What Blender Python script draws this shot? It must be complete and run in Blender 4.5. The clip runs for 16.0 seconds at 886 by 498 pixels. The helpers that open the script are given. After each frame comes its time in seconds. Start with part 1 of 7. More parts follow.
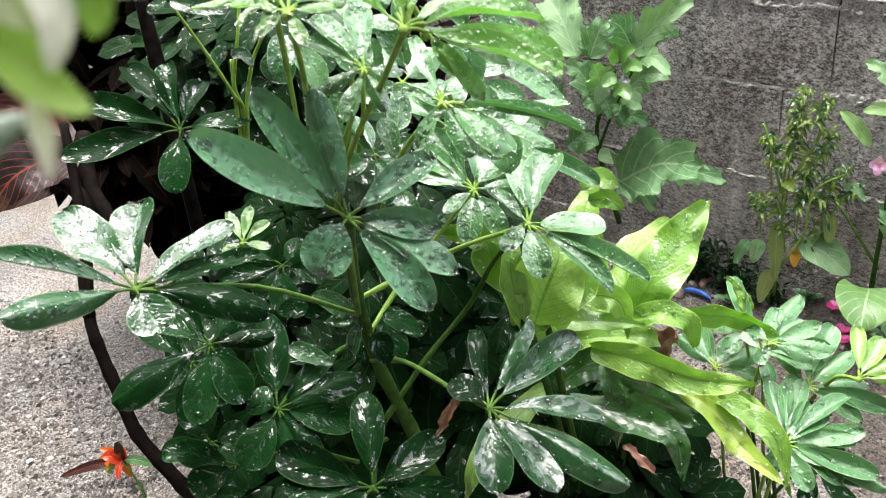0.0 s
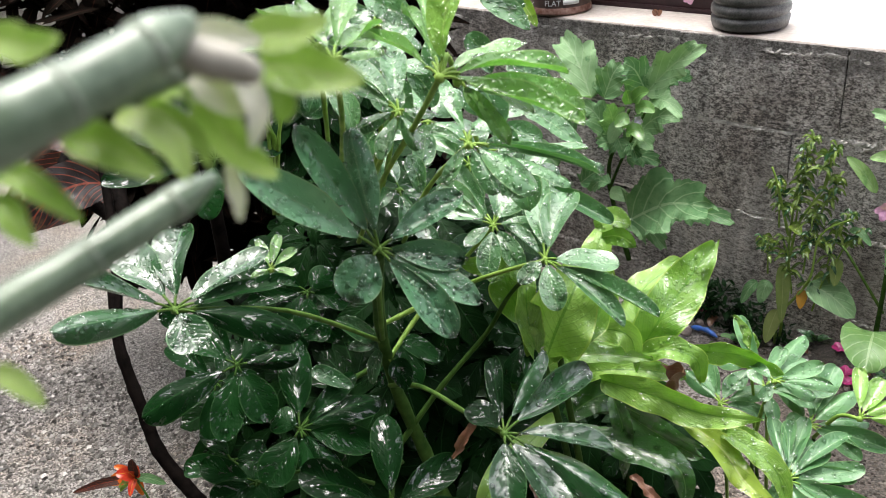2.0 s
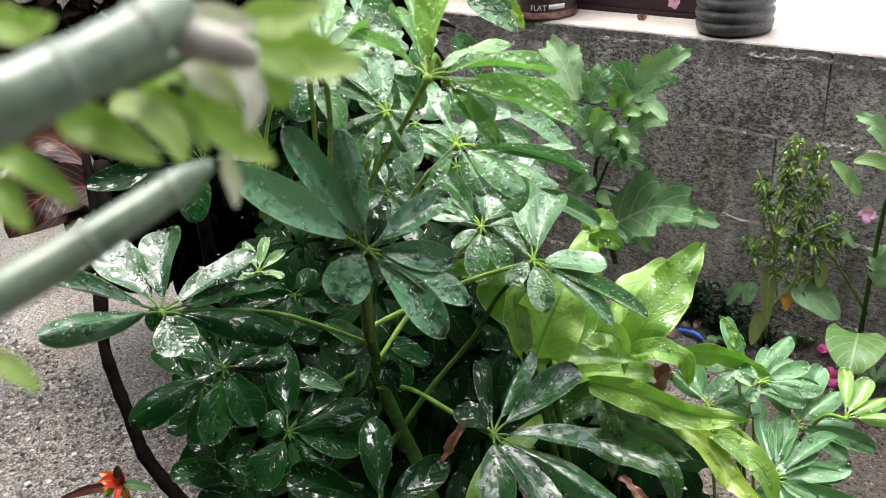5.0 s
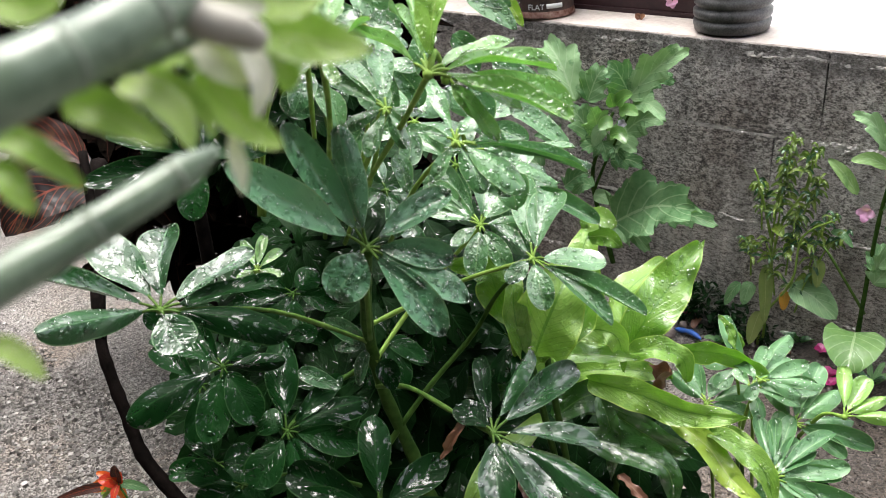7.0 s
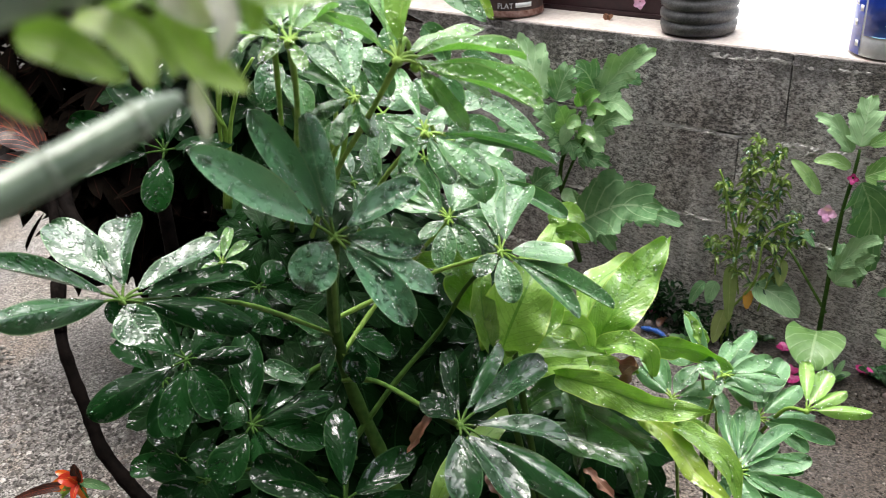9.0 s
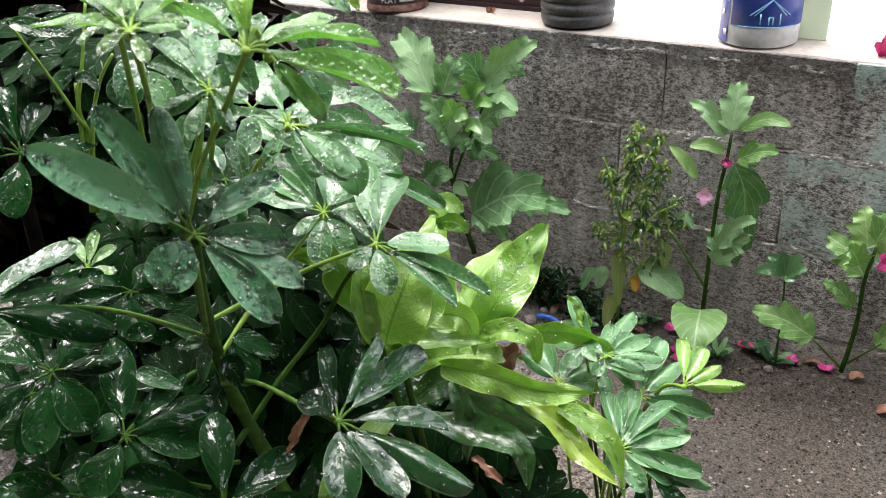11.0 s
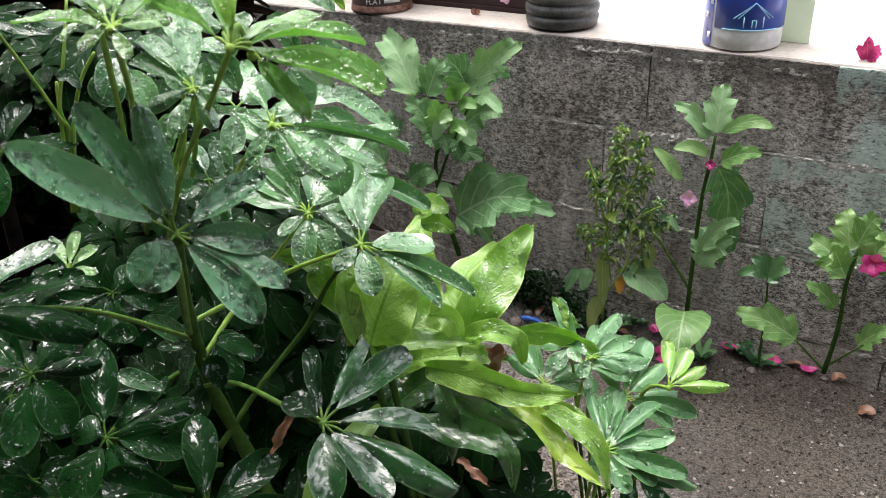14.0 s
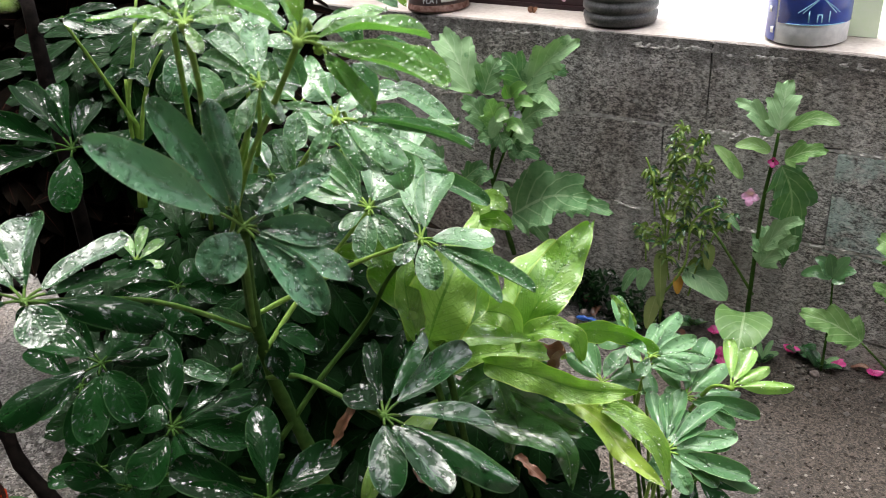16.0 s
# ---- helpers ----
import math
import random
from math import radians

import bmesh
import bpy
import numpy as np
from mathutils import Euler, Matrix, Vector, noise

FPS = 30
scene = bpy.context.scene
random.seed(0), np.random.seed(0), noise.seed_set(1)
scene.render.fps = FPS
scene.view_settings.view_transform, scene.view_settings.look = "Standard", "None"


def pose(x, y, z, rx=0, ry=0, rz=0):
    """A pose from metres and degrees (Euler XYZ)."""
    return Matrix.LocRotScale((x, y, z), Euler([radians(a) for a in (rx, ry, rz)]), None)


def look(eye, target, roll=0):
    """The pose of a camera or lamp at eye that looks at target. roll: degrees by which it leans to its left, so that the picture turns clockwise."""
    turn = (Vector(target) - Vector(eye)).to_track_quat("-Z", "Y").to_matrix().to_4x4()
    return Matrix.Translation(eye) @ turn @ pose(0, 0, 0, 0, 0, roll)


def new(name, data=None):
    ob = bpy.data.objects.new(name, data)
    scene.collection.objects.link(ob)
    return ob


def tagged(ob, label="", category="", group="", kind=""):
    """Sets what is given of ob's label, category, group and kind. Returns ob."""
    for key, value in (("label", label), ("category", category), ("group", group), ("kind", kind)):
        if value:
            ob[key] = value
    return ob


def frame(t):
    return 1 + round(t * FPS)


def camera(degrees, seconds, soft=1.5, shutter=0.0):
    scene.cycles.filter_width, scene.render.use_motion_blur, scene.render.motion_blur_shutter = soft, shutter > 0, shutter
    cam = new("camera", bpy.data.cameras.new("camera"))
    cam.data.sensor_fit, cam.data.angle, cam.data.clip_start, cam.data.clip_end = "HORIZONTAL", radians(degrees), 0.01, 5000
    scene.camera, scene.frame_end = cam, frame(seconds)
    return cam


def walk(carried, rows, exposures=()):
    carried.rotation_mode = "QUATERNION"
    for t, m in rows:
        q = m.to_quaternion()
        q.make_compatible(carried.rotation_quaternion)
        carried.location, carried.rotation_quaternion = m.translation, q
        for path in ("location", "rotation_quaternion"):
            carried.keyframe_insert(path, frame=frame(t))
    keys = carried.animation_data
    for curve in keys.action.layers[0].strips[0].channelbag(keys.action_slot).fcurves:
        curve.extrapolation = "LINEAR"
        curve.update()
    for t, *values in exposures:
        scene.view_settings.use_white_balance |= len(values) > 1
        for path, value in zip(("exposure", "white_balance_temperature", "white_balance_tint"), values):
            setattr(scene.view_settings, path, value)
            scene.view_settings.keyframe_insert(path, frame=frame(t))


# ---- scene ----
cam = camera(55.0, 16.0, soft=0.6, shutter=0.35)
PATH = [
    (0, (0.564, -1.791, 1.295), (-0.653, -0.551, 0.304), -7.2),
    (0.5, (0.573, -1.806, 1.307), (-0.682, -0.575, 0.355), -7.0),
    (1, (0.576, -1.82, 1.314), (-0.703, -0.597, 0.381), -6.7),
    (1.5, (0.579, -1.825, 1.317), (-0.678, -0.575, 0.392), -5.8),
    (2, (0.58, -1.827, 1.318), (-0.668, -0.568, 0.392), -5.6),
    (2.5, (0.581, -1.828, 1.319), (-0.659, -0.556, 0.4), -5.5),
    (3, (0.585, -1.829, 1.318), (-0.654, -0.556, 0.398), -5.5),
    (3.5, (0.582, -1.831, 1.314), (-0.649, -0.553, 0.392), -5.3),
    (4, (0.581, -1.829, 1.315), (-0.65, -0.549, 0.394), -5.4),
    (6.5, (0.577, -1.831, 1.314), (-0.646, -0.539, 0.4), -5.1),
    (7, (0.577, -1.831, 1.312), (-0.644, -0.541, 0.395), -5.2),
    (7.5, (0.575, -1.831, 1.311), (-0.639, -0.532, 0.395), -5.1),
    (8, (0.575, -1.831, 1.31), (-0.627, -0.521, 0.394), -4.6),
    (8.5, (0.574, -1.832, 1.306), (-0.617, -0.512, 0.39), -4.1),
    (9, (0.576, -1.832, 1.302), (-0.588, -0.491, 0.382), -3.7),
    (9.5, (0.584, -1.824, 1.297), (-0.506, -0.423, 0.376), -3.1),
    (10, (0.593, -1.812, 1.294), (-0.431, -0.368, 0.363), -2.8),
    (10.2, (0.594, -1.812, 1.294), (-0.406, -0.358, 0.354), -2.5),
    (12.5, (0.6097, -1.8075, 1.2905), (-0.3673, -0.3316, 0.3603), -2.86),
    (13, (0.6071, -1.8085, 1.2911), (-0.3618, -0.3279, 0.3593), -2.57),
    (13.5, (0.6023, -1.8104, 1.2942), (-0.3634, -0.3254, 0.3659), -2.45),
    (14, (0.5971, -1.8092, 1.2892), (-0.3582, -0.3202, 0.3563), -2.26),
    (14.5, (0.6003, -1.8106, 1.2843), (-0.3597, -0.3204, 0.3577), -2.64),
    (15, (0.596, -1.8115, 1.2869), (-0.3799, -0.3347, 0.3564), -2.67),
    (15.5, (0.5952, -1.8154, 1.2846), (-0.4153, -0.3602, 0.3571), -3.13),
    (16, (0.5918, -1.8164, 1.2847), (-0.4664, -0.3933, 0.3589), -3.77),
]
walk(cam, [(t, look(eye, target, roll)) for t, eye, target, roll in PATH],
     exposures=[(0, 0.62), (0.7, 0.46), (1.5, 0.22), (3, 0.15), (10, 0.17), (12.5, 0.08), (16, 0.01)])

# the lens is focused on the plant, so that the twig right before it blurs
cam.data.dof.use_dof = True
cam.data.dof.focus_distance = 1.3
cam.data.dof.aperture_fstop = 15.0

# ---- sky and light: an overcast, rainy day ----
world = bpy.data.worlds.new("overcast")
scene.world = world
world.use_nodes = True
wn, wl = world.node_tree.nodes, world.node_tree.links
sky = wn.new("ShaderNodeTexSky")
sky.sky_type = "NISHITA"
sky.sun_disc = False
sky.sun_elevation, sky.sun_rotation = radians(77), radians(297)
sky.air_density, sky.dust_density, sky.ozone_density = 1.0, 8.0, 1.0
mute = wn.new("ShaderNodeHueSaturation")
mute.inputs["Saturation"].default_value = 0.34
wl.new(sky.outputs[0], mute.inputs["Color"])
wl.new(mute.outputs[0], wn["Background"].inputs[0])
wn["Background"].inputs[1].default_value = 0.44
sun = new("sun", bpy.data.lights.new("sun", "SUN"))
sun.data.energy, sun.data.angle, sun.data.color = 0.36, radians(90), (1.0, 0.94, 0.97)
sun.matrix_world = look((-1.6, 0.8, 8.0), (0, 0, 0))

GROUND = 0.05
WALL_TOP = 0.80


# ---- materials ----
def material(name):
    m = bpy.data.materials.new(name)
    m.use_nodes = True
    t = m.node_tree
    return m, t.nodes, t.links, t.nodes["Principled BSDF"]


def ramp(nodes, stops):
    r = nodes.new("ShaderNodeValToRGB")
    while len(r.color_ramp.elements) < len(stops):
        r.color_ramp.elements.new(0.5)
    for e, (p, c) in zip(r.color_ramp.elements, stops):
        e.position, e.color = p, (*c, 1) if len(c) == 3 else c
    return r


def grey(v):
    return (v, v, v)


def noise_tex(nodes, links, coord, scale, detail=4.0, rough=0.55):
    n = nodes.new("ShaderNodeTexNoise")
    n.inputs["Scale"].default_value, n.inputs["Detail"].default_value, n.inputs["Roughness"].default_value = scale, detail, rough
    links.new(coord, n.inputs["Vector"])
    return n


def math_node(nodes, links, op, a, b=None):
    n = nodes.new("ShaderNodeMath")
    n.operation = op
    for i, v in enumerate((a, b)):
        if v is None:
            continue
        if hasattr(v, "links"):
            links.new(v, n.inputs[i])
        else:
            n.inputs[i].default_value = v
    return n.outputs[0]


def mix_col(nodes, links, fac, a, b, blend="MIX"):
    n = nodes.new("ShaderNodeMix")
    n.data_type, n.blend_type = "RGBA", blend
    for sock, v in ((n.inputs["Factor"], fac), (n.inputs["A"], a), (n.inputs["B"], b)):
        if hasattr(v, "links"):
            links.new(v, sock)
        elif isinstance(v, (int, float)):
            sock.default_value = v
        else:
            sock.default_value = (*v, 1)
    return n.outputs["Result"]


def leaf_material(name, dark, light, rib, rough=0.3, wet=1.0, through_light=0.25, veins=10.0, rim=None, blotch=None, vein_show=0.10, cells=(2.4, 8), sheen=0.3, wrinkle=1.0, bead=0.6, beads=200, cover=0.47, damp=0.15, least=0.06, quilt=0.05, swells=2.2, film_rough=0.05):
    """A wet leaf: colour from base to rim by its own coordinates, ribs, a pale margin, a film of water and drops."""
    m, n, l, p = material(name)
    uv = n.new("ShaderNodeUVMap").outputs[0]
    ob = n.new("ShaderNodeTexCoord").outputs["Object"]
    geo = n.new("ShaderNodeNewGeometry")
    info = n.new("ShaderNodeObjectInfo").outputs["Random"]
    sep = n.new("ShaderNodeSeparateXYZ")
    l.new(uv, sep.inputs[0])
    across = math_node(n, l, "ABSOLUTE", math_node(n, l, "SUBTRACT", sep.outputs[0], 0.5))
    soft = noise_tex(n, l, geo.outputs["Position"], 35, 3)
    tone = math_node(n, l, "ADD", math_node(n, l, "MULTIPLY", soft.outputs[0], 0.7), math_node(n, l, "MULTIPLY", math_node(n, l, "SUBTRACT", info, 0.35), 0.55))
    col = ramp(n, [(0.2, dark), (0.75, light)])
    l.new(tone, col.inputs[0])
    colour = col.outputs[0]
    # side veins run forward from the midrib
    wave = math_node(n, l, "SINE", math_node(n, l, "MULTIPLY", math_node(n, l, "SUBTRACT", sep.outputs[1], math_node(n, l, "MULTIPLY", across, 0.7)), veins * 6.283))
    vein = math_node(n, l, "POWER", math_node(n, l, "MAXIMUM", wave, 0.0), 14.0)
    colour = mix_col(n, l, math_node(n, l, "MULTIPLY", vein, vein_show), colour, rib)
    mid = math_node(n, l, "LESS_THAN", across, 0.022)
    colour = mix_col(n, l, math_node(n, l, "MULTIPLY", mid, 0.7), colour, rib)
    if rim:
        edge = math_node(n, l, "GREATER_THAN", across, 0.468)
        colour = mix_col(n, l, math_node(n, l, "MULTIPLY", edge, 0.7), colour, rim)
    if blotch:
        spot = noise_tex(n, l, geo.outputs["Position"], 28, 5, 0.65)
        r = ramp(n, [(0.58, grey(0)), (0.66, grey(1))])
        l.new(spot.outputs[0], r.inputs[0])
        colour = mix_col(n, l, math_node(n, l, "MULTIPLY", r.outputs[0], 0.6), colour, blotch)
    l.new(colour, p.inputs["Base Color"])
    # a film of rain, wrinkled along the side veins, swelling slowly and beaded; heights in millimetres
    lean = math_node(n, l, "SUBTRACT", sep.outputs[1], math_node(n, l, "MULTIPLY", across, 0.6))
    run = n.new("ShaderNodeCombineXYZ")
    l.new(math_node(n, l, "MULTIPLY", sep.outputs[0], cells[0]), run.inputs[0])
    l.new(math_node(n, l, "MULTIPLY", lean, cells[1]), run.inputs[1])
    l.new(math_node(n, l, "MULTIPLY", info, 61.0), run.inputs[2])
    film = noise_tex(n, l, run.outputs[0], 1.0, 2.5, 0.5)
    film.inputs["Distortion"].default_value = 0.7
    swell = noise_tex(n, l, geo.outputs["Position"], 48, 1.0, 0.5)
    cell = n.new("ShaderNodeTexVoronoi")
    cell.inputs["Scale"].default_value = beads
    warp = n.new("ShaderNodeVectorMath")
    warp.operation = "MULTIPLY_ADD"
    l.new(noise_tex(n, l, geo.outputs["Position"], 170, 1.0).outputs["Color"], warp.inputs[0])
    warp.inputs[1].default_value = (0.006, 0.006, 0.006)
    l.new(geo.outputs["Position"], warp.inputs[2])
    l.new(warp.outputs[0], cell.inputs["Vector"])
    size = n.new("ShaderNodeSeparateColor")
    l.new(cell.outputs["Color"], size.inputs[0])
    reach = math_node(n, l, "ADD", math_node(n, l, "MULTIPLY", size.outputs[0], 0.40), least)
    dome = math_node(n, l, "MAXIMUM", math_node(n, l, "SUBTRACT", 1.0, math_node(n, l, "POWER", math_node(n, l, "DIVIDE", cell.outputs["Distance"], reach), 2.0)), 0.0)
    drop = math_node(n, l, "MULTIPLY", math_node(n, l, "POWER", dome, 0.6), reach)
    height = math_node(n, l, "ADD", math_node(n, l, "MULTIPLY", film.outputs[0], wrinkle), math_node(n, l, "MULTIPLY", swell.outputs[0], swells))
    height = math_node(n, l, "ADD", height, math_node(n, l, "MULTIPLY", drop, bead))
    height = math_node(n, l, "SUBTRACT", height, math_node(n, l, "MULTIPLY", vein, quilt))
    bump = n.new("ShaderNodeBump")
    bump.inputs["Strength"].default_value, bump.inputs["Distance"].default_value = 1.0, 0.001
    l.new(height, bump.inputs["Height"])
    l.new(bump.outputs[0], p.inputs["Coat Normal"])
    under = n.new("ShaderNodeBump")
    under.inputs["Strength"].default_value, under.inputs["Distance"].default_value = 0.6, 0.001
    l.new(height, under.inputs["Height"])
    l.new(under.outputs[0], p.inputs["Normal"])
    fine = ramp(n, [(0.35, grey(rough * 1.15)), (0.65, grey(rough * 0.85))])
    l.new(soft.outputs[0], fine.inputs[0])
    l.new(fine.outputs[0], p.inputs["Roughness"])
    p.inputs["Specular IOR Level"].default_value = sheen
    # the film breaks up into puddles with ragged rims; between them the blade is only damp
    patch = noise_tex(n, l, geo.outputs["Position"], 75, 3.0, 0.6)
    pooled = math_node(n, l, "ADD", math_node(n, l, "MULTIPLY", film.outputs[0], 0.5), math_node(n, l, "MULTIPLY", patch.outputs[0], 0.5))
    puddle = ramp(n, [(cover, grey(damp)), (cover + 0.035, grey(1.0))])
    l.new(pooled, puddle.inputs[0])
    l.new(math_node(n, l, "MULTIPLY", math_node(n, l, "MAXIMUM", puddle.outputs[0], math_node(n, l, "MINIMUM", math_node(n, l, "MULTIPLY", dome, 2.0), min(0.6, 0.5 * bead))), wet), p.inputs["Coat Weight"])
    p.inputs["Coat Roughness"].default_value = film_rough
    p.inputs["Coat IOR"].default_value = 1.9
    tr = n.new("ShaderNodeBsdfTranslucent")
    l.new(mix_col(n, l, 1.0, colour, (0.75, 1.0, 0.36), "MULTIPLY"), tr.inputs[0])
    ms = n.new("ShaderNodeMixShader")
    ms.inputs[0].default_value = through_light
    l.new(p.outputs[0], ms.inputs[1])
    l.new(tr.outputs[0], ms.inputs[2])
    l.new(ms.outputs[0], n["Material Output"].inputs[0])
    return m


LEAF = {
    "old": leaf_material("old_leaf", (0.013, 0.058, 0.016), (0.030, 0.114, 0.033), (0.10, 0.22, 0.10), 0.30, 1.0, 0.10, 9, (0.15, 0.27, 0.13), wrinkle=0.7, bead=1.5, beads=210, cover=0.49, damp=0.14, least=0.16, swells=1.2, film_rough=0.10),
    "sheeted": leaf_material("sheeted_leaf", (0.009, 0.042, 0.011), (0.022, 0.084, 0.024), (0.06, 0.14, 0.06), 0.30, 1.0, 0.10, 9, (0.09, 0.18, 0.08), sheen=0.2, wrinkle=0.5, bead=0.35, beads=150, cover=0.47, damp=0.08, swells=1.8, film_rough=0.04),
    "matte": leaf_material("matte_leaf", (0.064, 0.185, 0.090), (0.120, 0.292, 0.146), (0.14, 0.27, 0.14), 0.34, 0.9, 0.14, 9, (0.17, 0.30, 0.15), sheen=0.4, wrinkle=0.4, bead=2.2, beads=160, cover=0.85, damp=0.40, least=0.14, swells=1.2),
    # older, lower leaves; the canopy's shade is put into their colour too
    "aged_shaded": leaf_material("aged_leaf_shade_toned", (0.0026, 0.016, 0.0034), (0.0070, 0.039, 0.0080), (0.010, 0.045, 0.010), 0.40, 1.0, 0.08, 9, (0.028, 0.070, 0.022), None, 0.03, (3.2, 8.0), sheen=0.05, wrinkle=1.7, bead=0.5, beads=260, cover=0.550, damp=0.0, film_rough=0.03),
    # leaf green cut to near-black, to carry the shade inside the bush
    "inner": leaf_material("inner_leaf_shade_toned", (0.003, 0.014, 0.003), (0.008, 0.034, 0.007), (0.02, 0.06, 0.02), 0.5, 0.8, 0.05, 9, sheen=0.04, wrinkle=1.8, bead=0.2, cover=0.585, damp=0.0),
    "mid": leaf_material("mid_leaf", (0.056, 0.165, 0.056), (0.125, 0.300, 0.112), (0.20, 0.37, 0.15), 0.36, 1.0, 0.22, 9, (0.22, 0.38, 0.16), sheen=0.5, wrinkle=0.5, bead=1.6, beads=225, cover=0.50, damp=0.50, least=0.24, swells=1.1, film_rough=0.10),
    "dull": leaf_material("dull_green_leaf", (0.072, 0.190, 0.072), (0.150, 0.320, 0.135), (0.20, 0.38, 0.16), 0.42, 0.8, 0.22, 9, (0.24, 0.40, 0.18), sheen=0.4, wrinkle=0.5, bead=1.9, beads=170, cover=0.53, damp=0.28, least=0.22, swells=1.2, film_rough=0.10),
    "young": leaf_material("young_leaf", (0.13, 0.30, 0.062), (0.24, 0.47, 0.15), (0.34, 0.52, 0.16), 0.36, 1.0, 0.32, 9, (0.32, 0.48, 0.18), sheen=0.5, wrinkle=0.5, bead=2.0, beads=200, cover=0.49, damp=0.55, least=0.24, swells=1.0, film_rough=0.10),
    "new": leaf_material("new_leaf", (0.19, 0.39, 0.055), (0.32, 0.53, 0.13), (0.46, 0.60, 0.22), 0.32, 0.9, 0.33, 8, sheen=0.5, wrinkle=0.4, bead=1.3, damp=0.25, least=0.2, swells=1.0, film_rough=0.1),
    "lime": leaf_material("lime_leaf", (0.145, 0.315, 0.034), (0.31, 0.51, 0.11), (0.10, 0.26, 0.024), 0.42, 0.9, 0.33, 12, (0.40, 0.55, 0.12), (0.10, 0.26, 0.026), 0.38, (3, 14), 0.35, 1.2, 1.2, 190, cover=0.51, damp=0.12, least=0.2, quilt=0.2, swells=1.6),
    "leafdark": leaf_material("dark_strap_leaf", (0.02, 0.08, 0.015), (0.05, 0.15, 0.03), (0.12, 0.24, 0.06), 0.28, 1.0, 0.2, 22),
    "yellow": leaf_material("yellowing_leaf", (0.22, 0.40, 0.04), (0.40, 0.55, 0.09), (0.55, 0.60, 0.2), 0.35, 0.7, 0.35, 18, None, (0.30, 0.40, 0.04), sheen=0.5),
    "egg": leaf_material("lobed_leaf_green", (0.100, 0.228, 0.092), (0.255, 0.415, 0.205), (0.33, 0.47, 0.27), 0.62, 0.14, 0.28, 6, None, (0.055, 0.17, 0.055), 0.6, (6, 14), 0.22, 1.2, 0.5, quilt=0.8),
    "broad": leaf_material("broad_leaf_green", (0.13, 0.27, 0.075), (0.28, 0.45, 0.16), (0.38, 0.52, 0.28), 0.50, 0.25, 0.3, 6, None, (0.09, 0.22, 0.05), 0.5, (6, 14), 0.4, 1.4, 0.5, quilt=0.7),
    "pale": leaf_material("wilting_leaf", (0.20, 0.28, 0.08), (0.34, 0.40, 0.14), (0.4, 0.45, 0.2), 0.5, 0.3, 0.3, 8),
    "orange": leaf_material("orange_leaf", (0.45, 0.22, 0.03), (0.60, 0.32, 0.05), (0.5, 0.35, 0.1), 0.5, 0.3, 0.3, 8),
    "croton": leaf_material("croton_leaf_red_veined", (0.012, 0.007, 0.006), (0.035, 0.013, 0.009), (0.26, 0.05, 0.02), 0.5, 0.15, 0.1, 9, None, (0.10, 0.05, 0.02), 0.8),
    # croton leaf with deep shade put into the colour and no gloss
    "shade": leaf_material("croton_leaf_shade_toned", (0.006, 0.005, 0.004), (0.016, 0.012, 0.008), (0.05, 0.02, 0.015), 0.9, 0.0, 0.05, 9, sheen=0.0),
    "chili": leaf_material("chili_leaf", (0.055, 0.115, 0.014), (0.19, 0.28, 0.042), (0.4, 0.5, 0.2), 0.4, 0.4, 0.3, 6),
    "bract": leaf_material("dry_bract", (0.50, 0.48, 0.40), (0.74, 0.72, 0.66), (0.6, 0.58, 0.5), 0.5, 0.2, 0.3, 6),
    "twigleaf": leaf_material("twig_leaf_green", (0.24, 0.40, 0.07), (0.40, 0.55, 0.16), (0.5, 0.55, 0.3), 0.45, 0.3, 0.35, 6, (0.6, 0.62, 0.45)),
    "dead": leaf_material("dead_leaf_brown", (0.10, 0.040, 0.022), (0.33, 0.16, 0.10), (0.4, 0.26, 0.18), 0.5, 0.7, 0.12, 8),
    "petal": leaf_material("magenta_petal", (0.50, 0.03, 0.20), (0.70, 0.08, 0.34), (0.7, 0.2, 0.4), 0.5, 0.3, 0.3, 5),
    "pinkpetal": leaf_material("pink_petal", (0.70, 0.34, 0.58), (0.85, 0.55, 0.76), (0.8, 0.5, 0.7), 0.5, 0.3, 0.3, 5),
    "lavender": leaf_material("lavender_bud", (0.40, 0.36, 0.52), (0.60, 0.56, 0.70), (0.6, 0.5, 0.7), 0.5, 0.3, 0.2, 5),
    "flame": leaf_material("flame_petal", (0.70, 0.05, 0.02), (0.85, 0.20, 0.02), (0.9, 0.5, 0.05), 0.4, 0.6, 0.3, 5),
}


def drop_material():
    """A bead of water: clear, with the sky in its gloss."""
    m, n, l, p = material("water_bead")
    gl = n.new("ShaderNodeBsdfGlossy")
    gl.inputs["Roughness"].default_value = 0.02
    tp = n.new("ShaderNodeBsdfTransparent")
    tp.inputs[0].default_value = (1, 1, 1, 1)
    fr = n.new("ShaderNodeFresnel")
    fr.inputs[0].default_value = 1.5
    ms = n.new("ShaderNodeMixShader")
    l.new(fr.outputs[0], ms.inputs[0])
    l.new(tp.outputs[0], ms.inputs[1])
    l.new(gl.outputs[0], ms.inputs[2])
    l.new(ms.outputs[0], n["Material Output"].inputs[0])
    return m


BEAD = drop_material()


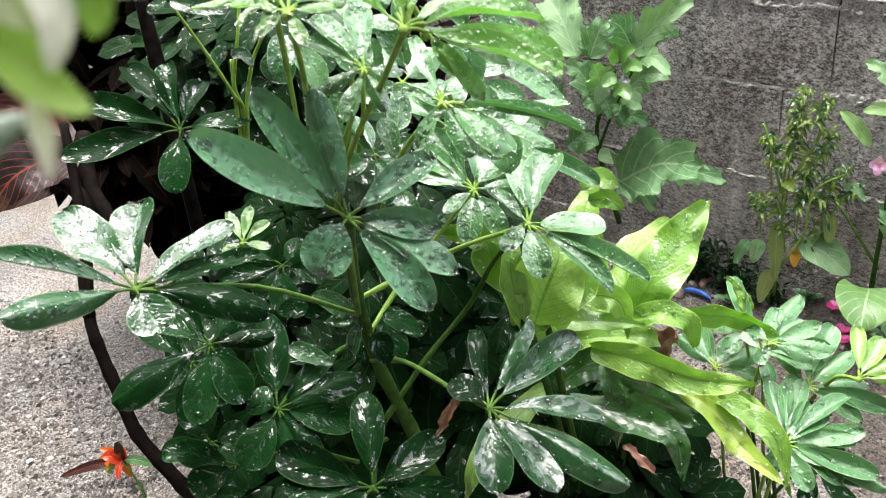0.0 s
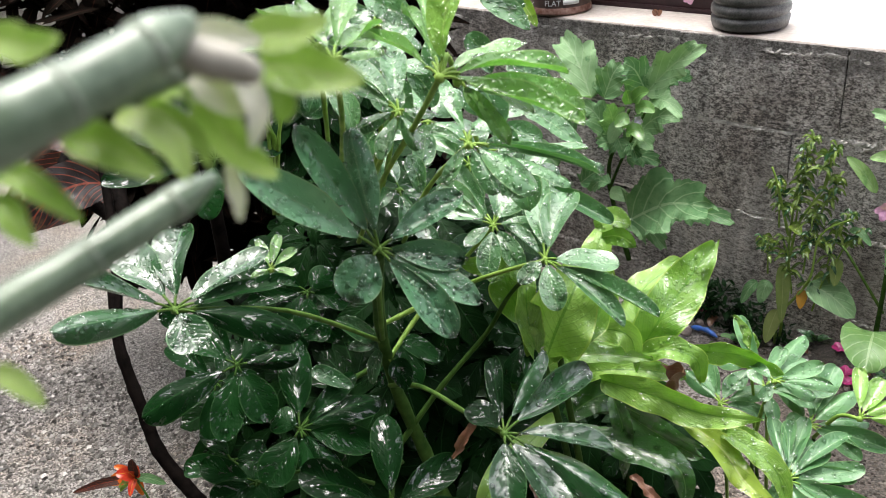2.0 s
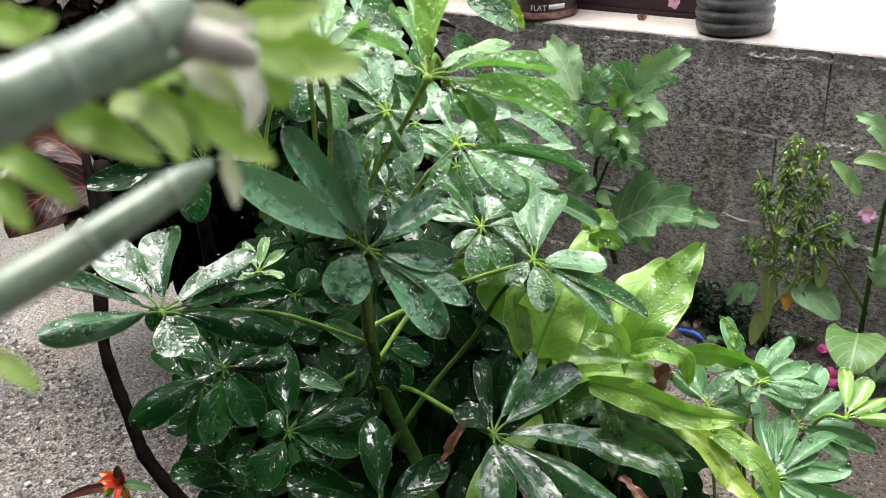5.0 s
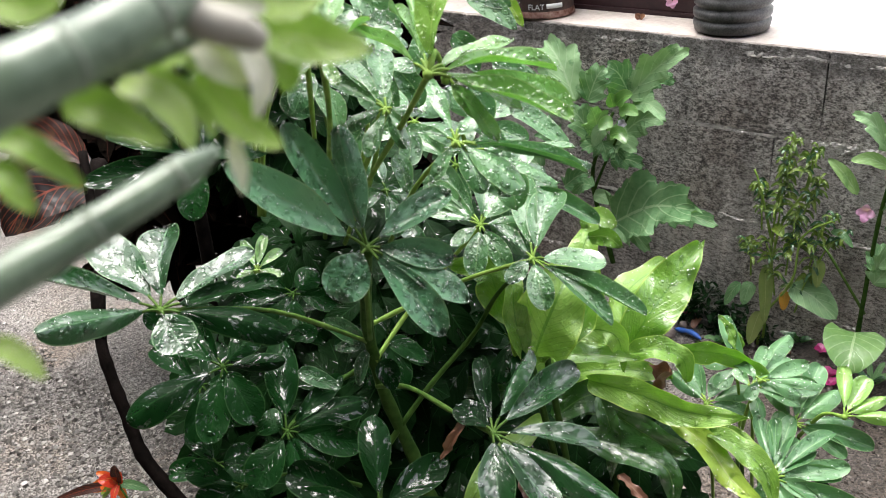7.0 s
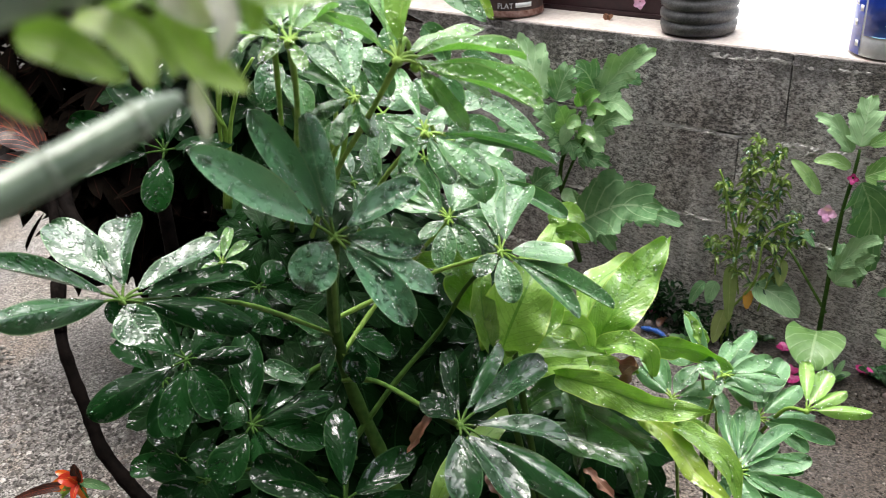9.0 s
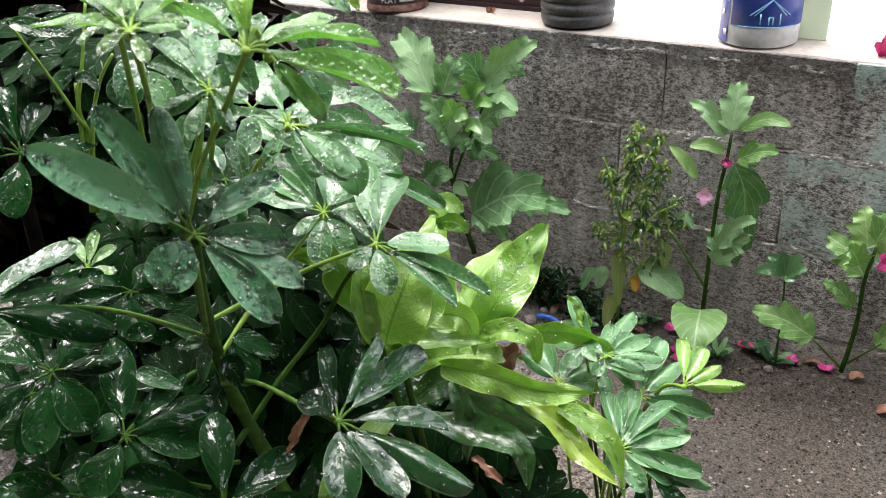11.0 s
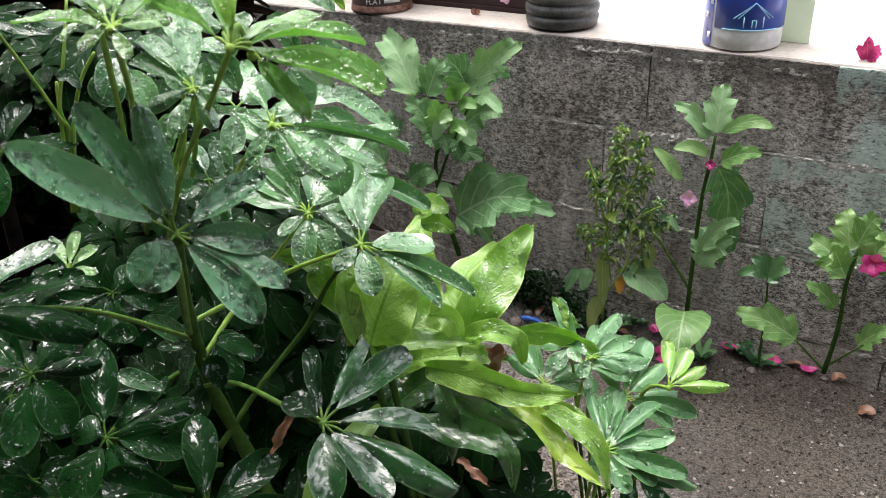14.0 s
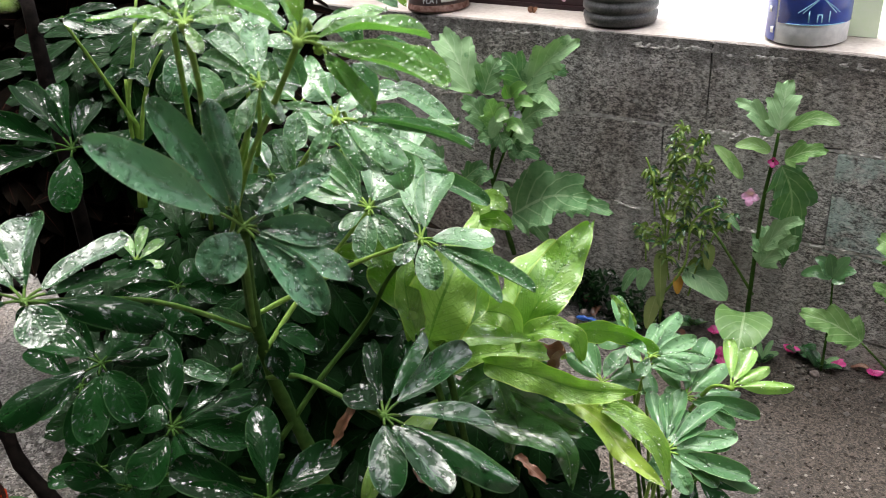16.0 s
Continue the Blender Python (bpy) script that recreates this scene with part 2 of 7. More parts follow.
def plain(name, a, b, scale=20.0, rough=0.6, bump=0.3, dist=0.003, metal=0.0, coat=0.0, fine=90.0):
    """A surface of two tones with coarse and fine variation and relief."""
    m, n, l, p = material(name)
    geo = n.new("ShaderNodeNewGeometry").outputs["Position"]
    c1 = noise_tex(n, l, geo, scale, 5)
    c2 = noise_tex(n, l, geo, fine, 4)
    mixed = math_node(n, l, "ADD", math_node(n, l, "MULTIPLY", c1.outputs[0], 0.6), math_node(n, l, "MULTIPLY", c2.outputs[0], 0.4))
    r = ramp(n, [(0.35, a), (0.65, b)])
    l.new(mixed, r.inputs[0])
    l.new(r.outputs[0], p.inputs["Base Color"])
    bp = n.new("ShaderNodeBump")
    bp.inputs["Strength"].default_value, bp.inputs["Distance"].default_value = bump, dist
    l.new(mixed, bp.inputs["Height"])
    l.new(bp.outputs[0], p.inputs["Normal"])
    p.inputs["Roughness"].default_value, p.inputs["Metallic"].default_value, p.inputs["Coat Weight"].default_value = rough, metal, coat
    p.inputs["Coat Roughness"].default_value = 0.15
    return m


def block_material():
    """Old hollow block: a coarse open face of grains and black pits, rain streaks, damp, lime smears and a worn teal wash."""
    m, n, l, p = material("weathered_concrete_block")
    geo = n.new("ShaderNodeNewGeometry").outputs["Position"]
    rnd = n.new("ShaderNodeObjectInfo").outputs["Random"]
    sep = n.new("ShaderNodeSeparateXYZ")
    l.new(geo, sep.inputs[0])
    flat = n.new("ShaderNodeMapping")
    flat.inputs["Scale"].default_value = (1.0, 1.0, 1.7)
    l.new(geo, flat.inputs[0])
    grain = noise_tex(n, l, flat.outputs[0], 170, 3, 0.65)
    lump = noise_tex(n, l, flat.outputs[0], 52, 4, 0.65)
    stain = noise_tex(n, l, geo, 4.5, 5, 0.62)
    # nodules with winding crevices between them, deeper where the face has weathered
    hollow = math_node(n, l, "ADD", math_node(n, l, "MULTIPLY", grain.outputs[0], 0.5), math_node(n, l, "MULTIPLY", lump.outputs[0], 0.5))
    worn = math_node(n, l, "ADD", math_node(n, l, "MULTIPLY", math_node(n, l, "SUBTRACT", stain.outputs[0], 0.5), 0.30), math_node(n, l, "MULTIPLY", math_node(n, l, "SUBTRACT", rnd, 0.5), 0.08))
    v = math_node(n, l, "ADD", math_node(n, l, "ADD", math_node(n, l, "MULTIPLY", math_node(n, l, "SUBTRACT", hollow, 0.5), 1.75), 0.545), worn)
    r = ramp(n, [(0.33, (0.075, 0.067, 0.060)), (0.41, (0.25, 0.232, 0.213)), (0.49, (0.47, 0.442, 0.412)), (0.58, (0.66, 0.632, 0.595)), (0.70, (0.84, 0.815, 0.78))])
    l.new(v, r.inputs[0])
    winding = noise_tex(n, l, flat.outputs[0], 84, 2.5, 0.6)
    winding.inputs["Distortion"].default_value = 0.6
    gap = math_node(n, l, "ABSOLUTE", math_node(n, l, "SUBTRACT", winding.outputs[0], math_node(n, l, "ADD", 0.46, math_node(n, l, "MULTIPLY", worn, 0.3))))
    cleft = ramp(n, [(0.016, grey(1)), (0.055, grey(0))])
    l.new(gap, cleft.inputs[0])
    weathered = ramp(n, [(0.44, grey(1)), (0.62, grey(0.45))])
    l.new(stain.outputs[0], weathered.inputs[0])
    crevice = math_node(n, l, "MULTIPLY", cleft.outputs[0], weathered.outputs[0])
    face = mix_col(n, l, math_node(n, l, "MULTIPLY", crevice, 0.85), r.outputs[0], (0.030, 0.026, 0.023))
    # rain streaks run down the face
    streak_map = n.new("ShaderNodeMapping")
    streak_map.inputs["Scale"].default_value = (1.0, 1.0, 0.08)
    l.new(geo, streak_map.inputs[0])
    streak = noise_tex(n, l, streak_map.outputs[0], 17, 3)
    sr = ramp(n, [(0.42, grey(1)), (0.66, grey(0.50))])
    l.new(streak.outputs[0], sr.inputs[0])
    colour = mix_col(n, l, 0.75, face, sr.outputs[0], "MULTIPLY")
    # broad damp stains, brown where they dry
    damp_map = noise_tex(n, l, geo, 3.4, 4, 0.6)
    dr = ramp(n, [(0.42, (1.0, 1.0, 1.0)), (0.62, (0.56, 0.51, 0.465))])
    l.new(damp_map.outputs[0], dr.inputs[0])
    colour = mix_col(n, l, 0.85, colour, dr.outputs[0], "MULTIPLY")
    # a dark crust of algae hangs in ragged tongues from the top course
    crust = noise_tex(n, l, geo, 11, 5, 0.7)
    hang = math_node(n, l, "ADD", math_node(n, l, "MULTIPLY", math_node(n, l, "SUBTRACT", sep.outputs[2], 0.735), 3.2), crust.outputs[0])
    cr = ramp(n, [(0.50, grey(0)), (0.62, grey(1))])
    l.new(hang, cr.inputs[0])
    colour = mix_col(n, l, math_node(n, l, "MULTIPLY", cr.outputs[0], 0.62), colour, (0.045, 0.041, 0.036))
    # lime smears
    lime = noise_tex(n, l, geo, 15, 5, 0.7)
    lr = ramp(n, [(0.60, grey(0)), (0.68, grey(1))])
    l.new(lime.outputs[0], lr.inputs[0])
    colour = mix_col(n, l, math_node(n, l, "MULTIPLY", math_node(n, l, "MULTIPLY", lr.outputs[0], grain.outputs[0]), 1.1), colour, (0.56, 0.54, 0.51))
    # what is left of a teal wash, past the second joint
    wash = noise_tex(n, l, geo, 9, 5, 0.65)
    start = math_node(n, l, "ADD", 0.284, math_node(n, l, "MULTIPLY", math_node(n, l, "GREATER_THAN", sep.outputs[2], 0.594), 0.099))
    past = math_node(n, l, "GREATER_THAN", sep.outputs[0], start)
    wr = ramp(n, [(0.42, grey(0.05)), (0.56, grey(1))])
    l.new(wash.outputs[0], wr.inputs[0])
    high = math_node(n, l, "GREATER_THAN", sep.outputs[2], 0.36)
    left = ramp(n, [(0.34, grey(0.2)), (0.46, grey(1))])
    l.new(v, left.inputs[0])
    kept = math_node(n, l, "MULTIPLY", math_node(n, l, "MULTIPLY", math_node(n, l, "MULTIPLY", wr.outputs[0], past), high), left.outputs[0])
    colour = mix_col(n, l, math_node(n, l, "MULTIPLY", kept, 0.62), colour, (0.50, 0.68, 0.62))
    l.new(colour, p.inputs["Base Color"])
    bp = n.new("ShaderNodeBump")
    bp.inputs["Strength"].default_value, bp.inputs["Distance"].default_value = 0.9, 0.016
    l.new(math_node(n, l, "SUBTRACT", hollow, math_node(n, l, "MULTIPLY", crevice, 0.30)), bp.inputs["Height"])
    l.new(bp.outputs[0], p.inputs["Normal"])
    p.inputs["Roughness"].default_value = 0.62
    return m


def ground_material():
    """Wet sandy gravel over old concrete."""
    m, n, l, p = material("wet_gravel_ground")
    geo = n.new("ShaderNodeNewGeometry").outputs["Position"]
    big = noise_tex(n, l, geo, 2.2, 4)
    fine = noise_tex(n, l, geo, 260, 4, 0.7)
    st = n.new("ShaderNodeTexVoronoi")
    st.inputs["Scale"].default_value = 300
    l.new(geo, st.inputs["Vector"])
    sc = n.new("ShaderNodeSeparateColor")
    l.new(st.outputs["Color"], sc.inputs[0])
    v = math_node(n, l, "ADD", math_node(n, l, "MULTIPLY", fine.outputs[0], 0.45), math_node(n, l, "ADD", math_node(n, l, "MULTIPLY", sc.outputs[0], 0.3), math_node(n, l, "MULTIPLY", big.outputs[0], 0.3)))
    r = ramp(n, [(0.36, (0.035, 0.031, 0.028)), (0.52, (0.145, 0.134, 0.122)), (0.68, (0.44, 0.415, 0.39))])
    l.new(v, r.inputs[0])
    # sandy patches, with little stone in them
    tan = noise_tex(n, l, geo, 3.1, 3, 0.55)
    tr_ = ramp(n, [(0.45, grey(0)), (0.62, grey(0.75))])
    l.new(tan.outputs[0], tr_.inputs[0])
    base = mix_col(n, l, tr_.outputs[0], r.outputs[0], mix_col(n, l, 1.0, r.outputs[0], (1.05, 0.90, 0.76), "MULTIPLY"))
    # trodden soil along the wall is browner and darker than the open gravel
    sp = n.new("ShaderNodeSeparateXYZ")
    l.new(geo, sp.inputs[0])
    edge = noise_tex(n, l, geo, 1.6, 5, 0.65)
    near = math_node(n, l, "ADD", sp.outputs[1], math_node(n, l, "MULTIPLY", math_node(n, l, "SUBTRACT", edge.outputs[0], 0.33), 1.5))
    nr = ramp(n, [(0.0, grey(0)), (0.45, grey(1))])
    l.new(math_node(n, l, "ADD", math_node(n, l, "ADD", near, math_node(n, l, "MULTIPLY", sp.outputs[0], 0.9)), 0.35), nr.inputs[0])
    l.new(mix_col(n, l, math_node(n, l, "MULTIPLY", nr.outputs[0], 0.85), base, mix_col(n, l, 1.0, r.outputs[0], (0.118, 0.093, 0.075), "MULTIPLY")), p.inputs["Base Color"])
    bp = n.new("ShaderNodeBump")
    bp.inputs["Strength"].default_value, bp.inputs["Distance"].default_value = 0.8, 0.004
    l.new(math_node(n, l, "ADD", fine.outputs[0], math_node(n, l, "MULTIPLY", st.outputs["Distance"], -0.7)), bp.inputs["Height"])
    l.new(bp.outputs[0], p.inputs["Normal"])
    wet = ramp(n, [(0.4, grey(0.35)), (0.6, grey(0.7))])
    l.new(big.outputs[0], wet.inputs[0])
    l.new(wet.outputs[0], p.inputs["Roughness"])
    return m


BLOCK = block_material()
GRAVEL = ground_material()
STONE, sn, sl, sp_ = material("gravel_stone")
s_geo = sn.new("ShaderNodeNewGeometry")
s_ramp = ramp(sn, [(0.0, (0.05, 0.046, 0.042)), (0.45, (0.17, 0.158, 0.146)), (0.85, (0.36, 0.34, 0.32)), (1.0, (0.66, 0.64, 0.61))])
sl.new(s_geo.outputs["Random Per Island"], s_ramp.inputs[0])
sl.new(s_ramp.outputs[0], sp_.inputs["Base Color"])
sp_.inputs["Roughness"].default_value = 0.35
GRIT, gn_, gl_, gp_ = material("brown_grit")
g_geo = gn_.new("ShaderNodeNewGeometry")
g_ramp = ramp(gn_, [(0.0, (0.012, 0.010, 0.008)), (0.45, (0.052, 0.044, 0.037)), (0.92, (0.12, 0.104, 0.090)), (1.0, (0.34, 0.32, 0.29))])
gl_.new(g_geo.outputs["Random Per Island"], g_ramp.inputs[0])
gl_.new(g_ramp.outputs[0], gp_.inputs["Base Color"])
gp_.inputs["Roughness"].default_value = 0.85
gp_.inputs["Specular IOR Level"].default_value = 0.2
MORTAR = plain("crumbling_mortar", (0.17, 0.158, 0.145), (0.68, 0.655, 0.62), 40, 0.85, 1.0, 0.012, fine=170.0)
CAPPING = plain("pale_cement_capping", (0.36, 0.31, 0.275), (0.56, 0.51, 0.47), 14, 0.6, 0.3, 0.002)
PINK_STONE = plain("pinkish_grey_stone", (0.11, 0.085, 0.078), (0.27, 0.22, 0.20), 90, 0.6, 0.5, 0.002)
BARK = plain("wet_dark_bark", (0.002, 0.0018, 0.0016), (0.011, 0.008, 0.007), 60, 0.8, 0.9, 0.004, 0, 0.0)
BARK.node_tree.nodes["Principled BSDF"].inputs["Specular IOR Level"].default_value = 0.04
STEM = plain("green_stem", (0.015, 0.046, 0.005), (0.048, 0.105, 0.017), 50, 0.85, 0.5, 0.001, 0, 0.0)
STALK = plain("pale_leaf_stalk", (0.12, 0.24, 0.030), (0.25, 0.38, 0.075), 60, 0.6, 0.2, 0.001, 0, 0.15)
# darker copy of the stalk green, with shade put into the colour
SHADED_STALK = plain("leaf_stalk_shade_toned", (0.040, 0.100, 0.014), (0.110, 0.195, 0.036), 60, 0.65, 0.2, 0.001, 0, 0.1)
for m in (STEM, STALK, SHADED_STALK):
    m.node_tree.nodes["Principled BSDF"].inputs["Specular IOR Level"].default_value = 0.15
TWIG = plain("waxy_grey_green_twig", (0.066, 0.110, 0.062), (0.20, 0.27, 0.185), 90, 0.35, 0.2, 0.0006, 0, 0.3, 500)
DRY_JOINT = plain("dry_twig_joint", (0.26, 0.25, 0.20), (0.46, 0.44, 0.38), 120, 0.7, 0.4, 0.001)
NODE = plain("twig_scar", (0.14, 0.18, 0.13), (0.28, 0.33, 0.26), 200, 0.6, 0.3, 0.0005)
BLACK_PLASTIC = plain("scuffed_black_plastic", (0.016, 0.016, 0.017), (0.12, 0.117, 0.112), 22, 0.5, 0.4, 0.002, 0, 0.1, 240.0)
CAN_PAINT = plain("stained_dark_can", (0.03, 0.02, 0.02), (0.10, 0.06, 0.05), 40, 0.5, 0.3, 0.001, 0.2)
RUST = plain("rusty_tin", (0.14, 0.05, 0.03), (0.40, 0.26, 0.22), 45, 0.6, 0.3, 0.001, 0.3)
BLUE = plain("blue_pail_paint", (0.010, 0.045, 0.42), (0.022, 0.085, 0.58), 25, 0.35, 0.2, 0.001, 0, 0.4)
PAIL = plain("greyed_clear_pail", (0.66, 0.67, 0.68), (0.90, 0.90, 0.90), 40, 0.55, 0.2, 0.001, 0, 0.0)
PALE_BLUE = plain("pale_blue_print", (0.30, 0.62, 0.85), (0.40, 0.72, 0.92), 30, 0.4, 0.1, 0.0005)
WHITE = plain("white_paint", (0.78, 0.78, 0.77), (0.86, 0.86, 0.85), 10, 0.5, 0.1, 0.001)
TILE = plain("white_porch_floor", (0.76, 0.76, 0.76), (0.84, 0.84, 0.83), 6, 0.35, 0.1, 0.001)
MINT = plain("pale_green_paint", (0.78, 0.92, 0.66), (0.84, 0.94, 0.74), 12, 0.5, 0.1, 0.001)
MAROON = plain("dark_maroon_panel", (0.020, 0.008, 0.010), (0.040, 0.014, 0.017), 20, 0.5, 0.2, 0.002)
INK = plain("white_print", (0.7, 0.7, 0.7), (0.85, 0.85, 0.85), 30, 0.6, 0.1, 0.0005)
SCRAP = plain("blue_plastic_scrap", (0.02, 0.08, 0.35), (0.04, 0.16, 0.55), 40, 0.4, 0.2, 0.001)
# dark finish of the added, unseen roof and side walls that block light
DARK_SCREEN = plain("dark_light_screen", (0.03, 0.022, 0.016), (0.07, 0.05, 0.038), 12, 0.6, 0.3, 0.003)
STONE_PALE = plain("pale_rubble", (0.06, 0.053, 0.046), (0.17, 0.155, 0.14), 60, 0.7, 0.6, 0.004)


# ---- mesh helpers ----
def mesh_of(name, bm, mat=None, smooth=True):
    me = bpy.data.meshes.new(name)
    bm.to_mesh(me)
    bm.free()
    if mat:
        me.materials.append(mat)
    if smooth:
        for f in me.polygons:
            f.use_smooth = True
    return me


def part(name, bm, mat, parent=None, label="", smooth=True):
    ob = new(name, mesh_of(name, bm, mat, smooth))
    ob.parent = parent
    return tagged(ob, label)


def thing(name, label, category, at=(0, 0, 0), group="", kind=""):
    ob = new(name)
    ob.empty_display_size = 0.05
    ob.location = at
    return tagged(ob, label, category, group, kind)


def tube(bm, pts, radii, sides=8, caps=True):
    """A round bar along points, with a radius at each."""
    pts = [Vector(p) for p in pts]
    rings, u = [], None
    for i, p in enumerate(pts):
        d = (pts[min(i + 1, len(pts) - 1)] - pts[max(i - 1, 0)]).normalized()
        u = d.orthogonal().normalized() if u is None else (u - d * u.dot(d)).normalized()
        w = d.cross(u)
        rings.append([bm.verts.new(p + radii[i] * (math.cos(a) * u + math.sin(a) * w)) for a in (2 * math.pi * k / sides for k in range(sides))])
    for a, b in zip(rings, rings[1:]):
        for k in range(sides):
            bm.faces.new((a[k], a[(k + 1) % sides], b[(k + 1) % sides], b[k]))
    if caps:
        bm.faces.new(rings[0][::-1])
        bm.faces.new(rings[-1])


def smooth_line(pts, steps=6):
    """Points on a smooth curve through pts."""
    pts = [Vector(p) for p in pts]
    out = []
    for i in range(len(pts) - 1):
        a, b, c, d = pts[max(i - 1, 0)], pts[i], pts[i + 1], pts[min(i + 2, len(pts) - 1)]
        for k in range(steps):
            t = k / steps
            out.append(0.5 * (2 * b + (c - a) * t + (2 * a - 5 * b + 4 * c - d) * t * t + (3 * b - a - 3 * c + d) * t ** 3))
    return out + [pts[-1]]


def box(bm, lo, hi):
    bmesh.ops.create_cube(bm, size=1, matrix=Matrix.Translation((Vector(lo) + Vector(hi)) / 2) @ Matrix.Diagonal((*(Vector(hi) - Vector(lo)), 1)))


def lathe(bm, rings, sides=40, close_low=True, close_top=False):
    """Rings of (radius, height) turned round the z axis."""
    rows = [[bm.verts.new((r * math.cos(a), r * math.sin(a), z)) for a in (2 * math.pi * k / sides for k in range(sides))] for r, z in rings]
    for a, b in zip(rows, rows[1:]):
        for k in range(sides):
            bm.faces.new((a[k], a[(k + 1) % sides], b[(k + 1) % sides], b[k]))
    if close_low:
        bm.faces.new(rows[0][::-1])
    if close_top:
        bm.faces.new(rows[-1])


def leaf_grid(bm, along, across, place, uv):
    """A sheet of along x across cells; place(u, v) gives the point, u in -1..1, v in 0..1."""
    rows = [[bm.verts.new(place(2 * j / across - 1, i / along)) for j in range(across + 1)] for i in range(along + 1)]
    for i in range(along):
        for j in range(across):
            f = bm.faces.new((rows[i][j], rows[i][j + 1], rows[i + 1][j + 1], rows[i + 1][j]))
            for loop, (a, b) in zip(f.loops, ((j, i), (j + 1, i), (j + 1, i + 1), (j, i + 1))):
                loop[uv].uv = (a / across, b / along)


# ---- the leaflets of the umbrella plant: a few blades, each used many times ----
leaflet_shapes = {}


def leaflet_mesh(kind, variant):
    if (kind, variant) in leaflet_shapes:
        return leaflet_shapes[kind, variant]
    rng = random.Random(100 + variant)
    bm = bmesh.new()
    uv = bm.loops.layers.uv.new("UVMap")
    droop, cup, wave, phase, broad = rng.uniform(-0.02, 0.16), rng.choice((-1, 1, 1)) * rng.uniform(0.06, 0.22), rng.uniform(0.008, 0.03), rng.uniform(0, 6), rng.uniform(0.54, 0.66)
    side = rng.uniform(-0.03, 0.03)

    def place(u, v):
        v = 1 - (1 - v) ** 1.5
        if v < broad:
            w = 0.5 * math.sin(0.5 * math.pi * v / broad) ** 0.9
        else:
            w = 0.5 * max(1 - ((v - broad) / (1 - broad)) ** 2.5, 0.0) ** 0.5
        x = v
        y = u * w + side * math.sin(math.pi * v)
        z = droop * (0.25 - (v - 0.5) ** 2) * 2 + cup * (abs(u) ** 1.6) * 0.5 * w * 2 + wave * math.sin(9 * v + phase + 1.5 * (u > 0)) * abs(u)
        return (x, y, z)

    leaf_grid(bm, 16, 8, place, uv)
    bmesh.ops.remove_doubles(bm, verts=bm.verts, dist=1e-5)
    me = mesh_of("leaflet", bm, LEAF[kind])
    leaflet_shapes[kind, variant] = me
    return me


leaf_rng = random.Random(7)


def cluster(plant, centre, axis, root, kind, tips):
    """One palmate leaf: a petiole from root, a hub, and leaflets towards tips (offset x, y, z, width and, where it differs, its kind)."""
    centre, axis = Vector(centre), Vector(axis)
    bm = bmesh.new()
    if root:
        if isinstance(root, list):
            line = smooth_line(root + [centre], 5)
            thick = 0.0031
        else:
            root = Vector(root)
            line = smooth_line([root, (root + centre) / 2 + Vector((0, 0, 0.02)), centre], 5)
            thick = 0.0028
        tube(bm, line, [thick * (1.0 - 0.3 * i / len(line)) * (1 + 0.10 * math.sin(5.0 * i)) for i in range(len(line))], 7)
    bmesh.ops.create_icosphere(bm, subdivisions=1, radius=0.0045, matrix=Matrix.Translation(centre))
    for dx, dy, dz, *_ in tips:
        d = Vector((dx, dy, dz))
        a = centre + d * 0.16 + axis * 0.004
        tube(bm, smooth_line([centre, centre + d * 0.08 + axis * 0.004, a], 3), [0.0013] * 7, 5)
    hub = part("leaf_stalk", bm, STEM if kind == "aged_shaded" else SHADED_STALK if kind in ("old", "sheeted", "matte") else STALK, plant)
    for dx, dy, dz, w, *own in tips:
        d = Vector((dx, dy, dz))
        n = (axis - d * axis.dot(d) / d.length_squared).normalized()
        n.rotate(Matrix.Rotation(leaf_rng.uniform(-0.36, 0.36), 3, d.normalized()))
        y = n.cross(d).normalized()
        x = d.normalized()
        z = x.cross(y)
        length = d.length * 0.88
        m = Matrix((x * length, y * (w * 0.82), z * length)).transposed().to_4x4()
        m.translation = centre + d * 0.13 + axis * 0.004
        leaf = new("leaflet", leaflet_mesh(own[0] if own else kind, leaf_rng.randrange(8)))
        leaf.parent = hub
        leaf.matrix_basis = m
    return hub


def ribbon_leaf(name, parent, pts, width, kind, normal, roll, fold, outline, along=18, across=6, jag=None, ruffle=0.06):
    """A single leaf along a line of points, with its outline(v) as half width, folded along the midrib."""
    line = smooth_line(pts, 6)
    normal = Vector(normal)
    bm = bmesh.new()
    uv = bm.loops.layers.uv.new("UVMap")
    steps = len(line) - 1

    def frame_at(v):
        f = v * steps
        i = min(int(f), steps - 1)
        p = line[i].lerp(line[i + 1], f - i)
        d = (line[min(i + 2, steps)] - line[max(i - 1, 0)]).normalized()
        n = (normal - d * normal.dot(d)).normalized()
        n.rotate(Matrix.Rotation(radians(roll), 3, d))
        return p, d, n, n.cross(d)

    phase = sum(pts[0]) * 40

    def place(u, v):
        p, d, n, y = frame_at(v)
        w = width * 0.5 * outline(v)
        back = 0.0
        if jag:
            k, f = jag(u, v)
            w *= k
            back = f * width
        side = 1.7 if u > 0 else 0.0
        ripple = ruffle * width * (0.7 * math.sin(11 * v + phase + side) + 0.45 * math.sin(25 * v + 2 * phase + 2 * side)) * abs(u) ** 2
        return p + y * (u * w) + n * (fold * abs(u) * w + ripple) + d * back

    leaf_grid(bm, along, across, place, uv)
    bmesh.ops.remove_doubles(bm, verts=bm.verts, dist=1e-6)
    return part(name, bm, LEAF[kind], parent)


def strap_outline(v):
    return max(math.sin(math.pi * min(0.06 + 0.94 * v, 1.0) ** 0.88), 0.0) ** 0.82 * (1.0 - 0.25 * v ** 6)


